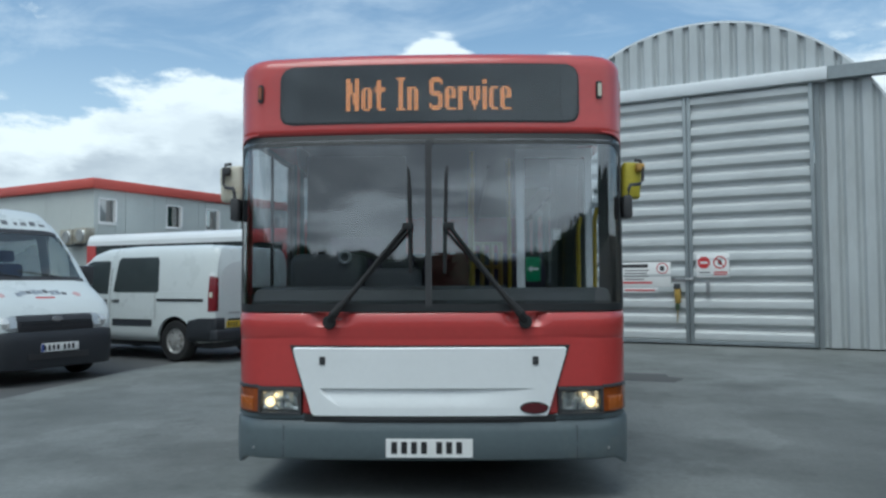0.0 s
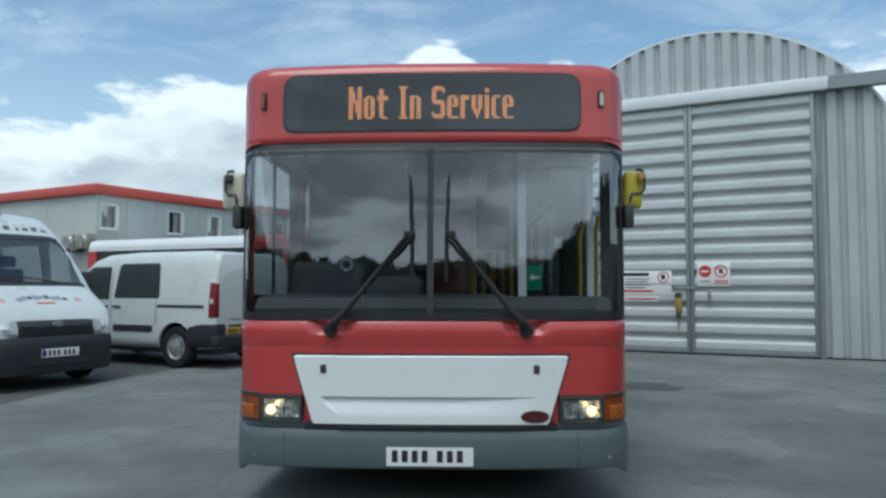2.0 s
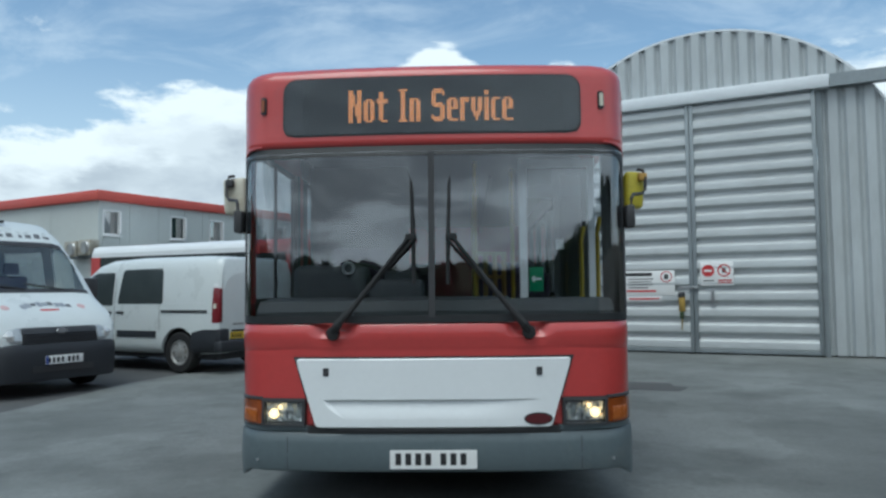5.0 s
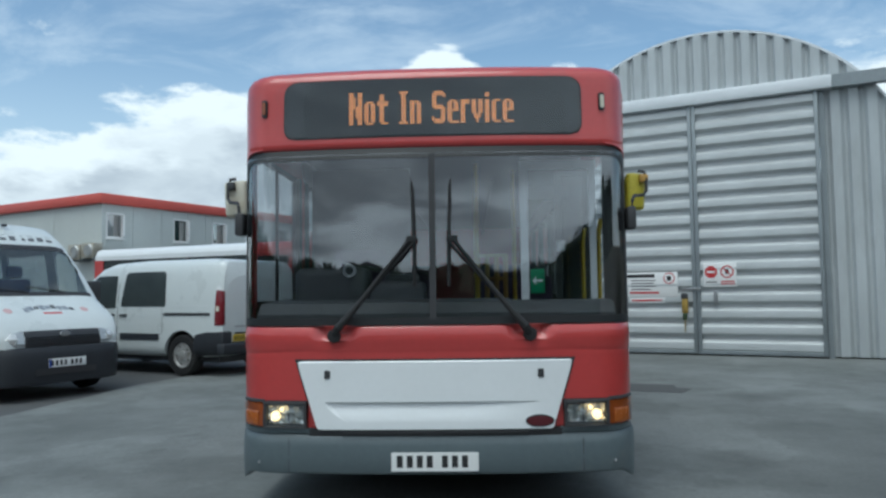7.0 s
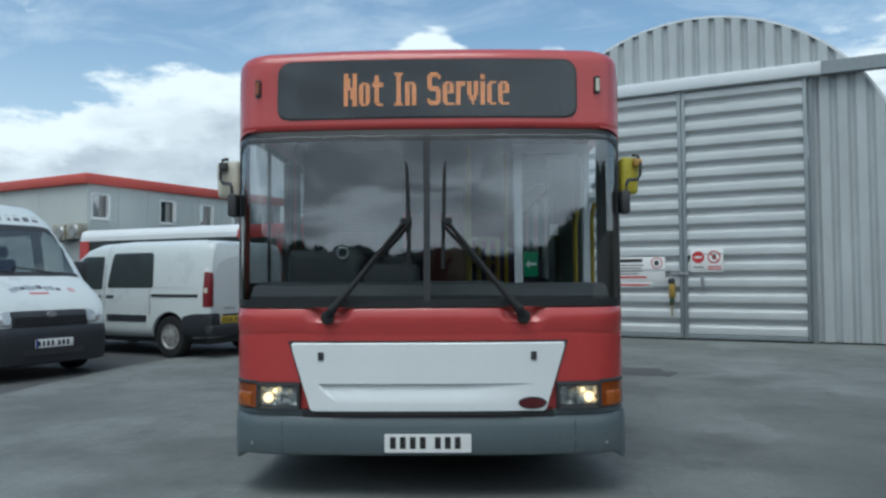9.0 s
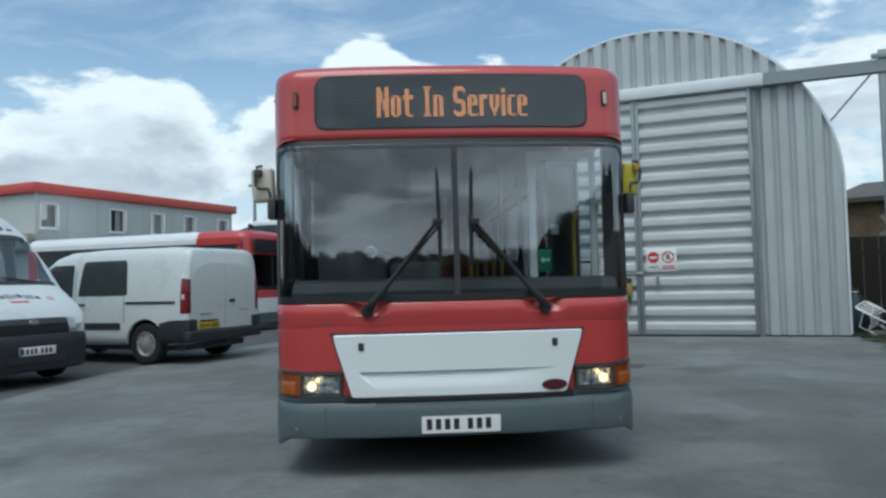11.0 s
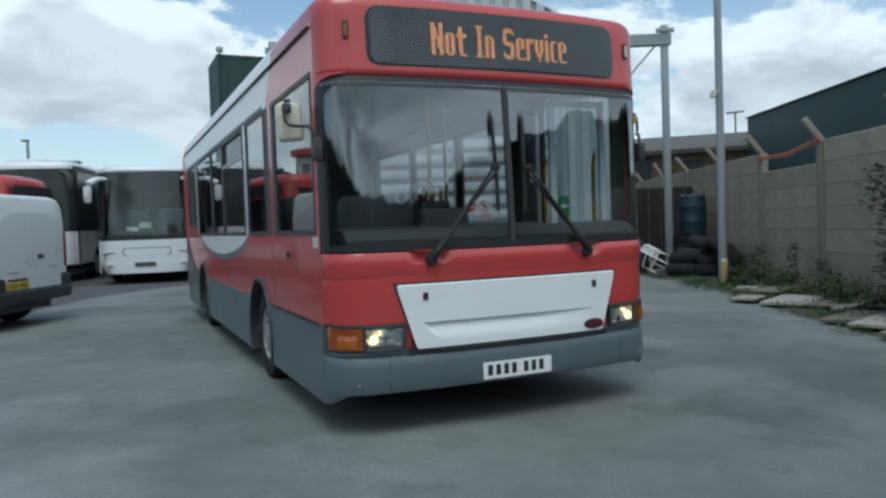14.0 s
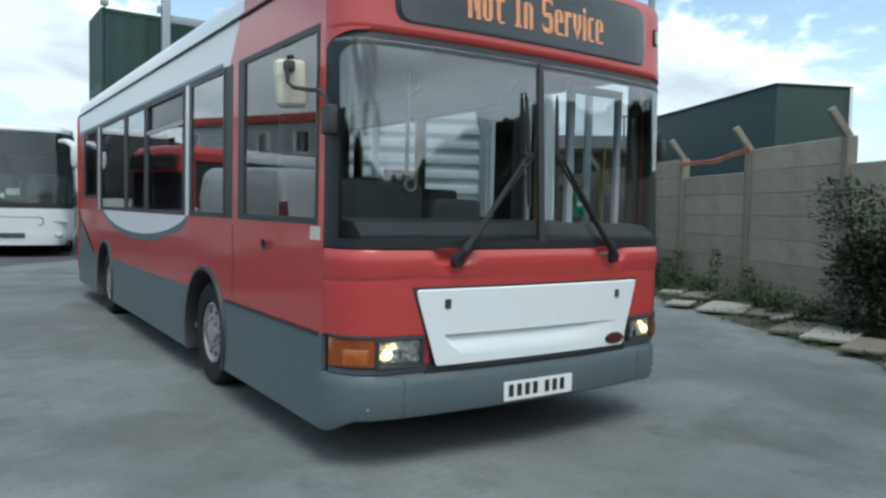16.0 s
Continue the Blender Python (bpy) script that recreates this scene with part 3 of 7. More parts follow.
structure(finish("verge", sheet(rows), EARTH), "strip of bare earth and weeds along the fence", "ground")


patch = prism(wobble([(2.2, 6.3), (3.0, 6.05), (2.95, 5.75), (3.1, 5.6), (2.9, 5.25), (2.2, 5.5), (2.2, 6.3)], 0.03, 0.1)[:-1], lambda p, q, d: (p, q, 0.004 - d), 0.02)
structure(finish("ground_patch", patch, ASPHALT, smooth=0), "dark tarred repair in the concrete yard", "ground")


# ---- hangar: its front in its own plane, u along the wall, v out of it ----
HANG = Matrix.Translation((4.81, 10.79, 0)) @ Matrix.Rotation(radians(-26), 4, "Z")     # local x: along; local -y: out
MID_U, HALF, SPRING, RISE = 0.2, 3.72, 3.0, 3.52
DOOR_L, DOOR_R, DOOR_T = -2.22, 2.3, 5.06


def arch(u):
    f = min(abs(u - MID_U) / HALF, 1.0)
    return SPRING + RISE * math.sqrt(max(0.0, 1 - f * f))


hangar = thing("hangar", "round-topped hangar clad in ribbed galvanised steel sheet", "hangar", HANG)
PITCH = 0.305


def rib(u):
    """Stand-out of the trapezoid cladding at u."""
    f = (u / PITCH) % 1.0
    return -0.075 * max(0.0, min(1.0, (f - 0.06) / 0.17, (0.94 - f) / 0.20))


def rib_steps(a, b):
    out = [a]
    k = math.floor(a / PITCH)
    while k * PITCH < b + PITCH:
        for f in (0.06, 0.23, 0.74, 0.94):
            u = (k + f) * PITCH
            if a < u < b:
                out.append(u)
        k += 1
    return out + [b]


def clad(name, u0, u1, low, label=""):
    bm = bmesh.new()
    us = rib_steps(u0, u1)
    top = lambda u: max(arch(u) - 0.02, low + 0.02)
    sheet([[(u, rib(u), low + f * (top(u) - low)) for u in us] for f in (0, 0.25, 0.5, 0.75, 1.0)], bm)
    return part(name, thicken(bm, 0.012), GALV, hangar, label, smooth=0.4)


clad("front_cladding", MID_U - HALF + 0.01, DOOR_L - 0.06, 0.03)
clad("front_cladding", DOOR_R + 0.06, MID_U + HALF - 0.01, 0.03)
clad("gable_cladding", DOOR_L - 0.06, DOOR_R + 0.06, DOOR_T + 0.18)
# barrel roof and sides
prof = [(MID_U + HALF, 0.0), (MID_U + HALF, 1.5)] + [(MID_U + HALF * math.cos(radians(a)), SPRING + RISE * math.sin(radians(a))) for a in range(0, 181, 6)] + [(MID_U - HALF, 1.5), (MID_U - HALF, 0.0)]
bm = bmesh.new()
rows = []
for k in range(0, 97):
    v = k * 0.125
    grow = 0.02 if k % 4 in (0, 1) else 0.0
    rows.append([(MID_U + (u - MID_U) * (1 + grow / HALF), v + 0.02, z * (1 + grow / 6 * (z > 0))) for u, z in prof])
part("barrel_roof", thicken(sheet(rows, bm), 0.012), GALV, hangar, smooth=0.4)
# flashing along the arch
bm = bmesh.new()
outer, inner = [], []
for a in range(-8, 189, 4):
    a_ = min(max(a, 0), 180)
    c, s = math.cos(radians(a_)), math.sin(radians(a_))
    drop = 0 if 0 <= a <= 180 else -1.4 if a in (-4, 184) else -2.95
    outer.append((MID_U + (HALF + 0.03) * c, SPRING + (RISE + 0.03) * s + drop))
    inner.append((MID_U + (HALF - 0.015) * c, SPRING + (RISE - 0.015) * s + drop))
sheet([[(u, 0.06, z) for u, z in outer], [(u, -0.075, z) for u, z in outer], [(u, -0.075, z) for u, z in inner], [(u, -0.04, z) for u, z in inner]], bm)
bmesh.ops.recalc_face_normals(bm, faces=bm.faces)
part("arch_flashing", bm, RAIL_WHITE, hangar, "pale steel edge strip", smooth=0.9)
part("back_wall", box(MID_U - HALF, MID_U + HALF, 12.0, 12.06, 0, 5.2), GALV, hangar)
part("floor_slab", box(MID_U - HALF + 0.05, MID_U + HALF - 0.05, 0.1, 11.9, 0.005, 0.02), YARD, hangar)


def hangar_door(name, u0, u1, meeting):
    """A sliding leaf: horizontal ribbed sheet in a channel frame."""
    leaf = part(name, box(u0, u1, -0.10, -0.085, 0.05, DOOR_T), GALV_FRAME, hangar, "sliding door leaf of ribbed steel sheet")
    zs, z = [], 0.06
    step = 0.315
    while z < DOOR_T - 0.02:
        for f, v in ((0.0, -0.105), (0.21, -0.188), (0.27, -0.190), (0.62, -0.172), (0.84, -0.108)):
            if z + f * step < DOOR_T - 0.03:
                zs.append((z + f * step, v))
        z += step
    zs.append((DOOR_T - 0.02, -0.105))
    part("door_sheet", thicken(sheet([[(u0 + 0.04 + f * (u1 - u0 - 0.08), v + 0.004 * noise.noise((f * 5, z, 2)), z) for f in (0, 0.25, 0.5, 0.75, 1)] for z, v in zs]), 0.01), DOOR_GALV, leaf, smooth=0.3)
    for a, b in ((u0, u0 + 0.075), (u1 - 0.075, u1)):
        part("stile", box(a, b, -0.20, -0.09, 0.04, DOOR_T, 0.008), GALV_FRAME, leaf)
    part("bottom_rail", box(u0, u1, -0.19, -0.09, 0.03, 0.11, 0.006), GALV_FRAME, leaf)
    return leaf


hangar_door("door_leaf", DOOR_L, -0.005, 1)
right_leaf = hangar_door("door_leaf", 0.005, DOOR_R, 0)
part("door_post", box(DOOR_R + 0.005, DOOR_R + 0.10, -0.10, 0.0, 0.0, DOOR_T), GALV_FRAME, hangar)
part("header_rail", box(-3.3, 2.55, -0.27, 0.0, 5.04, 5.29, 0.02), RAIL_WHITE, hangar, "pale steel cover over the sliding door rail")

gantry = thing("door_rail_gantry", "grey steel beam and post that carry the sliding door rail", "gantry", HANG)
beam = bmesh.new()
box(2.56, 4.78, -0.25, -0.23, 5.06, 5.27, bm=beam)
box(2.56, 4.78, -0.25, -0.05, 5.27, 5.285, bm=beam)
box(2.56, 4.78, -0.25, -0.05, 5.045, 5.06, bm=beam)
part("beam", beam, GALV_FRAME, gantry, smooth=0)
part("post", box(4.58, 4.72, -0.22, -0.08, 0.0, 5.48, 0.01), GALV_FRAME, gantry)
part("cross_piece", box(4.45, 4.84, -0.27, -0.223, 5.30, 5.40, 0.01), GALV_FRAME, gantry)
part("brace", tube([(4.45, -0.1, 5.04), (3.75, 0.1, 4.25)], 0.018), GALV_FRAME, gantry)


def wall_sign(name, label, u0, u1, z0, z1, v):
    s = tagged(finish(name, box(u0, u1, v - 0.006, v, z0, z1, 0.001), WHITE), label, "sign")
    s.matrix_world = HANG
    return s


def on_sign(v):
    return lambda p, q, d: (p, v - d, q)


V1 = -0.182
sg = wall_sign("warning_sign", "white warning sign with red stop symbol on the hangar door", 0.14, 0.76, 1.36, 1.83, V1)
at = on_sign(V1 - 0.0065)
cut = [(0.285 + 0.125 * math.cos(radians(22.5 + 45 * k)), 1.655 + 0.125 * math.sin(radians(22.5 + 45 * k))) for k in range(8)]
part("stop_symbol", prism(cut, at, 0.002), RED_PRINT, sg, "red eight-sided stop symbol")
bars(sg, WHITE, [(0.21, 0.36, 1.635, 1.675)], on_sign(V1 - 0.009))
ring = bmesh.new()
for k in range(28):
    a, b = 2 * math.pi * k / 28, 2 * math.pi * (k + 1) / 28
    q = [(0.585 + r * math.cos(t), 1.655 + r * math.sin(t)) for r, t in ((0.10, a), (0.125, a), (0.125, b), (0.10, b))]
    ring.faces.new([ring.verts.new(at(p, z, 0.002)) for p, z in q])
part("prohibition_ring", ring, RED_PRINT, sg)
part("prohibition_bar", prism([(0.50, 1.725), (0.515, 1.74), (0.67, 1.585), (0.655, 1.57)], at, 0.002), RED_PRINT, sg)
part("symbol", prism(rounded(0.55, 0.62, 1.61, 1.70, 0.02), at, 0.001), INK, sg)
bars(sg, RED_PRINT, [(0.47, 0.72, 1.45, 1.475), (0.47, 0.72, 1.405, 1.43)], at)
bars(sg, INK, [(0.19, 0.39, 1.445, 1.465)], at)
sg = wall_sign("company_sign", "white sign with black and red writing on the hangar door", -1.42, -0.36, 1.17, 1.68, V1)
at = on_sign(V1 - 0.0065)
bars(sg, INK, [(-1.38, -0.82, 1.57, 1.64), (-1.30, -0.80, 1.50, 1.52), (-1.30, -0.84, 1.44, 1.46), (-1.30, -0.80, 1.38, 1.40), (-1.30, -0.90, 1.32, 1.34)], at)
bars(sg, RED_PRINT, [(-1.34, -0.74, 1.24, 1.28)], at)
ring = bmesh.new()
for k in range(28):
    a, b = 2 * math.pi * k / 28, 2 * math.pi * (k + 1) / 28
    q = [(-0.53 + r * math.cos(t), 1.55 + r * math.sin(t)) for r, t in ((0.095, a), (0.115, a), (0.115, b), (0.095, b))]
    ring.faces.new([ring.verts.new(at(p, z, 0.002)) for p, z in q])
part("prohibition_ring", ring, RED_PRINT, sg)
part("symbol", prism(rounded(-0.575, -0.49, 1.50, 1.60, 0.02), at, 0.001), INK, sg)
sg = wall_sign("notice_plate", "narrow pale red notice plate below a sign on the hangar door", -1.34, -0.62, 1.05, 1.155, V1)
bars(sg, RED_PRINT, [(-1.30, -0.68, 1.085, 1.12)], on_sign(V1 - 0.0065))

LOCK_YELLOW = mat("stained_yellow_plastic", (0.40, 0.26, 0.05), 0.6, var=0.25, scale=9, dirt=(0.16, 0.11, 0.03), dirt_at=0.55)
lock = thing("door_lock", "worn yellow cover over a padlock and hasp on the hangar door", "lock", HANG)
part("hasp", box(-0.27, 0.10, -0.235, -0.20, 1.30, 1.35, 0.006), STEEL, lock)
part("cover", box(-0.29, -0.16, -0.26, -0.20, 0.84, 1.16, 0.04), LOCK_YELLOW, lock, "stained yellow-brown plastic cover")
part("padlock", box(-0.30, -0.17, -0.27, -0.20, 1.13, 1.24, 0.02), DARK, lock)
part("tail", box(-0.275, -0.19, -0.25, -0.20, 0.70, 0.84, 0.02), LEAF_DARK, lock, "dark green end of the cover")
part("strap", tube([(-0.23, -0.22, 0.72), (-0.235, -0.225, 0.60), (-0.24, -0.22, 0.46)], [0.016, 0.014, 0.01]), STRAW, lock)
grip = part("door_handle", tube([(0.36, -0.19, 1.28), (0.36, -0.23, 1.27), (0.36, -0.23, 1.03), (0.36, -0.19, 1.02)], 0.014), STEEL, right_leaf)
part("handle_plate", box(0.325, 0.395, -0.20, -0.178, 1.00, 1.30, 0.005), STEEL, right_leaf)


# ---- precast concrete fence ----
FP, FD, FSTEP = Vector((8.0, 4.01, 0)), Vector((0.4368, 0.8996, 0)).normalized(), 2.31
FROW = 0.355
FN = Vector((-FD.y, FD.x, 0))          # towards the yard
fence = thing("fence", "precast concrete post and panel fence, grey and weathered", "fence")
FM = Matrix.Translation(FP) @ Matrix.Rotation(math.atan2(FD.y, FD.x), 4, "Z")       # local x along the fence, local +y into the yard
panel_bm = box(0.075, FSTEP - 0.075, -0.03, 0.025, 0.0005, FROW - 0.0005, 0.011, seg=1)
panel_me = None
post_me = None
arm_me = None
for k in range(-4, 6):
    if post_me is None:
        ob = part("post", box(-0.075, 0.075, -0.075, 0.075, -0.02, 2.42, 0.012, seg=1), CONCRETE_POST, fence)
        post_me = ob.data
        arm = part("post_arm", box(-0.045, 0.045, -0.05, 0.05, 0, 0.46, 0.012), CONCRETE_POST, ob)
        arm_me = arm.data
    else:
        ob = new("post", post_me)
        ob.parent = fence
        arm = new("post_arm", arm_me)
        arm.parent = ob
    ob.matrix_local = FM @ pose(FSTEP * k, 0, 0.04 * noise.noise((k, 1, 1)), 0, 0.8 * noise.noise((k, 3, 1)), 0)
    arm.matrix_local = pose(0, 0.01, 2.40, -38 if k != 4 else -30, 0, 0)
    for j in range(7):
        if j == 6 and (k == 0 or k < -1):
            continue
        if panel_me is None:
            pb = part("panel", panel_bm, CONCRETE_WALL, fence)
            panel_me = pb.data
        else:
            pb = new("panel", panel_me)
            pb.parent = fence
        pb.matrix_local = FM @ pose(FSTEP * k, 0.008 * noise.noise((k, j, 5)), FROW * j - 0.07, 0.15 * noise.noise((k, j, 9)), 0, 0)

wrap = thing("safety_netting", "faded orange safety netting strung along the fence top", "netting", FM)
for y_, z_ in ((0.08, 2.40), (0.10, 2.44)):
    pts = [(-0.12 + 2.5 * f, y_ + 0.03 * noise.noise((f * 6, z_, 0)), z_ - 0.10 * f + 0.05 * noise.noise((f * 5, z_, 4)) - 0.08 * math.sin(f * math.pi)) for f in [i / 24 for i in range(25)]]
    part("netting_roll", tube(pts, [0.012 + 0.014 * abs(noise.noise((i * 0.7, z_, 8))) for i in range(25)], n=7), ORANGE_WRAP, wrap)


# ---- cabin block with the red roof edge ----
CAB = Matrix.Translation((-11.94, 19.39, 0)) @ Matrix.Rotation(math.atan2(8.3, 4.34), 4, "Z")    # local x: along the long face; local +y: behind it
cabin = thing("office_building", "two-storey grey panel office block with a red roof edge", "building", CAB)
LENGTH, DEEP = 9.36, 7.4


def cabin_wall(name, along, holes, place):
    """A wall of panels with window openings (a0, a1, z0, z1)."""
    cuts = sorted({0.0, along} | {v for h in holes for v in h[:2]} | {1.18 * k for k in range(1, int(along / 1.18) + 1)})
    for a, b in zip(cuts, cuts[1:]):
        spans, z = [], 0.0
        for h in sorted((h for h in holes if h[0] < b - 1e-4 and h[1] > a + 1e-4), key=lambda h: h[2]):
            spans.append((z, h[2]))
            z = h[3]
        spans.append((z, 4.46))
        for lo, hi in spans:
            part("wall_panel", prism([(a + 0.004, lo), (b - 0.004, lo), (b - 0.004, hi), (a + 0.004, hi)], place, 0.10), CABIN, cabin, smooth=0)


long_face = lambda p, q, d: (p, d, q)
end_face = lambda p, q, d: (d, p, q)
wins = [(0.16, 0.80, 3.30, 4.14), (2.90, 3.56, 3.30, 4.14), (4.74, 5.38, 3.30, 4.14), (6.46, 7.06, 3.40, 4.16), (8.42, 9.02, 3.40, 4.16)]
low_wins = [(1.2, 2.4, 0.9, 2.0), (4.4, 5.6, 0.9, 2.0), (7.2, 8.2, 0.05, 2.1)]
cabin_wall("front", LENGTH, wins + low_wins, long_face)
cabin_wall("end", DEEP, [(2.6, 4.1, 3.25, 4.2)], end_face)
part("wall_panel", box(0.1, LENGTH, DEEP - 0.1, DEEP, 0, 4.46), CABIN, cabin)
part("wall_panel", box(LENGTH - 0.1, LENGTH, 0.1, DEEP - 0.1, 0, 4.46), CABIN, cabin)
# added solid block; its dark colour stands for the unlit rooms
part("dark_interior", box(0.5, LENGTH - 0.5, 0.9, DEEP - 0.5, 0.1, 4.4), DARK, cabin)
roof = part("roof", box(-0.12, LENGTH + 0.12, -0.12, DEEP + 0.12, 4.46, 4.54), ROOF_RED, cabin)
part("fascia", box(-0.16, LENGTH + 0.16, -0.16, DEEP + 0.16, 4.42, 4.76, 0.05), ROOF_RED, cabin, "red painted roof edge")
for p0, p1, q0, q1 in wins + low_wins:
    w = part("window", box(p0 + 0.03, p1 - 0.03, 0.05, 0.062, q0 + 0.03, q1 - 0.03), OFFICE_GLASS, cabin, smooth=0)
    fr = bmesh.new()
    for a, b, c, d in ((p0, p1, q0, q0 + 0.045), (p0, p1, q1 - 0.045, q1), (p0, p0 + 0.045, q0 + 0.045, q1 - 0.045), (p1 - 0.045, p1, q0 + 0.045, q1 - 0.045)):
        box(a, b, -0.012, 0.07, c, d, bm=fr)
    part("window_frame", fr, WHITE, w, smooth=0)
    part("open_casement", box(0, 0.05, -0.20, 0, q0 + 0.06, q1 - 0.06, m=pose(p1 - 0.10, -0.012, 0, 0, 0, -12)), WHITE, w)
    part("window_sill", box(p0 - 0.03, p1 + 0.03, -0.06, 0.03, q0 - 0.05, q0 - 0.005), WHITE, w)
part("blind_panel", box(-0.012, -0.001, 2.6, 4.1, 3.25, 4.2), CABIN, cabin)

for k, (dx, dz) in enumerate(((0.14, 2.60), (0.86, 2.57))):
    unit = thing("air_conditioner", "weathered outdoor air conditioning unit on the cabin wall", "air conditioner", CAB @ pose(-0.4, dx, dz), "air conditioners")
    part("casing", box(-0.02, 0.33, -0.31, 0.31, 0, 0.5, 0.02), AC_CASING, unit)
    part("grille", lathe([(0.0, 0.03), (0.19, 0.03), (0.21, 0.0)], pose(-0.02, -0.06, 0.25, 0, -90, 0), n=20), STEEL, unit, "round fan guard")
    for rr in (0.07, 0.13, 0.19):
        part("guard_ring", tube([(-0.055, -0.06 + rr * math.cos(radians(t)), 0.25 + rr * math.sin(radians(t))) for t in range(0, 361, 24)], 0.006, n=5), AC_CASING, unit)
    part("bracket", box(0.0, 0.40, -0.30, -0.26, -0.06, 0.0), GALV_FRAME, unit)
    part("bracket", box(0.0, 0.40, 0.26, 0.30, -0.06, 0.0), GALV_FRAME, unit)


# ---- the red single-deck bus ----
FLAT, REAR = 0.98, 8.72


def plan(a):
    """Front of the bus in plan: a from -1 to 1 gives x, y and the outward normal."""
    def xy(a):
        s = 1 if a >= 0 else -1
        f = abs(a)
        if f <= 0.75:
            x = f / 0.75 * FLAT
            return s * x, 0.055 * (x / FLAT) ** 2.5
        t = radians((f - 0.75) / 0.25 * 90)
        return s * (FLAT + 0.22 * math.sin(t)), 0.055 + 0.245 * (1 - math.cos(t)) + 0.031 * math.sin(t)
    x, y = xy(a)
    (x0, y0), (x1, y1) = xy(max(a - 0.004, -1)), xy(min(a + 0.004, 1))
    d = Vector((x1 - x0, y1 - y0)).normalized()
    return x, y, d.y, -d.x


def lean(z, a):
    w = 1 - max(0.0, (abs(a) - 0.75) / 0.25)
    return w * (0.075 * max(0.0, z - 1.13) / 1.35)


def face(a, z, off=0.0):
    """A point of the bus's front, off metres proud of it."""
    x, y, nx, ny = plan(a)
    return x + nx * off, y + ny * off + lean(z, a), z


def at_x(x):
    return x / FLAT * 0.75 if abs(x) <= FLAT else math.copysign(0.75 + 0.25 * math.degrees(math.asin(min(1, (abs(x) - FLAT) / 0.22))) / 90, x)


def steps(a0, a1, n):
    return [a0 + (a1 - a0) * k / n for k in range(n + 1)]


def front_sheet(name, a0, a1, rows, material, parent, n=28, depth=0.03, label="", tweak=None):
    """A strip of the front: rows of (z, off)."""
    def ease(a):
        f = max(0.0, (abs(a) - 0.86) / 0.14)
        return 1 - f * f * (3 - 2 * f)
    pts = [[face(a, z, off * (ease(a) if off > 0 else 1) + (tweak(a, z) if tweak else 0)) for a in steps(a0, a1, n)] for z, off in rows]
    bm = sheet(pts)
    return part(name, thicken(bm, depth), material, parent, label, smooth=0.5)


def front_piece(name, outline, material, parent, off, depth, label="", n=1):
    """A flat outline in x, z laid on the front."""
    bm = bmesh.new()
    a = [bm.verts.new(face(at_x(p), q, off)) for p, q in outline]
    b = [bm.verts.new(face(at_x(p), q, off + depth)) for p, q in outline]
    fs = [bm.faces.new(a), bm.faces.new(b[::-1])]
    for i in range(len(outline)):
        j = (i + 1) % len(outline)
        bm.faces.new((a[j], a[i], b[i], b[j]))
    bmesh.ops.triangulate(bm, faces=fs)
    bmesh.ops.recalc_face_normals(bm, faces=bm.faces)
    return part(name, bm, material, parent, label, smooth=0.4)


def front_slab(name, p0, p1, q0, q1, r, material, parent, off, depth, label="", nx=24, nz=4):
    """A rounded rectangle that follows the curve of the front."""
    def half(z):
        return r - math.sqrt(max(0.0, r * r - max(0.0, r - (z - q0), r - (q1 - z)) ** 2))
    zs = sorted({q0, q1} | {q0 + r * (1 - math.cos(radians(a))) for a in range(0, 91, 18)} | {q1 - r * (1 - math.cos(radians(a))) for a in range(0, 91, 18)} | {q0 + (q1 - q0) * k / nz for k in range(nz + 1)})
    rows = []
    for z in zs:
        h = half(z)
        rows.append([face(at_x(p0 + h + (p1 - p0 - 2 * h) * k / nx), z, off + depth) for k in range(nx + 1)])
    return part(name, thicken(sheet(rows), depth), material, parent, label, smooth=0.5)


bus = thing("bus", "red single-deck bus with grey skirts, white front panel and lit headlamps", "bus")

# bumper
def bump_point(a, z, off):
    f = max(0.0, min(1.0, (abs(a) - 0.83) / 0.13))
    g = f * f * (3 - 2 * f)
    h = max(0.0, (abs(a) - 0.84) / 0.16)
    low = max(0.0, (0.36 - z) / 0.1)
    return face(a, z - 0.068 * g * min(1.0, low), off * (1 - 0.82 * h) + 0.013 * h)


BUMP = [(0.275, -0.05), (0.265, -0.016), (0.275, -0.002), (0.31, 0.007), (0.36, 0.010), (0.43, 0.008), (0.475, 0.0), (0.498, -0.018), (0.502, -0.05)]
rows = [[bump_point(a, z, o) for a in steps(-1, 1, 64)] for z, o in BUMP]
bumper = part("front_bumper", thicken(sheet(rows), 0.012), BUS_GREY, bus, "scuffed grey moulded bumper", smooth=0.5)
for s in (-1, 1):
    part("bumper_screw", lathe([(0.0, 0.0), (0.008, 0.0), (0.010, -0.008)], pose(*face(s * 0.80, 0.33, 0.014), 90, 0, 0), n=10), STEEL, bumper)
    front_piece("bumper_joint", [(s * 0.862, 0.28), (s * 0.866, 0.28), (s * 0.866, 0.47), (s * 0.862, 0.47)], BLACK, bumper, 0.0088, 0.0008)

# lower front: red apron with a crease, scooped below the wipers
def scoop(a, z):
    x = plan(a)[0]
    d = 0.0
    for cx in (-0.585, 0.565):
        w = math.exp(-(((x - cx) / 0.105) ** 4))
        d -= 0.055 * w * max(0.0, min(1.0, (z - 1.045) / 0.03)) + 0.012 * w * (1.0 < z <= 1.045)
    crease = 0.003 * math.exp(-((z - 0.985 + 0.05 * max(0.0, abs(x) - 0.8)) / 0.009) ** 2) * max(0.0, min(1.0, (abs(x) - 0.62) / 0.25))
    return d - crease


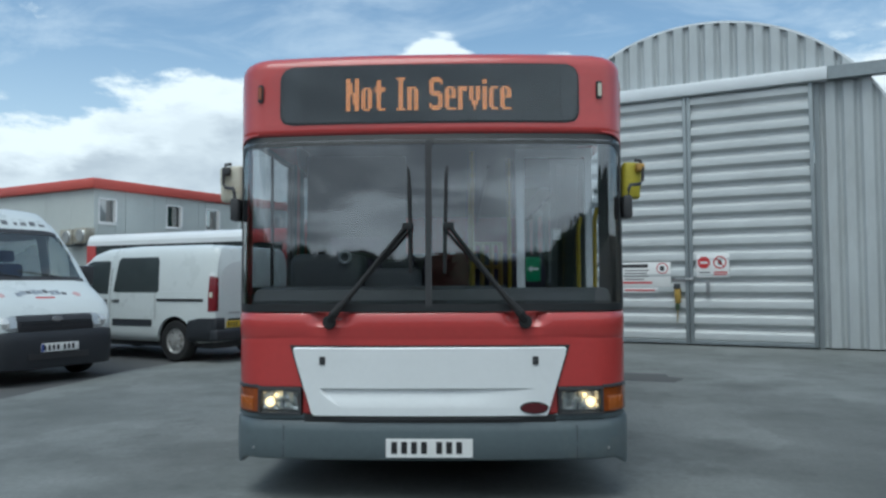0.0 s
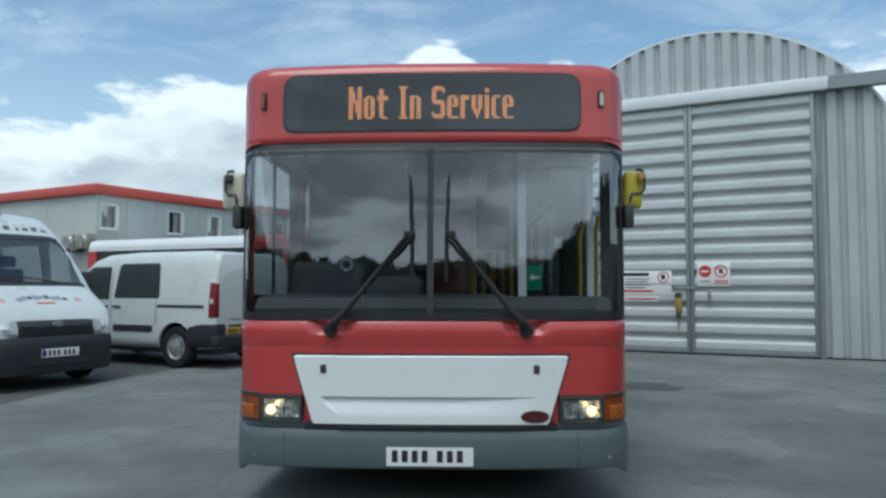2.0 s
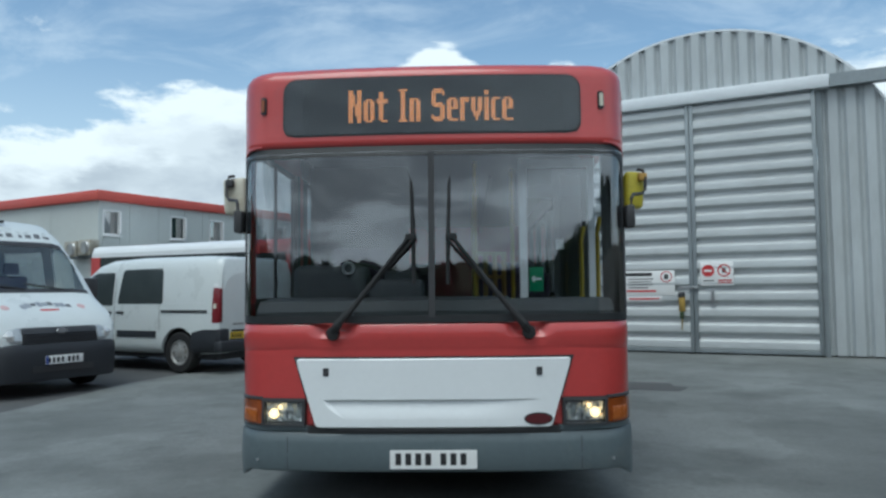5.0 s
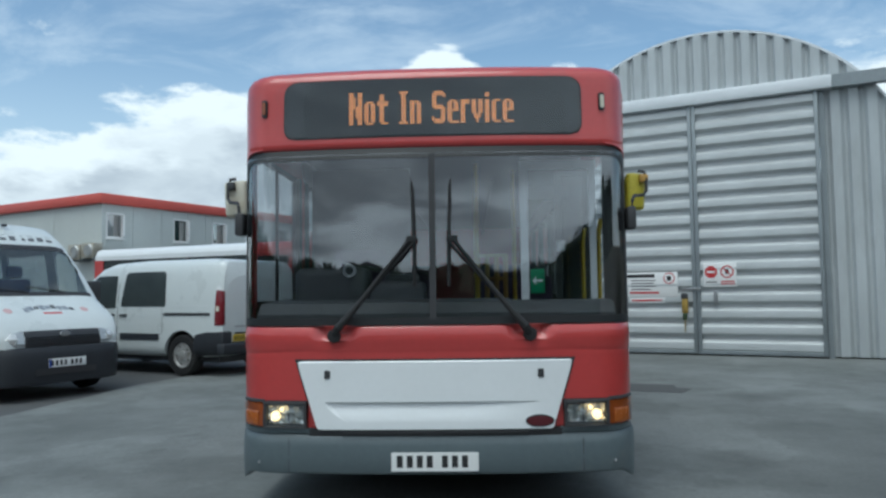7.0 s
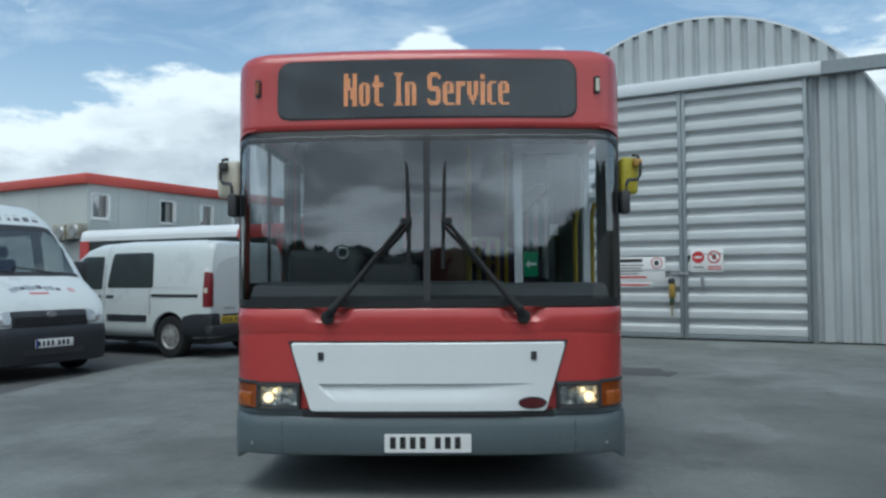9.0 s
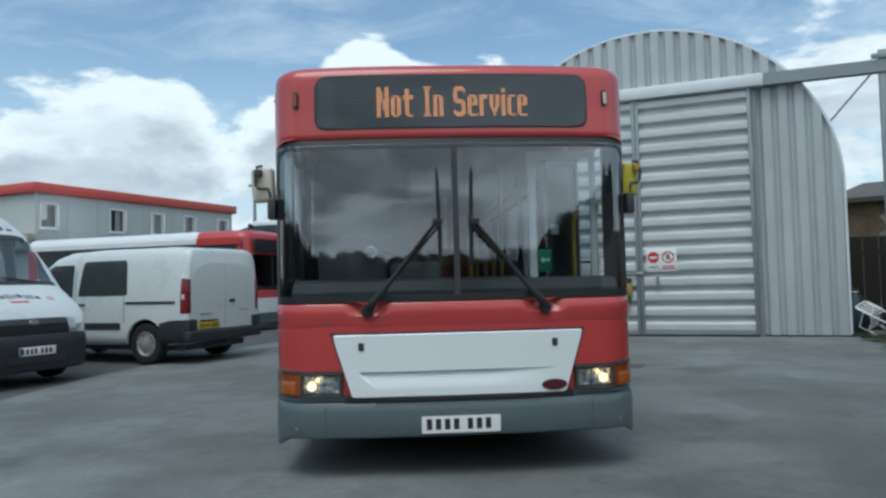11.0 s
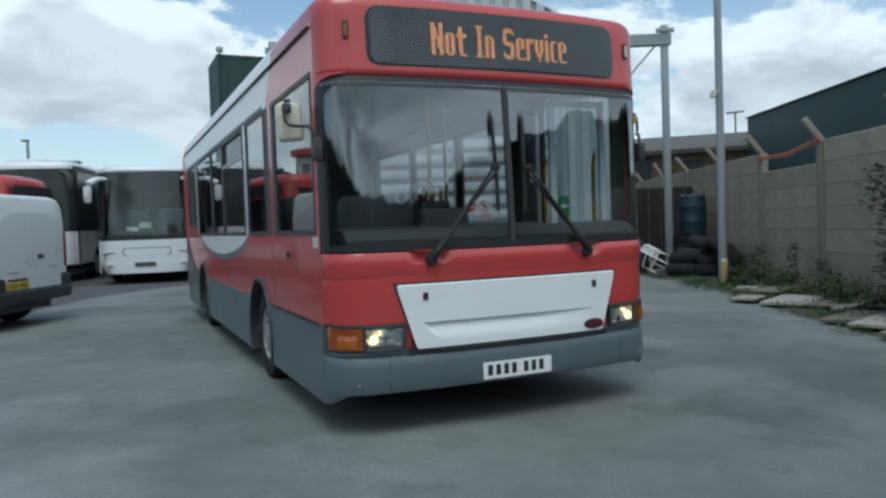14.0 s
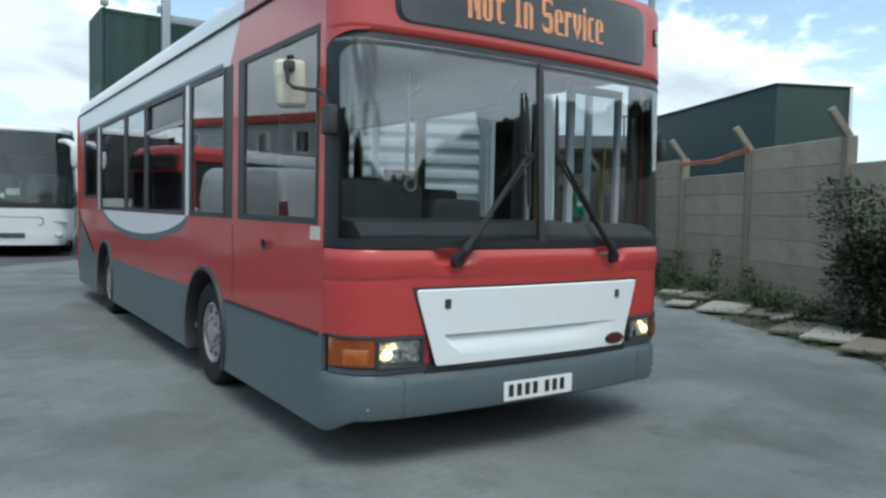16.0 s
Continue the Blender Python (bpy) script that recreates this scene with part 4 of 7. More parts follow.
apron_rows = [(0.695, 0.0), (0.80, 0.002), (0.92, 0.001), (0.945, 0.001), (0.96, 0.002), (0.968, 0.002), (0.976, 0.003), (0.984, 0.004), (0.992, 0.006), (1.0, 0.007), (1.03, 0.012), (1.045, 0.014), (1.06, 0.015), (1.085, 0.013), (1.11, 0.007), (1.128, -0.003), (1.135, -0.03)]
front_sheet("front_apron", -1.0, 1.0, apron_rows, BUS_RED, bus, 112, 0.012, "red painted front panel", tweak=scoop)
front_sheet("lower_apron", at_x(-0.745), at_x(0.745), [(0.53, -0.027), (0.60, -0.027), (0.695, -0.027)], BUS_RED, bus, 20, 0.012)
front_sheet("lower_void", at_x(-0.745), at_x(0.745), [(0.48, -0.02), (0.53, -0.01)], BLACK, bus, 20, 0.01)
front_sheet("lamp_recess", -1.0, at_x(-0.745), [(0.50, -0.07), (0.60, -0.075), (0.695, -0.07)], BLACK, bus, 12, 0.01)
front_sheet("lamp_recess", at_x(0.745), 1.0, [(0.50, -0.07), (0.60, -0.075), (0.695, -0.07)], BLACK, bus, 12, 0.01)

# white front panel with its long moulded grip
def panel_half(z):
    return 0.689 + (0.813 - 0.689) * (z - 0.525) / (0.926 - 0.525)


def panel_dip(x, z):
    t = (0.688 - z) / 0.118
    if not 0.0 < t < 1.0:
        return 0.0
    end = -0.635 + 0.14 * t ** 1.6                      # the curved blunt end
    a = min(1.0, max(0.0, (x - end) / 0.011))
    b = min(1.0, max(0.0, (0.625 - x) / 0.42))
    groove = -0.007 * math.exp(-((x - end) / 0.005) ** 2) * min(1.0, (1 - t) * 3)
    return groove - 0.031 * a * a * (3 - 2 * a) * b * min(1.0, t / 0.055) * (1 - t) ** 1.5


zs = [0.525, 0.53] + [0.54 + 0.004 * k for k in range(41)] + [0.72, 0.76, 0.82, 0.88, 0.919, 0.926]
rows = []
for z in zs:
    e = 0.006 if z in (0.525, 0.926) else 0.0
    corner = max(0.0, 0.02 - (z - 0.525)) + max(0.0, 0.02 - (0.926 - z))
    h = panel_half(z) - 0.02 * (1 - math.sqrt(max(0, 1 - (corner / 0.02) ** 2)))
    rows.append([face(at_x(-h + 2 * h * k / 260), z, 0.015 - e + panel_dip(-h + 2 * h * k / 260, z)) for k in range(261)])
white = part("front_panel", thicken(sheet(rows), 0.004), PANEL_WHITE, bus, "white hinged front panel with a moulded grip", smooth=0.5)
rows = []
for z in (0.513, 0.56, 0.62, 0.694, 0.70, 0.78, 0.86, 0.938):
    h = panel_half(z) + 0.012
    rows.append([face(at_x(-h + 2 * h * k / 40), z, 0.0045 if z > 0.695 else -0.022) for k in range(41)])
part("panel_gap", thicken(sheet(rows), 0.002), BLACK, white)
for x in (-0.628, 0.622):
    front_slab("catch", x - 0.017, x + 0.017, 0.825, 0.873, 0.006, BLACK, white, 0.015, 0.006, "black square catch", nx=3, nz=2)
    front_slab("catch_key", x - 0.007, x + 0.007, 0.838, 0.862, 0.003, DARK, white, 0.0215, 0.003, nx=2, nz=2)
front_piece("badge", [(0.612 + 0.076 * math.cos(radians(t)), 0.574 + 0.028 * math.sin(radians(t))) for t in range(0, 360, 15)], BADGE, white, 0.0195, 0.004, "dark red oval badge")
front_piece("badge_rim", [(0.612 + 0.084 * math.cos(radians(t)), 0.574 + 0.036 * math.sin(radians(t))) for t in range(0, 360, 15)], DARK, white, 0.0155, 0.003)
front_slab("air_gap", -0.55, 0.55, 0.508, 0.518, 0.003, BLACK, bus, 0.012, 0.005)

# number plate, its characters as plain bars
plate = front_slab("number_plate", -0.253, 0.253, 0.290, 0.397, 0.006, WHITE, bus, 0.010, 0.006, "white number plate with black characters", nx=6, nz=2)
for k in range(7):
    x = -0.204 + 0.058 * k + (0.03 if k > 3 else 0)
    front_piece("character_bar", [(x - 0.017, 0.312), (x + 0.017, 0.312), (x + 0.017, 0.380), (x - 0.017, 0.380)], INK, plate, 0.0162, 0.0012)

# headlamps: amber at the corner, clear lens with two bowls
for s in (-1, 1):
    lamp = front_sheet("headlamp", *(sorted((at_x(s * 0.76), at_x(s * 1.015)))), [(0.538, 0.004), (0.545, 0.014), (0.675, 0.010), (0.685, 0.0)], CLEAR, bus, 8, 0.004, "lit headlamp behind a clear lens")
    front_sheet("lamp_body", *(sorted((at_x(s * 0.755), at_x(s * 1.02)))), [(0.535, -0.006), (0.54, -0.055), (0.68, -0.055), (0.69, -0.006)], LAMP_BOWL, lamp, 8, 0.004)
    for x, z, w, lit in ((0.955, 0.600, 0.030, True), (0.918, 0.640, 0.012, True), (0.900, 0.580, 0.016, False), (0.82, 0.605, 0.022, False)):
        px, py, pz = face(at_x(s * x), z, -0.020)
        part("bulb", lathe([(0.0, -0.024), (w * 0.8, -0.018), (w, -0.006), (w * 0.8, 0.006)], pose(px, py, pz, -90, 0, 0), n=12), LIT if lit else CLEAR, lamp, "glowing warm bulb" if lit else "")
    for x0, x1 in ((0.757, 0.772), (1.003, 1.02)):
        front_sheet("lamp_rim", *(sorted((at_x(s * x0), at_x(s * x1)))), [(0.532, 0.0), (0.545, 0.017), (0.675, 0.014), (0.69, 0.0)], BLACK, lamp, 2, 0.03)
    for z0, z1 in ((0.530, 0.547), (0.671, 0.692)):
        front_sheet("lamp_rim", *(sorted((at_x(s * 0.757), at_x(s * 1.02)))), [(z0, 0.0), (z0 + 0.004, 0.016), (z1 - 0.004, 0.014), (z1, 0.0)], BLACK, lamp, 8, 0.03)
    facet = random.Random(7 + s)
    rows = [[face(at_x(s * x), z, -0.024 + facet.uniform(-0.013, 0.013)) for x in steps(0.770, 1.005, 11)] for z in steps(0.546, 0.672, 5)]
    part("reflector", thicken(sheet(rows), 0.002), LAMP_BOWL, lamp, "bright faceted reflector", smooth=0)
    front_sheet("lamp_divider", *(sorted((at_x(s * 0.872), at_x(s * 0.882)))), [(0.545, -0.02), (0.60, -0.02), (0.675, -0.02)], DARK, lamp, 2, 0.03)
    front_sheet("indicator", *(sorted((at_x(s * 1.022), s * 0.945))), [(0.536, 0.0), (0.545, 0.013), (0.678, 0.010), (0.687, 0.0)], AMBER, bus, 10, 0.03, "amber indicator lens")
    # paler raised patch: the bright middle of the opaque lens, painted on
    front_sheet("lens_glow_patch", *(sorted((at_x(s * 1.05), at_x(s * 1.145)))), [(0.550, 0.012), (0.556, 0.0165), (0.622, 0.016), (0.632, 0.011)], AMBER_GLOW, bus, 6, 0.004, "brighter ribbed part of the amber lens")
    front_sheet("indicator_rim", *(sorted((at_x(s * 1.02), s * 0.945))), [(0.682, 0.0), (0.686, 0.014), (0.698, 0.012), (0.702, 0.0)], BLACK, bus, 10, 0.01)
    front_sheet("lamp_surround", *(sorted((at_x(s * 0.735), s * 0.95))), [(0.500, -0.012), (0.506, -0.004), (0.53, -0.003), (0.534, -0.02)], BUS_GREY, bus, 12, 0.006)
    front_sheet("inner_lamp", *(sorted((at_x(s * 0.715), at_x(s * 0.755)))), [(0.53, -0.026), (0.54, -0.020), (0.685, -0.020), (0.692, -0.026)], BUS_RED, bus, 3, 0.012)

# windscreen: two panes in a black surround
WS0 = 1.135
ws = front_sheet("windscreen_surround", -0.985, 0.985, [(WS0, 0.004), (WS0 + 0.045, 0.006)], GLOSS_BLACK, bus, 44, 0.03, "black rubber windscreen surround")
front_sheet("surround_top", -0.985, 0.985, [(2.142, 0.004), (2.17, -0.002), (2.21, -0.012)], GLOSS_BLACK, ws, 44, 0.03)
for s in (-1, 1):
    front_sheet("surround_side", *sorted((s * 0.912, s * 0.985)), [(WS0 + 0.04, 0.005), (1.5, 0.005), (1.9, 0.005), (2.15, 0.004)], GLOSS_BLACK, ws, 6, 0.03)
    # rounded corners of the glass
    for z, up in ((2.148, -1),):
        x0 = plan(0.912)[0]
        pts = [(s * x0, z)] + [(s * (x0 - 0.085 + 0.085 * math.sin(radians(t))), z + up * (0.085 - 0.085 * math.cos(radians(t)))) for t in range(0, 91, 15)]
        front_piece("surround_corner", pts, GLOSS_BLACK, ws, -0.006, 0.008)
    pane = front_sheet("windscreen", *sorted((s * 0.012, s * 0.935)), [(z, 0.0) for z in steps(WS0 + 0.03, 2.17, 8)], SCREEN_GLASS, bus, 26, 0.005, "large curved windscreen pane")
    pane.visible_shadow = False
front_sheet("screen_divider", at_x(-0.019), at_x(0.019), [(z, 0.009) for z in steps(WS0 + 0.03, 2.165, 4)], BLACK, ws, 2, 0.03)
for s in (-1, 1):
    front_sheet("corner_pillar", *sorted((s * 0.985, s * 1.0)), [(z, 0.0) for z in steps(1.13, 2.20, 5)], BUS_RED, bus, 3, 0.03)
    # the dome's lower edge sweeps down into the pillar
    rows = []
    for f in steps(0.0, 1.0, 5):
        row = []
        for k in range(13):
            q = k / 12
            low = 2.212 - 0.15 * (1 - math.sqrt(1 - q * q))
            row.append(face(s * (0.80 + 0.195 * q), 2.222 + f * (low - 2.222), 0.007 - 0.006 * q))
        rows.append(row)
    part("dome_corner", thicken(sheet(rows), 0.012), BUS_RED, bus, smooth=0.6)

# dome with the sign
front_sheet("dome", -1.0, 1.0, [(2.196, -0.035), (2.202, -0.016), (2.212, -0.003), (2.226, 0.004), (2.245, 0.006), (2.28, 0.002), (2.45, 0.0), (2.58, 0.0)], BUS_RED, bus, 60, 0.02, "red dome over the windscreen")
sign = front_slab("destination_sign", -0.905, 0.905, 2.268, 2.625, 0.075, SIGN_BACK, bus, 0.002, 0.004, "dark destination sign with orange lettering")
pane = front_slab("sign_pane", -0.897, 0.897, 2.276, 2.617, 0.070, SIGN_GLASS, sign, 0.026, 0.003)
pane.visible_shadow = False
front_slab("sign_seal", -0.915, 0.915, 2.258, 2.635, 0.085, BLACK, sign, 0.0005, 0.002)
front_slab("sign_end", -0.885, -0.78, 2.285, 2.608, 0.05, DARK, sign, 0.008, 0.003, nx=4)
front_slab("sign_end", 0.80, 0.885, 2.285, 2.608, 0.05, DARK, sign, 0.008, 0.003, nx=4)


LAMP_ORANGE = glow("orange_sign_lamps", (1.0, 0.36, 0.12), 0.42)
# dot-matrix letters on a grid 14 rows high: strokes as (first column, last column, first row, last row)
LETTERS = {
    "N": (6, [(0, 1, 0, 13), (4, 5, 0, 13), (2, 2, 2, 6), (3, 3, 6, 10)]),
    "o": (5, [(0, 1, 5, 12), (3, 4, 5, 12), (1, 3, 4, 4), (1, 3, 13, 13)]),
    "t": (5, [(1, 2, 1, 12), (0, 4, 4, 5), (2, 4, 13, 13)]),
    "I": (4, [(1, 2, 0, 13), (0, 3, 0, 0), (0, 3, 13, 13)]),
    "n": (5, [(0, 1, 4, 13), (3, 4, 5, 13), (2, 3, 4, 4)]),
    "S": (6, [(1, 4, 0, 1), (0, 1, 1, 6), (1, 4, 6, 7), (4, 5, 7, 12), (1, 4, 12, 13), (0, 0, 11, 12), (5, 5, 1, 2)]),
    "e": (5, [(0, 1, 5, 12), (1, 3, 4, 4), (3, 4, 5, 8), (2, 4, 8, 8), (1, 4, 13, 13)]),
    "r": (4, [(0, 1, 4, 13), (2, 3, 4, 5)]),
    "v": (5, [(0, 1, 4, 9), (3, 4, 4, 9), (1, 3, 10, 11), (2, 2, 12, 13)]),
    "i": (2, [(0, 1, 1, 2), (0, 1, 4, 13)]),
    "c": (4, [(0, 1, 5, 12), (1, 3, 4, 4), (1, 3, 13, 13)]),
    " ": (3, []),
}


def lamp_letters(words, name, parent, width, height, z, label):
    """Words on the sign as small square lamps, each a little proud of the backing."""
    columns = sum(LETTERS[c][0] + 1 for c in words) - 1
    px, pz = width / columns, height / 14
    bm, col = bmesh.new(), 0
    for c in words:
        wide, strokes = LETTERS[c]
        for i, j in sorted({(i, j) for a, b, e, f in strokes for i in range(a, b + 1) for j in range(e, f + 1)}):
            x, q = -width / 2 + (col + i + 0.5) * px, z + height / 2 - (j + 0.5) * pz
            h, g = px * 0.43, pz * 0.43
            bm.faces.new([bm.verts.new(face(at_x(u), w, 0.0125)) for u, w in ((x - h, q - g), (x + h, q - g), (x + h, q + g), (x - h, q + g))])
        col += wide + 1
    return part(name, bm, LAMP_ORANGE, parent, label, smooth=0)


lamp_letters("Not In Service", "lettering", sign, 1.0, 0.203, 2.447, "orange lamp lettering")
for s in (-1, 1):
    cl = front_slab("marker_lamp", s * 1.035 - 0.018, s * 1.035 + 0.018, 2.42, 2.53, 0.012, GLOSS_BLACK, bus, 0.001, 0.008, "small marker lamp with a dark base", nx=3, nz=3)
    front_slab("marker_lens", s * 1.035 - 0.010, s * 1.035 + 0.010, 2.435, 2.515, 0.008, AMBER if s < 0 else CREAM, cl, 0.0095, 0.008, nx=3, nz=3)

# roof over a closed plan, red at the front
loop = [(*plan(a)[:2], a) for a in steps(-1, 1, 40)] + [(1.2, y, 1.0) for y in (0.8, 1.53, 1.62, 3, 5, 7, 8.3)]
loop += [(1.2 - 0.3 * (1 - math.cos(radians(t))), 8.42 + 0.3 * math.sin(radians(t)), 1) for t in (0, 30, 60, 90)]
loop += [(-x, y, 1) for x, y, _ in loop[41 + 7:][::-1]] + [(-1.2, y, 1.0) for y in (8.3, 7, 5, 3, 1.62, 1.53, 0.8)]
ROOF = [(2.56, 0.0), (2.62, 0.001), (2.652, 0.007), (2.678, 0.020), (2.698, 0.040), (2.714, 0.072), (2.726, 0.125), (2.736, 0.22), (2.75, 0.42), (2.76, 0.75), (2.765, 1.19)]
grid = []
for z, ins in ROOF:
    row = []
    for x, y, a in loop:
        f = 1 - ins / 1.2
        yy = y + lean(min(z, 2.6), a) * (y < 0.5)
        lo, hi = yy + min(ins, 0.45) * (1 if y < 1 else 0), yy
        row.append((x * f, (lo if y < 1 else yy - min(ins, 0.3) * (y > 8.4)), z))
    grid.append(row)
n = len(loop)
for name, material, wanted, label in (("roof_front", BUS_RED, lambda y: y < 1.53, "red front of the roof"), ("roof", BUS_WHITE, lambda y: y >= 1.53, "white roof")):
    bm = bmesh.new()
    made = {}
    for r in range(len(grid) - 1):
        for i in range(n):
            j = (i + 1) % n
            ids = ((r, i), (r, j), (r + 1, j), (r + 1, i))
            if not wanted((loop[i][1] + loop[j][1]) / 2):
                continue
            for k in ids:
                if k not in made:
                    made[k] = bm.verts.new(grid[k[0]][k[1]])
            bm.faces.new([made[k] for k in ids])
    bmesh.ops.recalc_face_normals(bm, faces=bm.faces)
    part(name, bm, material, bus, label, smooth=0.7)
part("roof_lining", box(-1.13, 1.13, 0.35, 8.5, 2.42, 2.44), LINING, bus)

# sides
WHEELS = (2.34, 6.45)
ARCH_R, AXLE = 0.475, 0.385


def arc_over(yc, r, zlow):
    """Points of a wheel arch from left to right, cut off at zlow."""
    a0 = math.degrees(math.asin((zlow - AXLE) / r)) if abs(zlow - AXLE) < r else -90
    return [(yc - r * math.cos(radians(a)), AXLE + r * math.sin(radians(a))) for a in [a0 + (180 - 2 * a0) * k / 20 for k in range(21)]]


def side(s):
    """One long side of the bus: s is -1 for the driver's side, 1 for the door's side."""
    x = 1.2 * s
    place = lambda p, q, d: (x - s * d, p, q)
    start = 0.30 if s < 0 else 1.62
    # red lower side and grey skirt, both cut by the arches
    low, r = 0.69, ARCH_R
    ys = sorted({start, 8.52} | {yc - r * math.cos(radians(t)) for yc in WHEELS for t in range(0, 181, 8)})

    def over(y):
        return max([AXLE + math.sqrt(max(0.0, r * r - (y - yc) ** 2)) for yc in WHEELS if abs(y - yc) <= r + 1e-6] or [0.0])

    red = sheet([[(x, y, max(low, over(y))) for y in ys], [(x, y, 1.0) for y in ys], [(x, y, 1.245) for y in ys]])
    part("side_panel", thicken(red, 0.03), BUS_RED, bus, "glossy red side panel", smooth=0)
    for a, b in ((start, WHEELS[0] - r), (WHEELS[0] + r, WHEELS[1] - r), (WHEELS[1] + r, 8.55)):
        part("skirt", prism([(a, 0.2), (b, 0.2), (b, low), (a, low)], lambda p, q, d: (x + s * 0.006 - s * d, p, q), 0.03), BUS_GREY, bus, "grey painted skirt", smooth=0)
    for yc in WHEELS:
        for g in (-1, 1):
            ts = [t for t in range(0, 91, 6) if AXLE + r * math.sin(radians(t)) <= low] + [math.degrees(math.asin((low - AXLE) / r))]
            outline = [[(x + s * 0.006, yc + g * r, AXLE + r * math.sin(radians(t))), (x + s * 0.006, yc + g * r * math.cos(radians(t)), AXLE + r * math.sin(radians(t)))][::g] for t in ts]
            bm = sheet(outline)
            part("skirt_corner", thicken(bm, 0.03), BUS_GREY, bus, smooth=0)
    part("belt_strip", box(min(x, x + s * 0.010), max(x, x + s * 0.010), start + 0.04, WHEELS[0] - 0.48, 0.672, 0.69), BLACK, bus)
    for yc in WHEELS:
        bm = bmesh.new()
        rows = [[(x + s * o, p, q) for p, q in arc_over(yc, rr, 0.2)] for o, rr in ((0.0, r + 0.03), (0.022, r + 0.02), (0.022, r - 0.005), (-0.02, r - 0.012))]
        part("arch_edge", thicken(sheet(rows, bm), 0.004), BLACK, bus, smooth=0.6)
        rows = [[(x - s * o, p, q) for p, q in arc_over(yc, r - 0.005, 0.2)] for o in (0.0, 0.25, 0.5)]
        part("arch_liner", thicken(sheet(rows), 0.006), BLACK, bus, smooth=0.6)
        part("arch_back", box(min(x - s * 0.5, x - s * 0.51), max(x - s * 0.5, x - s * 0.51), yc - 0.52, yc + 0.52, 0.2, 0.95), BLACK, bus)
        wheel(bus, x - s * 0.15, yc, AXLE, 0.385, 0.22, s, rim=0.58)
    # window band
    z0, z1 = 1.245, 2.265
    if s < 0:
        panes = [(0.37, 1.53, z0), (1.90, 2.74, z0), (2.95, 4.25, z0), (4.33, 5.20, z0), (5.30, 6.77, z0), (7.05, 8.05, 1.39)]
        posts = [(0.30, 0.37, BUS_RED), (1.53, 1.63, BLACK), (1.63, 1.73, BUS_RED), (1.73, 1.90, BLACK), (2.74, 2.80, BLACK), (2.80, 2.90, BUS_WHITE), (2.90, 2.95, BLACK), (4.25, 4.33, BLACK), (5.20, 5.30, BLACK), (6.77, 6.85, BLACK), (6.85, 6.96, BUS_WHITE), (6.96, 7.05, BLACK), (8.05, 8.5, BUS_RED)]
    else:
        panes = [(1.90, 3.15, z0), (3.25, 4.5, z0), (4.6, 5.85, z0), (5.95, 7.0, z0), (7.1, 8.05, 1.39)]
        posts = [(1.62, 1.90, BUS_RED), (3.15, 3.25, BLACK), (4.5, 4.6, BLACK), (5.85, 5.95, BLACK), (7.0, 7.1, BLACK), (8.05, 8.5, BUS_RED)]
    for a, b, m in posts:
        part("window_post", prism([(a, z0), (b, z0), (b, z1), (a, z1)], place, 0.045), m, bus, smooth=0)
    part("infill", prism([(7.0, z0), (8.06, z0), (8.06, 1.385), (7.0, 1.385)], place, 0.03), BUS_RED, bus, smooth=0)
    for k, (a, b, low_) in enumerate(panes):
        fr = bmesh.new()
        for c, d, e, f in ((a, b, low_, low_ + 0.035), (a, b, z1 - 0.035, z1), (a, a + 0.03, low_ + 0.035, z1 - 0.035), (b - 0.03, b, low_ + 0.035, z1 - 0.035)):
            prism([(c, e), (d, e), (d, f), (c, f)], lambda p, q, t: (x + s * 0.004 - s * t, p, q), 0.03, fr)
        w = part("side_window", fr, BLACK, bus, "tinted side window in a black rubber frame", smooth=0)
        clear = SIDE_GLASS if k and s < 0 else CLEAR_GLASS
        top = 2.005 if (s < 0 and k == 2) else z1
        pn = part("pane", prism([(a + 0.025, low_ + 0.03), (b - 0.025, low_ + 0.03), (b - 0.025, top - 0.03), (a + 0.025, top - 0.03)], lambda p, q, t: (x - s * 0.004 - s * t, p, q), 0.005), clear, w, smooth=0)
        if top < z1:
            part("vent_bar", prism([(a, top - 0.03), (b, top - 0.03), (b, top), (a, top)], lambda p, q, t: (x + s * 0.006 - s * t, p, q), 0.025), STEEL, w, smooth=0)
            part("hopper_vent", prism([(a + 0.025, top), (b - 0.025, top), (b - 0.025, z1 - 0.03), (a + 0.025, z1 - 0.03)], lambda p, q, t: (x - s * 0.02 - s * t, p, q), 0.005), COACH_DARK, w, "dark open hopper vent", smooth=0)
    if s < 0:
        part("window_divider", prism([(0.93, z0 + 0.03), (0.955, z0 + 0.03), (0.955, z1 - 0.03), (0.93, z1 - 0.03)], lambda p, q, t: (x - s * 0.012 - s * t, p, q), 0.02), BLACK, bus, smooth=0)
    # band above the windows, gutter
    f0 = 0.30
    part("cant_panel", prism([(f0, z1), (1.80, z1), (1.58, 2.565), (f0, 2.565)], place, 0.03), BUS_RED, bus, smooth=0)
    part("cant_panel", prism([(1.80, z1), (8.5, z1), (8.5, 2.565), (1.58, 2.565)], place, 0.03), BUS_WHITE, bus, "white band over the windows", smooth=0)
    part("gutter", box(min(x, x + s * 0.018), max(x, x + s * 0.018), 0.36, 8.5, 2.528, 2.542, 0.003), DARK, bus)
    part("window_rail", box(min(x, x + s * 0.008), max(x, x + s * 0.008), 1.95, 8.4, 2.268, 2.300, 0.002), GALV_FRAME, bus)
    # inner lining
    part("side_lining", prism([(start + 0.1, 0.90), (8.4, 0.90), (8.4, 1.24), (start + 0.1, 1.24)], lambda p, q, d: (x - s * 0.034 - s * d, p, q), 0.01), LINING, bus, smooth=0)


side(-1)
side(1)
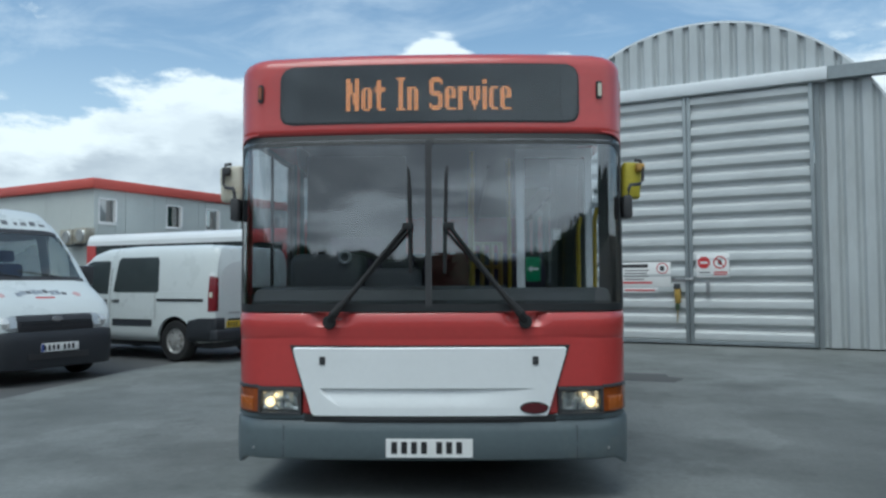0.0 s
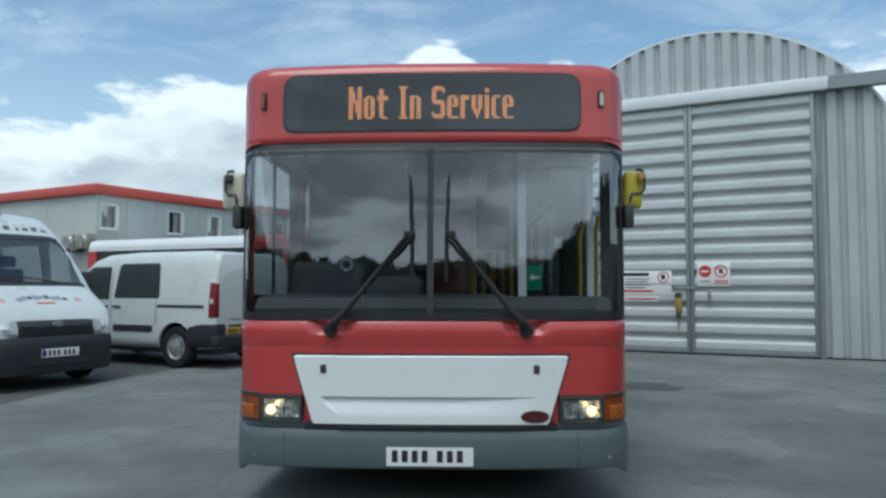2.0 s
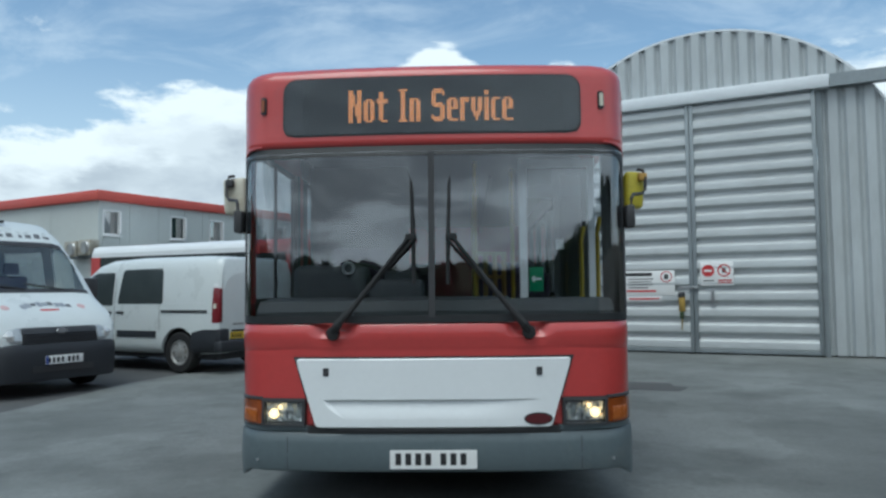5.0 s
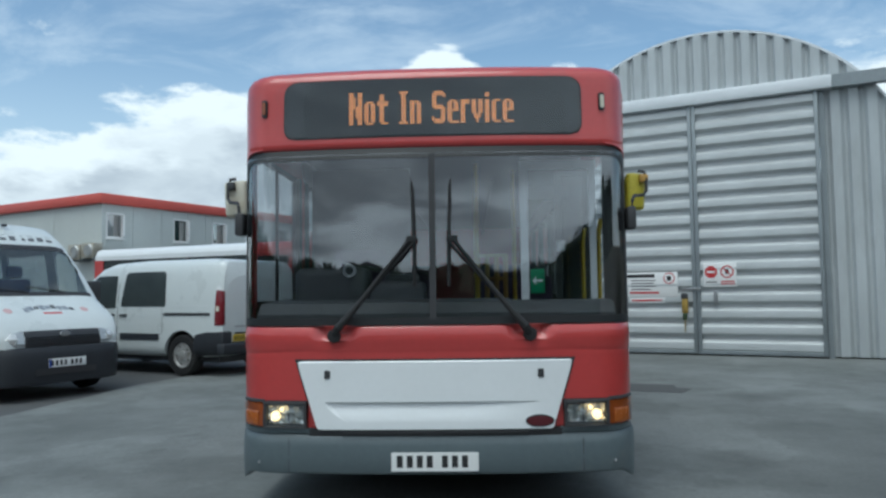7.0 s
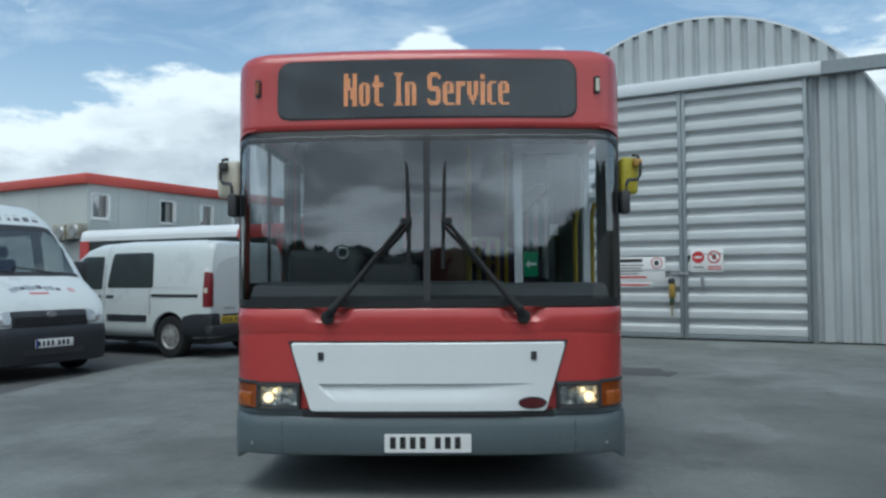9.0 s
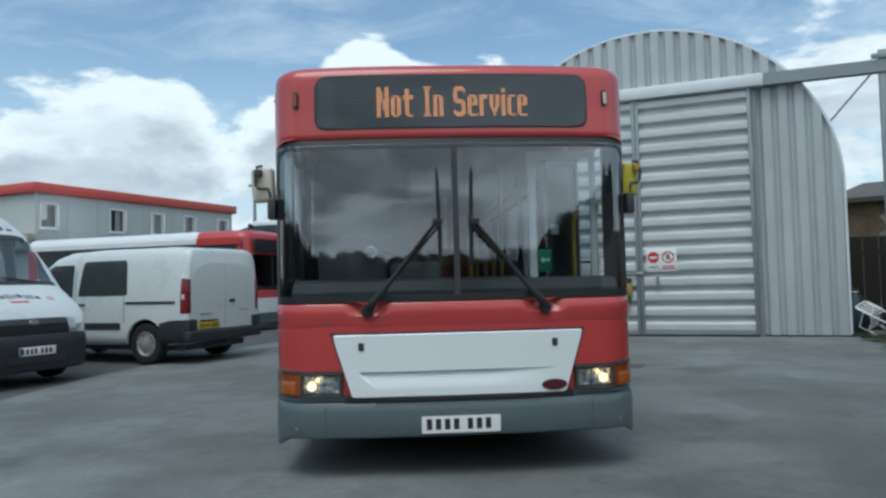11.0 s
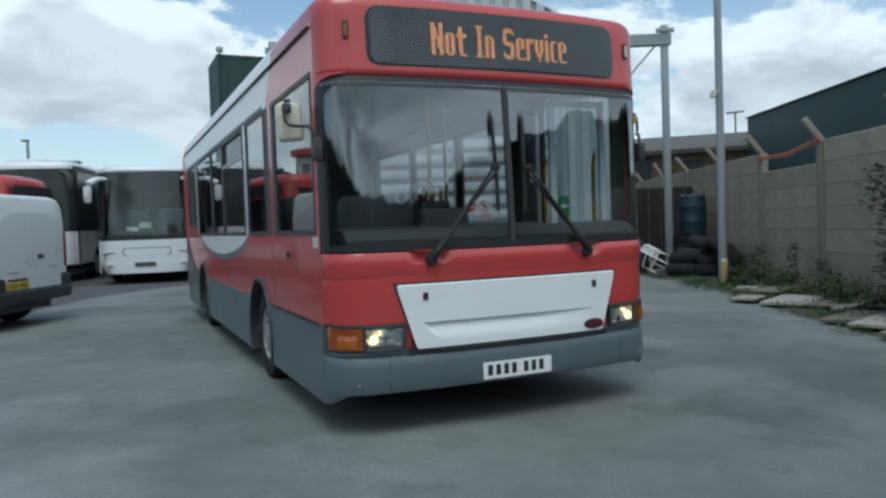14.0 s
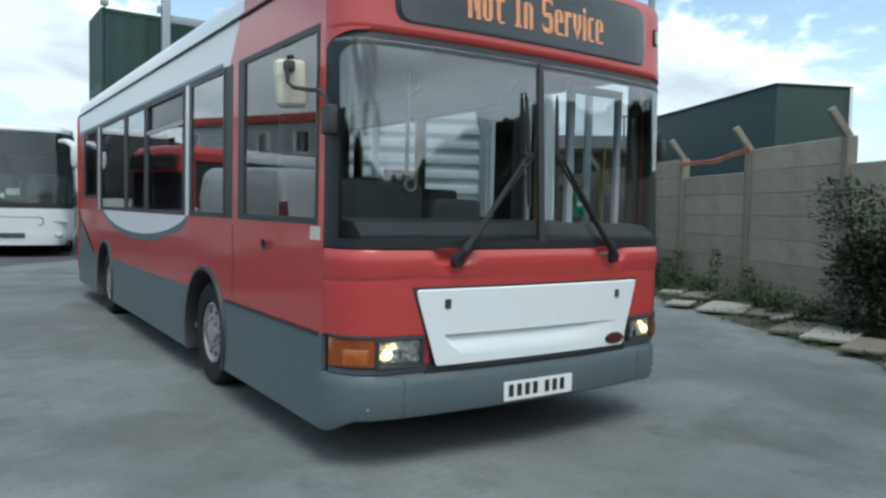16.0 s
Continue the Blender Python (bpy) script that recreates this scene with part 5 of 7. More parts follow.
# white crescent below the windows, with a grey rim
def crescent(y):
    f = (y - 4.72) / 1.86
    return 1.242 - 0.205 * max(0.0, 1 - f * f) ** 0.75


cr = [(2.86 + 3.72 * k / 30, crescent(2.86 + 3.72 * k / 30)) for k in range(31)]
part("crescent", prism(cr + [(6.58, 1.243), (2.86, 1.243)], lambda p, q, d: (-1.2 - 0.003 + d, p, q), 0.002), BUS_WHITE, bus, "white painted crescent", smooth=0)
rim = bmesh.new()
sheet([[(-1.2025, p, q) for p, q in cr], [(-1.2025, p, q - 0.055 - 0.01 * math.sin((p - 2.86) / 3.72 * math.pi)) for p, q in cr]], rim)
part("crescent_rim", thicken(rim, 0.0015), BUS_GREY, bus)
# rear
part("rear_panel", prism(rounded(-1.2, 1.2, 0.3, 2.62, 0.12), lambda p, q, d: (p, REAR - d, q), 0.04), BUS_RED, bus, smooth=0)
for s in (-1, 1):
    rows = [[(s * (1.2 - 0.22 * (1 - math.cos(radians(t)))), 8.48 + 0.24 * math.sin(radians(t)), z) for t in range(0, 91, 15)] for z in (0.26, 0.7, 1.245, 2.0, 2.565)]
    part("rear_corner", thicken(sheet(rows[2:]), 0.02), BUS_RED, bus)
    part("rear_skirt", thicken(sheet(rows[:3]), 0.02), BUS_GREY, bus)
    up = [(7.0 + 1.5 * k / 14, 0.69 + 0.5 * (k / 14) ** 1.8) for k in range(15)]
    part("skirt_sweep", prism([(7.0, 0.60)] + up + [(8.5, 0.60)], lambda p, q, d: (s * (1.2035 - d), p, q), 0.003), BUS_GREY, bus, "grey paint sweeping up to the tail", smooth=0)
    part("rear_lamp", box(s * 1.205 - 0.012, s * 1.205 + 0.012, 8.44, 8.52, 0.95, 1.2, 0.006), RED_LENS, bus)
part("rear_window", box(-0.9, 0.9, REAR, REAR + 0.008, 1.5, 2.3), COACH_DARK, bus)
# panel lines, filler flap, sticker on the driver's side
part("flap_lock", lathe([(0.0, 0.0), (0.028, 0.0), (0.034, -0.012)], pose(-1.203, 1.09, 1.105, 0, 90, 0) @ pose(0, 0, -0.012), n=12), BLACK, bus)
part("sticker", box(-1.203, -1.2005, 0.335, 0.46, 1.165, 1.235), CREAM, bus, "pale yellow sticker")
for y in (1.72, 4.3):
    part("panel_joint", box(-1.2022, -1.2005, y, y + 0.006, 0.72, 0.985 if y > 2.9 else 1.20), BLACK, bus)
part("undertray", box(-1.05, 1.05, 0.25, 8.5, 0.30, 0.36), BLACK, bus)

# mirrors on their arms
for s, m, lab in ((-1, CREAM, "aged white mirror head"), (1, MIRROR_YELLOW, "yellow mirror head")):
    arm = part("mirror_arm", tube([(s * 1.225, 0.22, 1.82), (s * 1.232, 0.23, 1.88), (s * 1.25, 0.26, 1.908), (s * 1.29, 0.33, 1.918), (s * 1.335, 0.38, 1.928), (s * 1.358, 0.40, 1.955), (s * 1.362, 0.41, 2.03), (s * 1.35, 0.42, 2.085), (s * 1.32, 0.44, 2.092)], 0.011, n=8), BLACK, bus, "bent black mirror arm")
    part("arm_bracket", box(s * 1.215 - 0.026, s * 1.215 + 0.026, 0.17, 0.27, 1.695, 1.835, 0.012), BLACK, arm)
    wide = 0.080 if s < 0 else 0.062
    spot = pose(s * (1.235 + wide), 0.47, 1.962, 0, s * 3, s * 8)
    head = part("mirror", box(-wide, wide, -0.04, 0.04, -0.122, 0.118, 0.026, seg=3, m=spot), m, bus, lab)
    part("mirror_glass", box(0.015 - wide, wide - 0.015, 0.0405, 0.043, -0.10, 0.10, m=spot), STEEL, head)
    part("mirror_clamp", box(-0.028, 0.030, -0.070, -0.036, 0.052, 0.104, 0.010, m=pose(s * 1.338, 0.47, 1.962, 0, 0, s * 8)), DARK if s < 0 else RACK_BROWN, head)

# wipers: parked upright beside the divider
for px, tipx, s in ((-0.585, -0.105, 1), (0.565, 0.095, -1)):
    base = Vector(face(at_x(px), 1.075, 0.02))
    knee = Vector(face(at_x(tipx - s * 0.035), 1.63, 0.045))
    wa = part("wiper", tube([base, base + Vector((s * 0.03, -0.03, 0.05)), base.lerp(knee, 0.25) + Vector((0, -0.02, 0)), knee], [0.030, 0.027, 0.017, 0.010], n=8), WIPER, bus, "black wiper parked upright")
    off = Vector((s * 0.035, 0, -0.01))
    part("wiper_link", tube([base + off + Vector((0, -0.01, 0.06)), knee + off * 0.9], 0.008, n=6), WIPER, wa)
    part("wiper_pivot", lathe([(0.0, 0.03), (0.036, 0.025), (0.042, 0.0)], pose(base.x, base.y, base.z, 90, 0, 0), n=14), WIPER, wa)
    part("wiper_blade", tube([face(at_x(tipx), 1.36, 0.02), face(at_x(tipx - s * 0.004), 1.63, 0.024), face(at_x(tipx - s * 0.012), 1.95, 0.02), face(at_x(tipx - s * 0.018), 2.0, 0.016)], [0.012, 0.014, 0.011, 0.004], n=6), WIPER, wa)
    part("blade_joint", box(-0.03, 0.035, -0.012, 0.012, -0.02, 0.02, 0.006, m=pose(*face(at_x(tipx - s * 0.02), 1.64, 0.04))), WIPER, wa)

# inside
def torus_ring(c, R, r):
    bm = bmesh.new()
    rings = [[bm.verts.new((c[0] + (R + r * math.cos(2 * math.pi * j / 8)) * math.cos(2 * math.pi * i / 20), c[1] + r * math.sin(2 * math.pi * j / 8), c[2] + (R + r * math.cos(2 * math.pi * j / 8)) * math.sin(2 * math.pi * i / 20))) for j in range(8)] for i in range(20)]
    for i in range(20):
        for j in range(8):
            bm.faces.new((rings[i][j], rings[(i + 1) % 20][j], rings[(i + 1) % 20][(j + 1) % 8], rings[i][(j + 1) % 8]))
    bmesh.ops.recalc_face_normals(bm, faces=bm.faces)
    return bm


part("cabin_floor", box(-1.15, 1.15, 0.30, 8.5, 0.36, 0.40), MID, bus, "dark grey bus floor")
dash = part("dashboard", prism([(0.13, 0.45), (0.13, 1.20), (0.20, 1.262), (0.45, 1.285), (0.66, 1.26), (0.70, 0.45)], lambda p, q, d: (-1.08 + d, p, q), 1.55), DASH, bus, "dark moulded dashboard")
part("binnacle", box(-0.95, -0.46, 0.50, 0.80, 1.20, 1.50, 0.06, seg=3), DASH, dash)
part("console", box(-0.44, -0.08, 0.45, 0.75, 1.15, 1.40, 0.04, seg=3), DASH, dash)
part("gauge_ring", torus_ring((-0.575, 0.488, 1.475), 0.036, 0.009), STEEL, dash, "small bright round gauge")
part("shelf", prism([(0.13, 0.45), (0.13, 1.195), (0.20, 1.255), (0.34, 1.272), (0.36, 0.45)], lambda p, q, d: (0.47 + d, p, q), 0.62), DASH, dash)
wheel_m = pose(-0.58, 0.80, 1.38, 38, 0, 0)
sw = part("steering_wheel", tube([wheel_m @ Vector((0.22 * math.cos(t), 0.22 * math.sin(t), 0)) for t in [2 * math.pi * k / 24 for k in range(25)]], 0.014, n=8, cap=False), BLACK, bus)
part("steering_column", tube([wheel_m @ Vector((0, 0, 0.01)), wheel_m @ Vector((0, -0.0, -0.25))], [0.05, 0.04]), BLACK, sw)
for t in (90, 210, 330):
    part("spoke", tube([wheel_m @ Vector((0, 0, 0)), wheel_m @ Vector((0.22 * math.cos(radians(t)), 0.22 * math.sin(radians(t)), 0))], 0.012, n=6), BLACK, sw)


def seat(name, x, y, z, material, w=0.44, high=0.72):
    s = part(name, box(x - w / 2, x + w / 2, y, y + 0.42, z + 0.36, z + 0.46, 0.03), material, bus)
    part("backrest", box(x - w / 2, x + w / 2, -0.04, 0.04, 0, high, 0.03, m=pose(0, y + 0.42, z + 0.44, -8, 0, 0)), material, s)
    part("pedestal", box(x - 0.12, x + 0.12, y + 0.1, y + 0.3, z, z + 0.37), DARK, s)
    return s


seat("driver_seat", -0.66, 1.15, 0.62, SEAT, 0.46, 0.62)
part("driver_platform", box(-1.12, -0.30, 0.7, 1.75, 0.40, 0.62), MID, bus)
cabp = part("cab_partition", box(-1.12, -0.28, 1.84, 1.88, 0.40, 1.35), DARK, bus, "dark driver's cab partition")
part("partition_screen", box(-1.12, -0.28, 1.855, 1.87, 1.35, 2.38), DARK, cabp)
part("cab_door", box(-0.30, -0.27, 0.80, 1.84, 0.62, 1.28, 0.01), DARK, bus)
part("ticket_machine", box(-0.36, -0.14, 0.62, 0.86, 1.16, 1.46, 0.03), DARK, bus, "dark ticket machine")
part("cash_tray", box(-0.36, -0.10, 0.86, 1.1, 1.10, 1.2, 0.02), MID, bus)
for y in (2.95, 3.6, 4.3, 5.0, 5.8, 6.9, 7.6):
    zf = 0.40 if y < 5.4 else 0.62
    for x in (-0.92, -0.47, 0.47, 0.92):
        if x > 0 and y < 3:
            continue
        seat("passenger_seat", x, y, zf, SEAT, 0.43, 0.66)
part("rear_floor", box(-0.69, 0.69, 5.35, 8.45, 0.40, 0.62), MID, bus)
for s in (-1, 1):
    part("wheel_box", box(min(s * 0.69, s * 1.12), max(s * 0.69, s * 1.12), 5.7, 8.45, 0.88, 0.92), MID, bus)
for x, y in ((0.28, 1.95), (0.62, 2.35), (0.28, 3.9), (0.28, 5.5)):
    part("grab_pole", tube([(x, y, 0.40), (x, y, 2.42)], 0.0175, n=10), YELLOW, bus, "yellow grab pole")
for x in (-0.42, 0.42):
    part("ceiling_rail", tube([(x, 2.0, 2.30), (x, 7.9, 2.30)], 0.016), DARK, bus)
part("modesty_panel", box(0.30, 1.1, 1.96, 1.99, 0.45, 1.15, 0.01), SEAT_RED, bus)
part("luggage_rack", box(0.45, 1.12, 2.05, 2.6, 0.9, 0.95, 0.01), DARK, bus)
ex = part("exit_sign", box(0.604, 0.694, 0.366, 0.380, 1.31, 1.465, 0.004), GREEN, bus, "green exit sign on the door glass")
part("arrow", prism([(0.615, 1.39), (0.640, 1.415), (0.640, 1.397), (0.682, 1.397), (0.682, 1.383), (0.640, 1.383), (0.640, 1.365)], lambda p, q, d: (p, 0.3655 - d, q), 0.002), WHITE, ex)
part("bulkhead", box(-0.12, 0.25, 1.93, 1.97, 0.42, 1.56, 0.015), SEAT_RED, bus, "dark red padded bulkhead")
rack = part("rack_frame", box(0.27, 0.55, 2.28, 2.31, 1.22, 1.25), RACK_BROWN, bus, "brownish yellow tube rack")
for x in (0.285, 0.37, 0.455, 0.535):
    part("rack_bar", tube([(x, 2.295, 0.95), (x, 2.295, 1.66)], 0.021), RACK_BROWN, rack)
for z in (1.44, 1.65):
    part("rack_bar", tube([(0.27, 2.295, z), (0.55, 2.295, z)], 0.016), RACK_BROWN, rack)
part("notice", box(0.875, 0.935, 1.2, 1.206, 1.62, 1.70), WHITE, bus, "small white notice")
part("door_pillar", box(0.95, 1.11, 1.47, 1.68, 0.40, 2.26, 0.01), BLACK, bus, "black door pillar")
part("door_gear", box(0.64, 1.0, 1.46, 1.54, 2.04, 2.15, 0.02), BLACK, bus, "black door gear box")

# entrance: two glazed leaves folded inward
for y, x0, x1, top, paint, words in ((1.36, 0.88, 1.14, 2.26, DARK, "dark-framed glazed entrance door folded open"), (0.385, 0.548, 1.03, 2.16, DOOR_WHITE, "white-framed glazed entrance door folded open")):
    leaf = bmesh.new()
    for a, b, c, d in ((x0, x0 + 0.05, 0.45, top), (x1 - 0.04, x1, 0.45, top), (x0 + 0.05, x1 - 0.04, top - 0.05, top), (x0 + 0.05, x1 - 0.04, 0.45, 0.55)):
        box(a, b, y, y + 0.035, c, d, bm=leaf)
    lf = part("entrance_door", leaf, paint, bus, words, smooth=0)
    pn = part("pane", box(x0 + 0.05, x1 - 0.04, y + 0.015, y + 0.02, 0.55, top - 0.05), CLEAR_GLASS, lf, smooth=0)
    pn.visible_shadow = False
part("door_header", box(1.12, 1.20, 0.34, 1.62, 2.265, 2.40), BUS_RED, bus)
part("door_jamb", box(1.15, 1.20, 1.55, 1.62, 0.25, 2.265), STEEL, bus)
part("door_jamb", box(1.065, 1.195, 0.33, 0.37, 0.25, 2.265, 0.006), BLACK, bus, "black front door jamb")
part("entrance_step", box(0.62, 1.19, 0.36, 1.6, 0.27, 0.335, 0.01), MID, bus)
for y in (0.60, 1.30):
    part("hand_rail", tube([(1.10, y, 0.9), (1.08, y, 1.0), (1.08, y, 1.7), (1.10, y, 1.8)], 0.016), YELLOW, bus)


# ---- vans ----
BAND_BLUE = mat("blue_plate_band", (0.02, 0.06, 0.30), 0.45, var=0.06)
PALE_LENS = mat("pale_lamp_glass", (0.45, 0.47, 0.48), 0.2, 0.3, var=0.2, scale=12, coat=0.4)
def lerp_table(table, s):
    for (a, *va), (b, *vb) in zip(table, table[1:]):
        if s <= b:
            f = (s - a) / (b - a)
            f = max(0.0, min(1.0, f))
            return [p + f * (q - p) for p, q in zip(va, vb)]
    return list(table[-1][1:])


class Shell:
    """A van body: stations of (y, half width, sill, roof), rounded in section, drawn in above the waist."""

    def __init__(self, table, waist, draw, power=7.0):
        self.table, self.waist, self.draw, self.power = table, waist, draw, power

    def tuck(self, z):
        return 1 - self.draw * max(0.0, z - self.waist) ** 1.4

    def x(self, y, z):
        hw, lo, hi = lerp_table(self.table, y)
        c, h = (lo + hi) / 2, (hi - lo) / 2
        f = min(1.0, abs(z - c) / h)
        return hw * (1 - f ** self.power) ** (1 / self.power) * self.tuck(z)

    def top(self, y, x):
        hw, lo, hi = lerp_table(self.table, y)
        c, h = (lo + hi) / 2, (hi - lo) / 2
        f = min(1.0, abs(x) / (hw * self.tuck(hi)))
        return c + h * (1 - f ** self.power) ** (1 / self.power)

    def mesh(self, n=44, cut=28):
        ys = []
        for (a, *_), (b, *_) in zip(self.table, self.table[1:]):
            k = max(1, int((b - a) / 0.15))
            ys += [a + (b - a) * i / k for i in range(k)]
        ys.append(self.table[-1][0])
        bm = bmesh.new()
        rings = []
        for y in ys:
            hw, lo, hi = lerp_table(self.table, y)
            c, h = (lo + hi) / 2, (hi - lo) / 2
            ring = []
            for k in range(n):
                t = 2 * math.pi * k / n
                cx, cz = math.cos(t), math.sin(t)
                e = 2 / self.power
                z = c + h * math.copysign(abs(cz) ** e, cz)
                ring.append(bm.verts.new((hw * math.copysign(abs(cx) ** e, cx) * self.tuck(z), y, z)))
            rings.append(ring)
        for a, b in zip(rings, rings[1:]):
            for k in range(n):
                bm.faces.new((a[k], a[(k + 1) % n], b[(k + 1) % n], b[k]))
        bm.faces.new(rings[0])
        bm.faces.new(rings[-1][::-1])
        bmesh.ops.recalc_face_normals(bm, faces=bm.faces)
        return bm

    def side_patch(self, s, outline, off, depth=0.006, n=6):
        """A piece laid on the side s: outline as rows (z, y0, y1) from below."""
        rows = []
        zs = []
        for (z0, a0, b0), (z1, a1, b1) in zip(outline, outline[1:]):
            for k in range(4):
                f = k / 4
                zs.append((z0 + f * (z1 - z0), a0 + f * (a1 - a0), b0 + f * (b1 - b0)))
        zs.append(outline[-1])
        for z, a, b in zs:
            rows.append([(s * (self.x(a + (b - a) * k / n, z) + off), a + (b - a) * k / n, z) for k in range(n + 1)])
        return thicken(sheet(rows), depth)

    def top_patch(self, x0, x1, rows, off, n=14, depth=0.006):
        """A piece laid on the upper surface: rows (y, shrink at the ends)."""
        pts = []
        for y, inset in rows:
            a, b = x0 + inset, x1 - inset
            pts.append([(a + (b - a) * k / n, y, self.top(y, a + (b - a) * k / n) + off) for k in range(n + 1)])
        return thicken(sheet(pts), depth)


def carve(ob, cutters):
    """Cuts wheel arches out of a body mesh."""
    for bm in cutters:
        me = bpy.data.meshes.new("cutter")
        bm.to_mesh(me)
        bm.free()
        tool = new("cutter", me)
        bpy.context.view_layer.update()
        tool.matrix_world = ob.matrix_world
        mod = ob.modifiers.new("cut", "BOOLEAN")
        mod.object, mod.operation, mod.solver = tool, "DIFFERENCE", "EXACT"
        bpy.context.view_layer.update()
        me2 = bpy.data.meshes.new_from_object(ob.evaluated_get(bpy.context.evaluated_depsgraph_get()))
        ob.modifiers.clear()
        ob.data = me2
        bpy.data.objects.remove(tool)
    ob.data.polygons.foreach_set("use_smooth", [True] * len(ob.data.polygons))
    ob.data.set_sharp_from_angle(angle=0.6)


def opening(ob, wanted):
    """Takes the faces whose middle is wanted out of a body mesh."""
    bm = bmesh.new()
    bm.from_mesh(ob.data)
    bmesh.ops.delete(bm, geom=[f for f in bm.faces if wanted(f.calc_center_median())], context="FACES")
    bm.to_mesh(ob.data)
    bm.free()


def van_wheels(van, shell, ys, r, w, track, ride=0.0):
    for y in ys:
        for s in (-1, 1):
            wheel(van, s * track, y, r, r, w, s, bolts=5)
            rows = [[(s * o, y - (r + 0.07) * math.cos(radians(a)), r + (r + 0.07) * math.sin(radians(a))) for a in range(-10, 191, 10)] for o in (track + 0.06, track - 0.24)]
            part("arch_liner", thicken(sheet(rows), 0.006), BLACK, van)


def arch_cut(ys, r, track):
    out = []
    for y in ys:
        for s in (-1, 1):
            out.append(lathe([(0, -0.3), (r + 0.075, -0.3), (r + 0.075, 0.45), (0, 0.45)], pose(s * track, y, r, 0, 90 * s, 0), n=28))
    return out


def number_plate(parent, m, material, lab):
    p = part("number_plate", box(-0.26, 0.26, -0.008, 0.0, 0, 0.112, 0.003, m=m), material, parent, lab)
    for k in range(7):
        x = -0.21 + 0.060 * k + (0.03 if k > 3 else 0)
        part("character_bar", box(x - 0.017, x + 0.017, -0.0095, -0.0082, 0.022, 0.09, m=m), INK, p)
    return p


# panel van, tail towards the yard
def panel_van(m):
    v = thing("panel_van", "white panel van with dark bumpers and yellow rear plate", "van", m)
    sh = Shell([(0.0, 0.885, 0.42, 1.84), (0.035, 0.915, 0.36, 1.895), (0.11, 0.935, 0.33, 1.925), (0.45, 0.947, 0.30, 1.95), (2.0, 0.95, 0.29, 1.96), (2.75, 0.95, 0.29, 1.93), (3.05, 0.95, 0.29, 1.85),
                (3.45, 0.945, 0.29, 1.58), (3.88, 0.94, 0.29, 1.25), (4.3, 0.92, 0.29, 1.10), (4.62, 0.86, 0.30, 0.95), (4.76, 0.74, 0.33, 0.80), (4.80, 0.66, 0.36, 0.72)], 1.02, 0.115, 11.0)
    body = part("body", sh.mesh(56), VAN_WHITE, v, "white painted van body")
    carve(body, arch_cut((0.88, 3.86), 0.34, 0.80))
    van_wheels(v, sh, (0.88, 3.86), 0.34, 0.21, 0.83)
    for s in (-1, 1):
        w = part("side_window", sh.side_patch(s, [(1.15, 1.30, 2.38), (1.18, 1.27, 2.40), (1.70, 1.31, 2.32), (1.75, 1.36, 2.27)], 0.004), COACH_DARK, v, "dark sliding door window")
        w = part("side_window", sh.side_patch(s, [(1.12, 2.54, 3.74), (1.32, 2.54, 3.56), (1.66, 2.54, 3.14), (1.70, 2.56, 3.03)], 0.004), COACH_DARK, v, "dark front door window")
        part("slide_rail", sh.side_patch(s, [(1.00, 0.24, 1.30), (1.045, 0.24, 1.30)], 0.006, 0.012), BLACK, v)
        part("door_moulding", sh.side_patch(s, [(0.58, 1.42, 2.40), (0.69, 1.42, 2.40)], 0.012, 0.02), VAN_PLASTIC, v)
        part("door_handle", sh.side_patch(s, [(0.985, 2.24, 2.42), (1.02, 2.24, 2.42)], 0.014, 0.02), BLACK, v)
        part("door_handle", sh.side_patch(s, [(0.985, 2.56, 2.74), (1.02, 2.56, 2.74)], 0.014, 0.02), BLACK, v)
        for y in (1.34, 2.48, 3.60):
            part("door_gap", sh.side_patch(s, [(0.40, y, y + 0.008), (1.78, y, y + 0.008)], 0.0015, 0.003, n=1), BLACK, v)
        part("panel_crease", sh.side_patch(s, [(1.16, 0.28, 1.28), (1.168, 0.28, 1.28)], 0.003, 0.004), COACH_WHITE, v)
        lamp = part("tail_lamp", sh.side_patch(s, [(0.84, 0.015, 0.13), (1.0, 0.02, 0.125), (1.32, 0.03, 0.12), (1.41, 0.04, 0.115)], 0.006, 0.02, n=4), RED_LENS, v, "tall red tail lamp")
        part("tail_lamp_rear", box(s * 0.872 - 0.042, s * 0.872 + 0.042, -0.012, 0.06, 0.84, 1.40, 0.022), RED_LENS, lamp)
        part("clear_band", sh.side_patch(s, [(1.07, 0.05, 0.10), (1.15, 0.05, 0.10)], 0.010, 0.006, n=4), CREAM, lamp)
        part("lamp_cap", sh.side_patch(s, [(1.41, 0.03, 0.115), (1.48, 0.04, 0.11)], 0.006, 0.01, n=4), BUS_WHITE, lamp)
        mir = part("wing_mirror", box(s * 1.0 - 0.04, s * 1.14 if s > 0 else s * 1.0 + 0.04, 3.52, 3.64, 1.10, 1.34, 0.03) if s > 0 else box(-1.14, -0.96, 3.52, 3.64, 1.10, 1.34, 0.03), BLACK, v)
        part("rear_corner_bumper", sh.side_patch(s, [(0.31, 0.02, 0.60), (0.45, 0.01, 0.60), (0.68, 0.0, 0.55), (0.73, 0.01, 0.30)], 0.020, 0.03), VAN_PLASTIC, v)
    part("rear_bumper", box(-0.94, 0.94, -0.07, 0.10, 0.36, 0.56, 0.05, seg=3), VAN_PLASTIC, v, "dark grey rear bumper")
    part("bumper_post", box(-0.93, -0.72, -0.05, 0.08, 0.50, 0.74, 0.03), VAN_PLASTIC, v)
    part("bumper_post", box(0.72, 0.93, -0.05, 0.08, 0.50, 0.74, 0.03), VAN_PLASTIC, v)
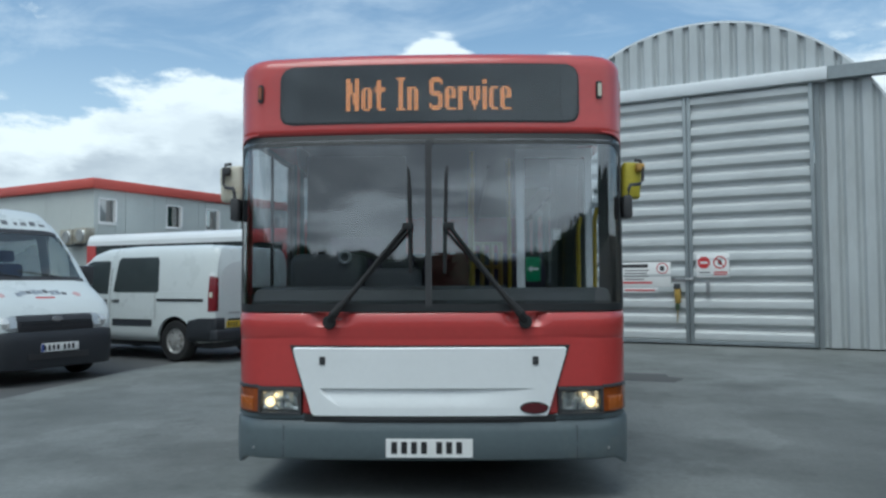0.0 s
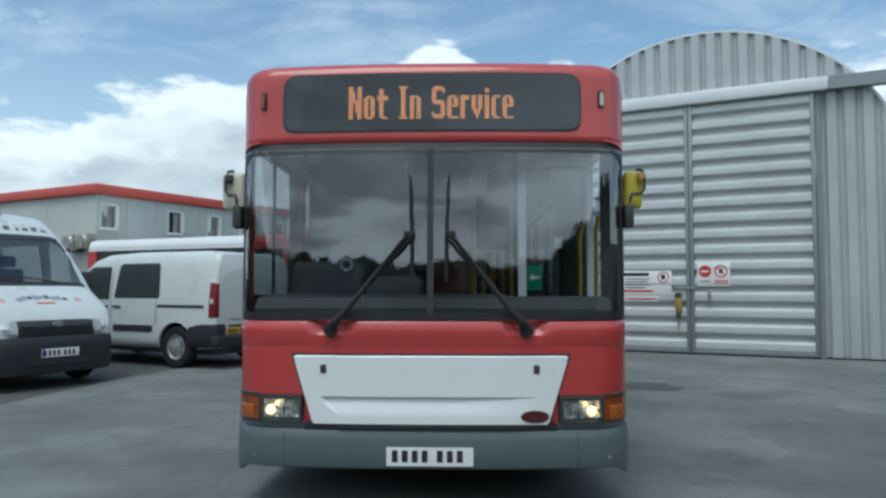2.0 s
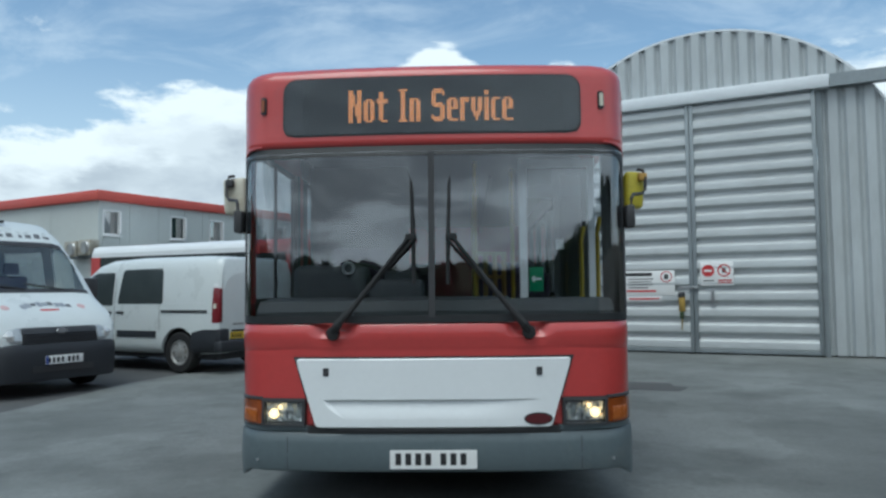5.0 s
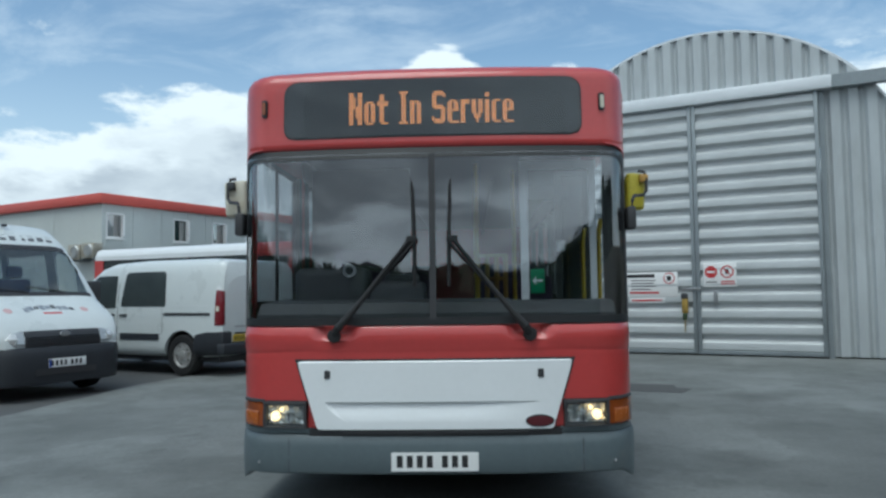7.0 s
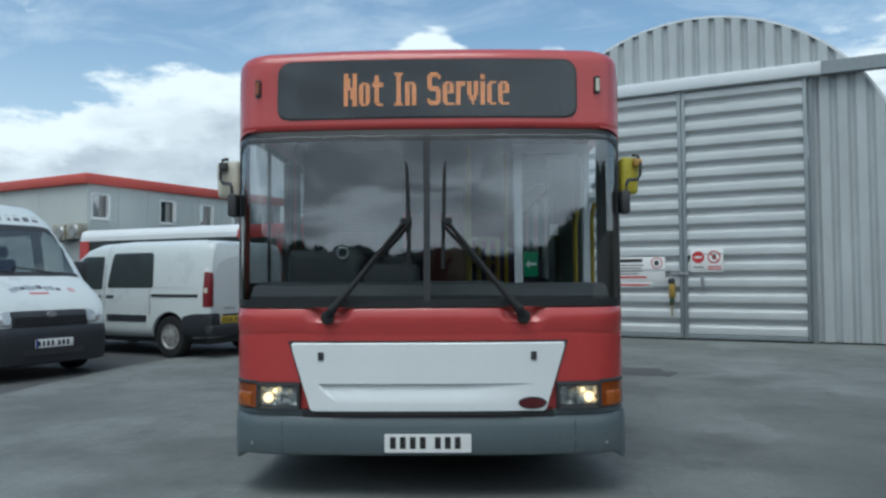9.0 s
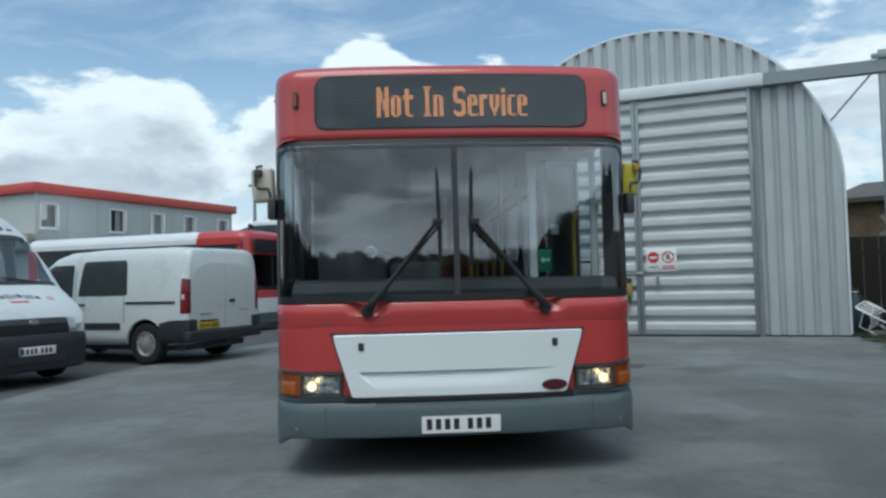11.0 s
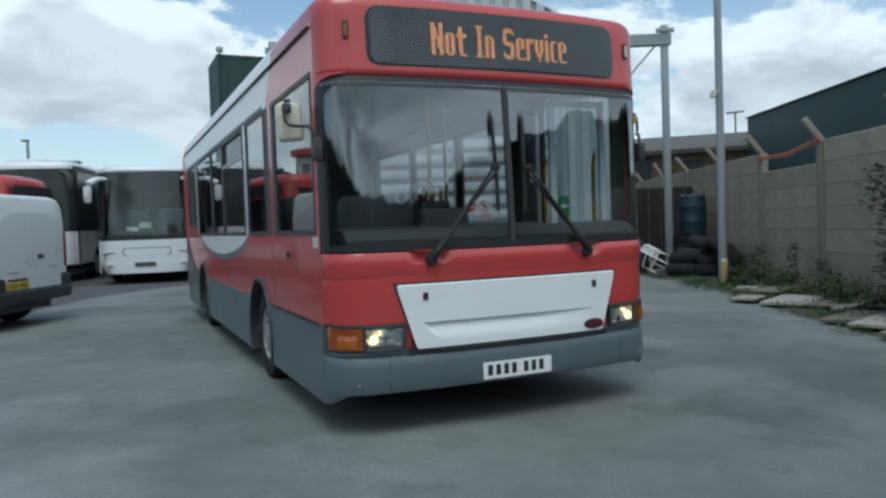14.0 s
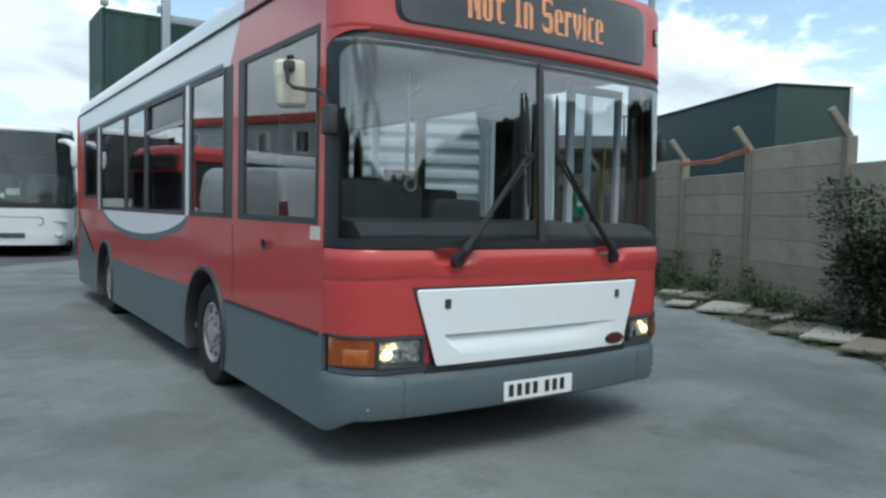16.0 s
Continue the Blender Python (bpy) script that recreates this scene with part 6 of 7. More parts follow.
    def rear_leaf(side):
        """One rear door: a bowed skin, drawn in at the top."""
        rows = []
        for k in range(25):
            q = 0.56 + 1.24 * k / 24
            wide = 0.80 - 0.02 * max(0, q - 0.9) / 0.6 - 0.075 * max(0, (q - 1.5) / 0.3) ** 1.6
            row = []
            for i in range(13):
                p = 0.006 + (wide - 0.006) * i / 12
                row.append((side * p, -0.014 + 0.10 * max(0, q - 1.3) ** 2 + 0.012 * (p / wide) ** 4, q))
            rows.append(row)
        return part("rear_door", thicken(sheet(rows), 0.02), VAN_WHITE, v, smooth=0.6)

    door_l, door_r = rear_leaf(-1), rear_leaf(1)
    part("door_handle", box(0.10, 0.24, -0.035, -0.014, 0.99, 1.05, 0.012), BLACK, door_r)
    bars(door_l, STEEL, [(-0.62, -0.36, 0.80, 0.825)], lambda p, q, d: (p, -0.0145 - d, q))
    bars(door_r, STEEL, [(0.36, 0.62, 0.84, 0.865)], lambda p, q, d: (p, -0.0145 - d, q))
    part("brake_lamp", box(-0.14, 0.14, 0.02, 0.06, 1.84, 1.875, 0.01), RED_LENS, v)
    number_plate(v, pose(-0.42, -0.022, 0.57), PLATE_YELLOW, "yellow rear number plate")
    part("plate_light", box(-0.64, -0.20, -0.035, -0.014, 0.69, 0.72, 0.006), BLACK, v)
    part("windscreen", sh.top_patch(-0.78, 0.78, [(3.10, 0.06), (3.3, 0.05), (3.5, 0.03), (3.7, 0.01), (3.84, 0.0)], 0.004), COACH_DARK, v)
    part("underbody", box(-0.75, 0.75, 0.2, 4.5, 0.22, 0.34), BLACK, v)
    return v


panel_van(pose(-3.41, 8.25, 0, 0, 0, 63.5))


# minibus van, nose towards the yard
def transit_van(m):
    v = thing("minibus_van", "white high-roof minibus van with dark bumper and worn bonnet lettering", "van", m)
    L = 5.2
    sh = Shell([(0.0, 0.92, 0.40, 2.25), (0.15, 0.96, 0.36, 2.38), (1.0, 0.985, 0.34, 2.44), (3.2, 0.985, 0.34, 2.45), (3.55, 0.985, 0.34, 2.40), (3.80, 0.98, 0.34, 2.24), (3.98, 0.98, 0.34, 2.04),
                (4.25, 0.98, 0.34, 1.72), (4.52, 0.97, 0.34, 1.36), (4.70, 0.96, 0.34, 1.24), (4.95, 0.92, 0.35, 1.10), (5.08, 0.87, 0.36, 0.98), (5.16, 0.81, 0.38, 0.88), (5.2, 0.76, 0.42, 0.80)], 1.05, 0.13, 8.0)
    body = part("body", sh.mesh(60), VAN_WHITE, v, "white painted van body")
    carve(body, arch_cut((0.95, 4.40), 0.34, 0.82))
    opening(body, lambda c: 3.98 < c.y < 4.52 and abs(c.x) < 0.78 and c.z > 1.3)
    opening(body, lambda c: 0.6 < c.y < 3.9 and abs(c.x) > 0.75 and 1.45 < c.z < 1.95)
    part("dashboard", box(-0.74, 0.74, 3.95, 4.30, 1.0, 1.36, 0.05), DARK, v)
    for x in (-0.42, 0.42):
        for y in (2.2, 3.1):
            st = part("seat", box(x - 0.24, x + 0.24, y, y + 0.12, 1.05, 1.62, 0.05), SEAT, v)
            part("headrest", box(x - 0.12, x + 0.12, y + 0.01, y + 0.10, 1.64, 1.82, 0.04), SEAT, st)
    part("rear_seat", box(-0.74, 0.74, 1.1, 1.22, 1.05, 1.6, 0.05), SEAT, v)
    van_wheels(v, sh, (0.95, 4.40), 0.34, 0.21, 0.82)
    ws = part("windscreen", sh.top_patch(-0.80, 0.80, [(3.99, 0.08), (4.1, 0.06), (4.2, 0.04), (4.3, 0.02), (4.4, 0.01), (4.51, 0.0)], 0.004), VAN_SCREEN, v, "raked windscreen")
    part("screen_top", sh.top_patch(-0.80, 0.80, [(3.93, 0.08), (3.995, 0.08)], 0.006), BLACK, v)
    part("screen_base", sh.top_patch(-0.82, 0.82, [(4.485, 0.0), (4.53, 0.0)], 0.006), BLACK, v)
    for k, x in enumerate((-0.45, 0.1)):
        part("wiper", tube([(x, 4.50, sh.top(4.50, x) + 0.02), (x + 0.55, 4.44, sh.top(4.44, x + 0.5) + 0.02)], 0.01, n=6), BLACK, v)
    for s in (-1, 1):
        part("side_window", sh.side_patch(s, [(1.22, 3.45, 4.38), (1.5, 3.45, 4.18), (1.86, 3.46, 3.92), (2.03, 3.46, 3.86)], 0.004), VAN_SCREEN, v, "cab door window")
        part("side_pillar", sh.side_patch(s, [(1.3, 3.22, 3.47), (2.05, 3.22, 3.47)], 0.006, 0.02), VAN_WHITE, v)
        part("side_pillar", sh.side_patch(s, [(1.3, 1.92, 2.12), (2.05, 1.92, 2.12)], 0.006, 0.02), VAN_WHITE, v)
        part("side_window", sh.side_patch(s, [(1.25, 2.1, 3.25), (2.03, 2.1, 3.25)], 0.004), SIDE_GLASS, v)
        part("side_window", sh.side_patch(s, [(1.25, 0.4, 1.95), (2.03, 0.4, 1.95)], 0.004), SIDE_GLASS, v)
        part("side_moulding", sh.side_patch(s, [(0.62, 0.4, 0.55), (0.72, 0.4, 0.55)], 0.01, 0.02), VAN_PLASTIC, v)
        mir = part("wing_mirror", box(min(s * 1.02, s * 1.22), max(s * 1.02, s * 1.22), 4.05, 4.17, 1.28, 1.58, 0.03), BLACK, v)
    def nose_sheet(name, x0, x1, zrows, off, material, label="", depth=0.012, n=10):
        rows = [[(x0 + (x1 - x0) * k / n, 5.2 + off + o - 0.5 * (abs(x0 + (x1 - x0) * k / n) / 0.98) ** 9 - 1.0 * max(0.0, z - 0.8) ** 1.15, z) for k in range(n + 1)] for z, o in zrows]
        return part(name, thicken(sheet(rows), depth), material, v, label)

    for s in (-1, 1):
        a, b = sorted((s * 0.53, s * 0.93))
        lamp = nose_sheet("headlamp", a, b, [(0.70, 0.0), (0.74, 0.012), (0.86, 0.012), (0.93, 0.0)], 0.012, PALE_LENS, "large clear headlamp")
        nose_sheet("lamp_bowl", s * 0.70 - 0.07, s * 0.70 + 0.07, [(0.74, 0.0), (0.80, 0.004), (0.88, 0.0)], 0.028, LAMP_BOWL, n=6)
    nose_sheet("grille", -0.52, 0.52, [(0.68, 0.0), (0.72, 0.012), (0.86, 0.012), (0.90, 0.0)], 0.014, BLACK, "black grille")
    for z in (0.735, 0.78, 0.825):
        nose_sheet("grille_bar", -0.49, 0.49, [(z - 0.008, 0.0), (z + 0.008, 0.0)], 0.034, VAN_PLASTIC)
    part("badge", lathe([(0.0, 0.012), (0.055, 0.01), (0.06, 0.0)], pose(0, 5.225, 0.845, -90, 0, 0) @ Matrix.Diagonal((1.3, 0.6, 1, 1)), n=20), STEEL, v, "oval badge")
    nose_sheet("front_bumper", -0.985, 0.985, [(0.19, -0.05), (0.21, 0.03), (0.38, 0.06), (0.56, 0.065), (0.64, 0.05), (0.68, 0.03), (0.69, -0.02)], 0.02, VAN_PLASTIC, "dark grey front bumper", 0.02, 30)
    nose_sheet("air_intake", -0.42, 0.42, [(0.32, 0.0), (0.40, 0.0)], 0.085, BLACK)
    pl = number_plate(v, pose(0.0, 5.294, 0.415, 0, 0, 180), WHITE, "white front number plate")
    part("plate_band", box(-0.257, -0.222, -0.0095, -0.0082, 0.004, 0.108, m=pose(0.0, 5.294, 0.415, 0, 0, 180)), BAND_BLUE, pl)
    # lettering on the bonnet and over the windscreen, not readable
    for k in range(9):
        x = -0.36 + 0.08 * k
        y = 4.79 + 0.06 * (abs(x + 0.04) / 0.36) ** 2
        part("writing_bar", sh.top_patch(x, x + 0.066, [(y - 0.045 - 0.02 * (k % 2), 0.0), (y + 0.02 + 0.015 * (k % 3), 0.0)], 0.002, n=3, depth=0.002), STEEL if k % 3 else MID, v)
    part("writing_bar", sh.top_patch(-0.14, 0.12, [(4.90, 0.0), (4.935, 0.0)], 0.002, n=6, depth=0.002), RED_PRINT, v)
    for x in (-0.56, 0.50):
        part("round_badge", sh.top_patch(x, x + 0.11, [(4.79 + 0.055 * (1 - math.cos(radians(t))), 0.055 * (1 - math.sin(radians(t)))) for t in range(10, 171, 20)], 0.002, n=4, depth=0.002), PINK_PRINT, v, "faded pink round badge")
    for k in range(9):
        a = -0.60 + 0.135 * k
        part("writing_bar", sh.top_patch(a, a + (0.09 if k not in (3, 6) else 0.05), [(3.79 + 0.02 * (k % 3 == 1), 0.0), (3.87, 0.0)], 0.002, n=4, depth=0.002), MID, v)
    part("roof_lamp", box(-0.03, 0.03, 3.60, 3.68, 2.38, 2.42, 0.01), BLACK, v)
    part("underbody", box(-0.8, 0.8, 0.2, 5.0, 0.24, 0.38), BLACK, v)
    return v


transit_van(pose(-9.79, 7.95, 0, 0, 0, -119.4))


# ---- other buses and coaches ----
def coach(name, label, category, m, W, L, H, front, sides, roofs, mirrors, base=0.28, crown=0.16, rake=0.06, wheels=(2.3, 7.9), r=0.46, corner=(0.14, 0.86), end=0.35):
    """A box-bodied bus: front bands (z0, z1, material, proud), side bands (z0, z1, material), roof pieces (y0, y1, material); its front looks along -y."""
    v = thing(name, label, category, m)
    hw = W / 2

    def nose(x, z):
        f = min(1.0, abs(x) / hw)
        return crown * f ** 3 + rake * max(0.0, z - 1.1) + corner[0] * max(0.0, (f - corner[1]) / (1 - corner[1])) ** 2

    def drawn(z):
        """Share of the width at a height: tucked under the bumper and in towards the roof."""
        return 1 - 0.10 * max(0.0, (0.62 - z) / 0.34) ** 2 - 0.034 * max(0.0, z - 1.3)

    xs = [hw * (-1 + 2 * k / 32) for k in range(33)]
    for k, (z0, z1, mtl, off) in enumerate(front):
        rows = [[(x * drawn(z), nose(x, z) - off * (1 - (abs(x) / hw) ** 12), z) for x in xs] for z in steps(z0, z1, 4)]
        part("front_band", thicken(sheet(rows), 0.03), mtl, v, smooth=0.6)
    for s in (-1, 1):
        for z0, z1, mtl in sides:
            if mtl is COACH_DARK:
                ys = [end + 0.1 + (L - end - 0.3) * k / 6 for k in range(7)]
                for a, b in zip(ys, ys[1:]):
                    part("side_window", prism([(a, z0), (b - 0.05, z0), (b - 0.05, z1), (a, z1)], lambda p, q, d: (s * (hw - 0.004 - d), p, q), 0.02), mtl, v, smooth=0)
                part("window_band", prism([(end - 0.12, z0), (L, z0), (L, z1), (end - 0.12, z1)], lambda p, q, d: (s * (hw - 0.026 - d), p, q), 0.02), BLACK, v, smooth=0)
            else:
                R = r + 0.08
                ys = sorted({end - 0.1, L} | ({yc - R * math.cos(radians(t)) for yc in wheels for t in range(0, 181, 12)} if z0 < r + R else set()))
                over = lambda y: max([r + math.sqrt(max(0.0, R * R - (y - yc) ** 2)) for yc in wheels if abs(y - yc) <= R + 1e-6] or [0.0])
                part("side_panel", thicken(sheet([[(s * hw, y, min(max(z0, over(y)), z1)) for y in ys], [(s * hw, y, z1) for y in ys]]), 0.02), mtl, v, smooth=0)
        for yc in wheels:
            wheel(v, s * (hw - 0.2), yc, r, r, 0.28, s)
    zt = front[-1][1]
    for y0, y1, mtl in roofs:
        prof = [(hw, zt), (hw - 0.02, zt + 0.35 * (H - zt)), (hw - 0.08, zt + 0.7 * (H - zt)), (hw - 0.22, zt + 0.93 * (H - zt)), (hw * 0.5, H), (0, H + 0.015)]
        prof = prof + [(-p, q) for p, q in prof[-2::-1]]
        rows = []
        if y0 < 0.5:        # domed front of the roof
            for back_by, up in ((0.0, 0.0), (0.02, 0.35), (0.06, 0.6), (0.14, 0.82), (0.28, 0.95), (0.5, 1.0)):
                rows.append([(p * (1 - (1 - drawn(zt)) * (1 - 0.5 * up)), max(nose(p, zt) - 0.004 + back_by, 0.0), zt - 0.01 + up * (q - zt + 0.01)) for p, q in prof])
        rows += [[(p, y, q) for p, q in prof] for y in steps(max(y0, 0.9), y1, 5)]
        part("roof", thicken(sheet(rows), 0.004), mtl, v, smooth=0.7)
    part("rear_panel", box(-hw, hw, L - 0.02, L + 0.04, base, zt), sides[0][2], v)
    part("underbody", box(-hw + 0.1, hw - 0.1, 0.3, L - 0.2, base - 0.02, base + 0.1), BLACK, v)
    part("inner_ceiling", box(-hw + 0.06, hw - 0.06, 0.45, L - 0.1, zt - 0.10, zt - 0.06), MID, v)
    part("inner_floor", box(-hw + 0.06, hw - 0.06, 0.5, L - 0.1, 0.9, 0.95), DARK, v)
    for s in mirrors:
        out = 0.09 if s < 0 else 0.04
        mtl = COACH_WHITE if mirrors[s] else BLACK
        mm = part("mirror_arm", tube([(s * (hw - 0.30), 0.10, H - 0.38), (s * (hw - 0.16), -0.10, H - 0.38), (s * (hw - 0.05), -0.24, H - 0.44), (s * (hw + 0.6 * out), -0.30, H - 0.51), (s * (hw + 0.9 * out), -0.31, H - 0.60)], [0.05, 0.065, 0.08, 0.092, 0.098], n=12), mtl, v, "curved mirror arm")
        part("mirror", tube([(s * (hw + 0.9 * out), -0.31, H - 0.59), (s * (hw + out), -0.31, H - 0.76), (s * (hw + out), -0.30, H - 0.94), (s * (hw + out), -0.30, H - 1.0)], [0.10, 0.105, 0.095, 0.06], n=12), mtl, mm, "white mirror head" if mirrors[s] else "black mirror head")
    return v, nose


v, nose = coach("coach", "white touring coach with a dark windscreen and white mirror arms", "coach", pose(-1.45, 16.85, 0, 0, 0, -8), 2.48, 11.5, 3.15,
                [(0.28, 0.56, COACH_WHITE, 0.06), (0.56, 0.80, COACH_WHITE, 0.04), (0.80, 1.15, COACH_WHITE, 0.02), (1.15, 1.29, GLOSS_BLACK, 0.02), (1.29, 2.98, COACH_GLASS, 0.0), (2.98, 3.03, COACH_WHITE, 0.01)],
                [(0.28, 1.18, COACH_WHITE), (1.18, 1.33, GLOSS_BLACK), (1.33, 2.93, COACH_DARK), (2.93, 3.03, COACH_WHITE)], [(0.0, 11.5, COACH_WHITE)], {-1: True, 1: True}, crown=0.2, corner=(0.34, 0.78), end=0.62)
for s in (-1, 1):
    part("headlamp", box(min(s * 0.72, s * 1.12), max(s * 0.72, s * 1.12), nose(0.95, 0.9) - 0.06, nose(0.95, 0.9) + 0.06, 0.80, 0.88, 0.02), PALE_LENS, v, "narrow pale headlamp")
    part("fog_lamp", box(min(s * 0.80, s * 1.0), max(s * 0.80, s * 1.0), nose(0.9, 0.5) - 0.075, nose(0.9, 0.5), 0.46, 0.54, 0.02), PALE_LENS, v)
for grow, off, mtl in ((0.02, 0.024, MID), (0.0, 0.030, COACH_WHITE)):
    part("badge_panel", prism(rounded(-0.58 - grow, 0.58 + grow, 0.76 - grow, 0.93 + grow, 0.07), lambda p, q, d: (p, nose(p, q) - off - 0.02 + d, q), 0.03), mtl, v, smooth=0)
number_plate(v, pose(-0.05, -0.075, 0.46), MID, "dark number plate")
part("dashboard", box(-1.0, 1.0, 0.45, 0.95, 1.0, 1.38, 0.04), DARK, v)
part("paper_sheet", box(-0.50, -0.22, 0.20, 0.21, 1.38, 1.50), WHITE, v, "white paper behind the windscreen")
part("paper_sheet", box(-0.20, 0.10, 0.30, 0.31, 1.46, 1.62), CREAM, v)
for k, x in enumerate((-0.5, 0.55)):
    part("wiper", tube([(x * 0.3, -0.02, 1.36), (x * 1.6, 0.06, 1.44)], 0.014), BLACK, v)
for x in (-0.62, 0.62):
    for y in (1.6, 2.6, 3.6):
        part("seat_back", box(x - 0.45, x + 0.45, y, y + 0.1, 1.1, 2.0, 0.05), MID, v)

v, nose = coach("coach", "tall dark-windowed coach with white lower panels", "coach", pose(-4.36, 19.75, 0, 0, 0, -15), 2.3, 12.0, 3.52,
                [(0.50, 0.75, COACH_WHITE, 0.03), (0.75, 1.46, COACH_WHITE, 0.0), (1.46, 1.6, GLOSS_BLACK, 0.01), (1.6, 3.28, COACH_DARK, 0.0), (3.28, 3.36, COACH_WHITE, 0.01)],
                [(0.50, 1.46, COACH_WHITE), (1.46, 1.62, GLOSS_BLACK), (1.62, 3.20, COACH_DARK), (3.20, 3.36, GLOSS_BLACK)], [(0.0, 12.0, COACH_WHITE)], {-1: False, 1: False})
part("side_door", box(1.148, 1.156, 0.45, 1.35, 0.55, 1.42), COACH_WHITE, v)
part("door_gap", box(1.155, 1.162, 0.40, 0.47, 0.52, 3.2), BLACK, v)
part("door_lock", lathe([(0.0, 0.0), (0.04, 0.0), (0.05, -0.01)], pose(1.17, 1.1, 1.2, 0, 90, 0), n=12), BLACK, v)
part("roof_rack", box(-0.2, 1.0, 1.2, 1.6, 3.52, 3.60, 0.03), GALV_FRAME, v)
part("roof_hatch", box(-0.8, 0.3, 0.6, 1.6, 3.50, 3.61, 0.05), COACH_WHITE, v)

v, nose = coach("bus", "white single-deck bus with a red front, parked behind the van", "bus", pose(-4.05, 16.9, 0, 0, 0, 68.0), 2.4, 7.85, 2.86,
                [(0.25, 0.50, BUS_GREY, 0.03), (0.50, 0.92, PANEL_WHITE, 0.01), (0.92, 1.16, BUS_RED, 0.0), (1.16, 2.16, COACH_GLASS, 0.0), (2.16, 2.62, BUS_RED, 0.02)],
                [(0.22, 0.70, BUS_GREY), (0.70, 1.25, BUS_WHITE), (1.25, 2.48, COACH_DARK), (2.48, 2.62, BUS_WHITE)], [(0.0, 1.7, BUS_RED), (1.7, 7.85, BUS_WHITE)], {}, rake=0.04, crown=0.08, wheels=(2.2, 6.2), r=0.42)
for s in (-1, 1):
    part("cant_panel", box(min(s * 1.2, s * 1.228), max(s * 1.2, s * 1.228), 0.25, 1.7, 2.44, 2.63), BUS_RED, v)
    part("corner_post", box(min(s * 1.19, s * 1.226), max(s * 1.19, s * 1.226), 0.22, 0.36, 0.70, 2.40), BUS_RED, v)
    part("rear_corner_post", box(min(s * 1.19, s * 1.228), max(s * 1.19, s * 1.228), 7.5, 7.87, 0.70, 2.48), BUS_RED, v)
    part("tail_lamp", box(min(s * 1.0, s * 1.15), max(s * 1.0, s * 1.15), 7.88, 7.91, 1.9, 2.5, 0.01), RED_LENS, v)
    part("headlamp", box(min(s * 0.76, s * 1.02), max(s * 0.76, s * 1.02), nose(0.9, 0.6) - 0.03, nose(0.9, 0.6) + 0.06, 0.54, 0.69, 0.02), PALE_LENS, v)
    part("red_wing", box(min(s * 0.82, s * 1.1), max(s * 0.82, s * 1.1), nose(0.95, 0.8) - 0.02, nose(0.95, 0.8) + 0.05, 0.70, 0.93, 0.01), BUS_RED, v)
sg = part("destination_sign", prism(rounded(-0.92, 0.92, 2.23, 2.58, 0.07), lambda p, q, d: (p, 0.045 * (q - 2.4) + 0.03 - d, q), 0.075), GLOSS_BLACK, v, "dark destination sign", smooth=0.4)
part("dashboard", box(-1.1, 1.1, 0.25, 0.7, 0.95, 1.22, 0.04), DARK, v)
part("screen_divider", box(-0.02, 0.02, -0.015, 0.02, 1.16, 2.16), BLACK, v)


# ---- right of the hangar, along the fence ----
pole = thing("lamp_column", "tall grey galvanised steel column by the fence", "column", pose(8.22, 6.36, 0))
part("shaft", tube([(0, 0, 0), (0, 0, 1.2), (0, 0, 9.2)], [0.085, 0.075, 0.06], n=14), GALV_FRAME, pole)
part("bracket", box(-0.17, -0.05, -0.04, 0.04, 3.55, 3.62, 0.01), STEEL, pole)
part("camera_box", box(-0.20, -0.12, -0.05, 0.05, 3.48, 3.58, 0.015), CREAM, pole)
part("base_cover", box(-0.11, 0.11, -0.11, 0.11, 0, 0.03), GALV_FRAME, pole)

post = thing("marker_post", "stumpy faded yellow plastic post by the column", "post", pose(7.72, 5.85, 0.02, 0, 6, 20))
part("stump", box(-0.06, 0.06, -0.05, 0.05, 0, 0.42, 0.02), STRAW, post)
part("cap", box(-0.045, 0.045, -0.04, 0.04, 0.41, 0.47, 0.015), CREAM, post)


def torus(R, r, m, n=24, k=10):
    bm = bmesh.new()
    rings = [[bm.verts.new(m @ Vector(((R + r * math.cos(2 * math.pi * j / k)) * math.cos(2 * math.pi * i / n), (R + r * math.cos(2 * math.pi * j / k)) * math.sin(2 * math.pi * i / n), 1.15 * r * math.sin(2 * math.pi * j / k)))) for j in range(k)] for i in range(n)]
    for i in range(n):
        for j in range(k):
            bm.faces.new((rings[i][j], rings[(i + 1) % n][j], rings[(i + 1) % n][(j + 1) % k], rings[i][(j + 1) % k]))
    bmesh.ops.recalc_face_normals(bm, faces=bm.faces)
    return bm


rnd = random.Random(4)
for k, (x, y, z, rx, ry) in enumerate(((8.55, 7.2, 0.12, 4, 3), (8.6, 7.25, 0.36, 6, -5), (8.35, 7.85, 0.12, 0, 6), (8.4, 7.8, 0.38, -9, 4), (9.0, 7.75, 0.12, 3, 0), (8.95, 7.7, 0.37, 8, 8), (8.7, 7.55, 0.62, 14, -12), (8.25, 6.9, 0.40, 72, 10), (9.05, 8.35, 0.12, 0, 0), (9.0, 8.3, 0.38, 5, 9))):
    t = tagged(finish("tyre", torus(0.36, 0.125, Matrix()), TYRE), "worn black tyre dumped in a heap by the fence", "tyre", "heap of tyres")
    t.matrix_world = pose(x + 0.5, y + 0.1, z + 0.02, rx, ry, rnd.uniform(0, 90))

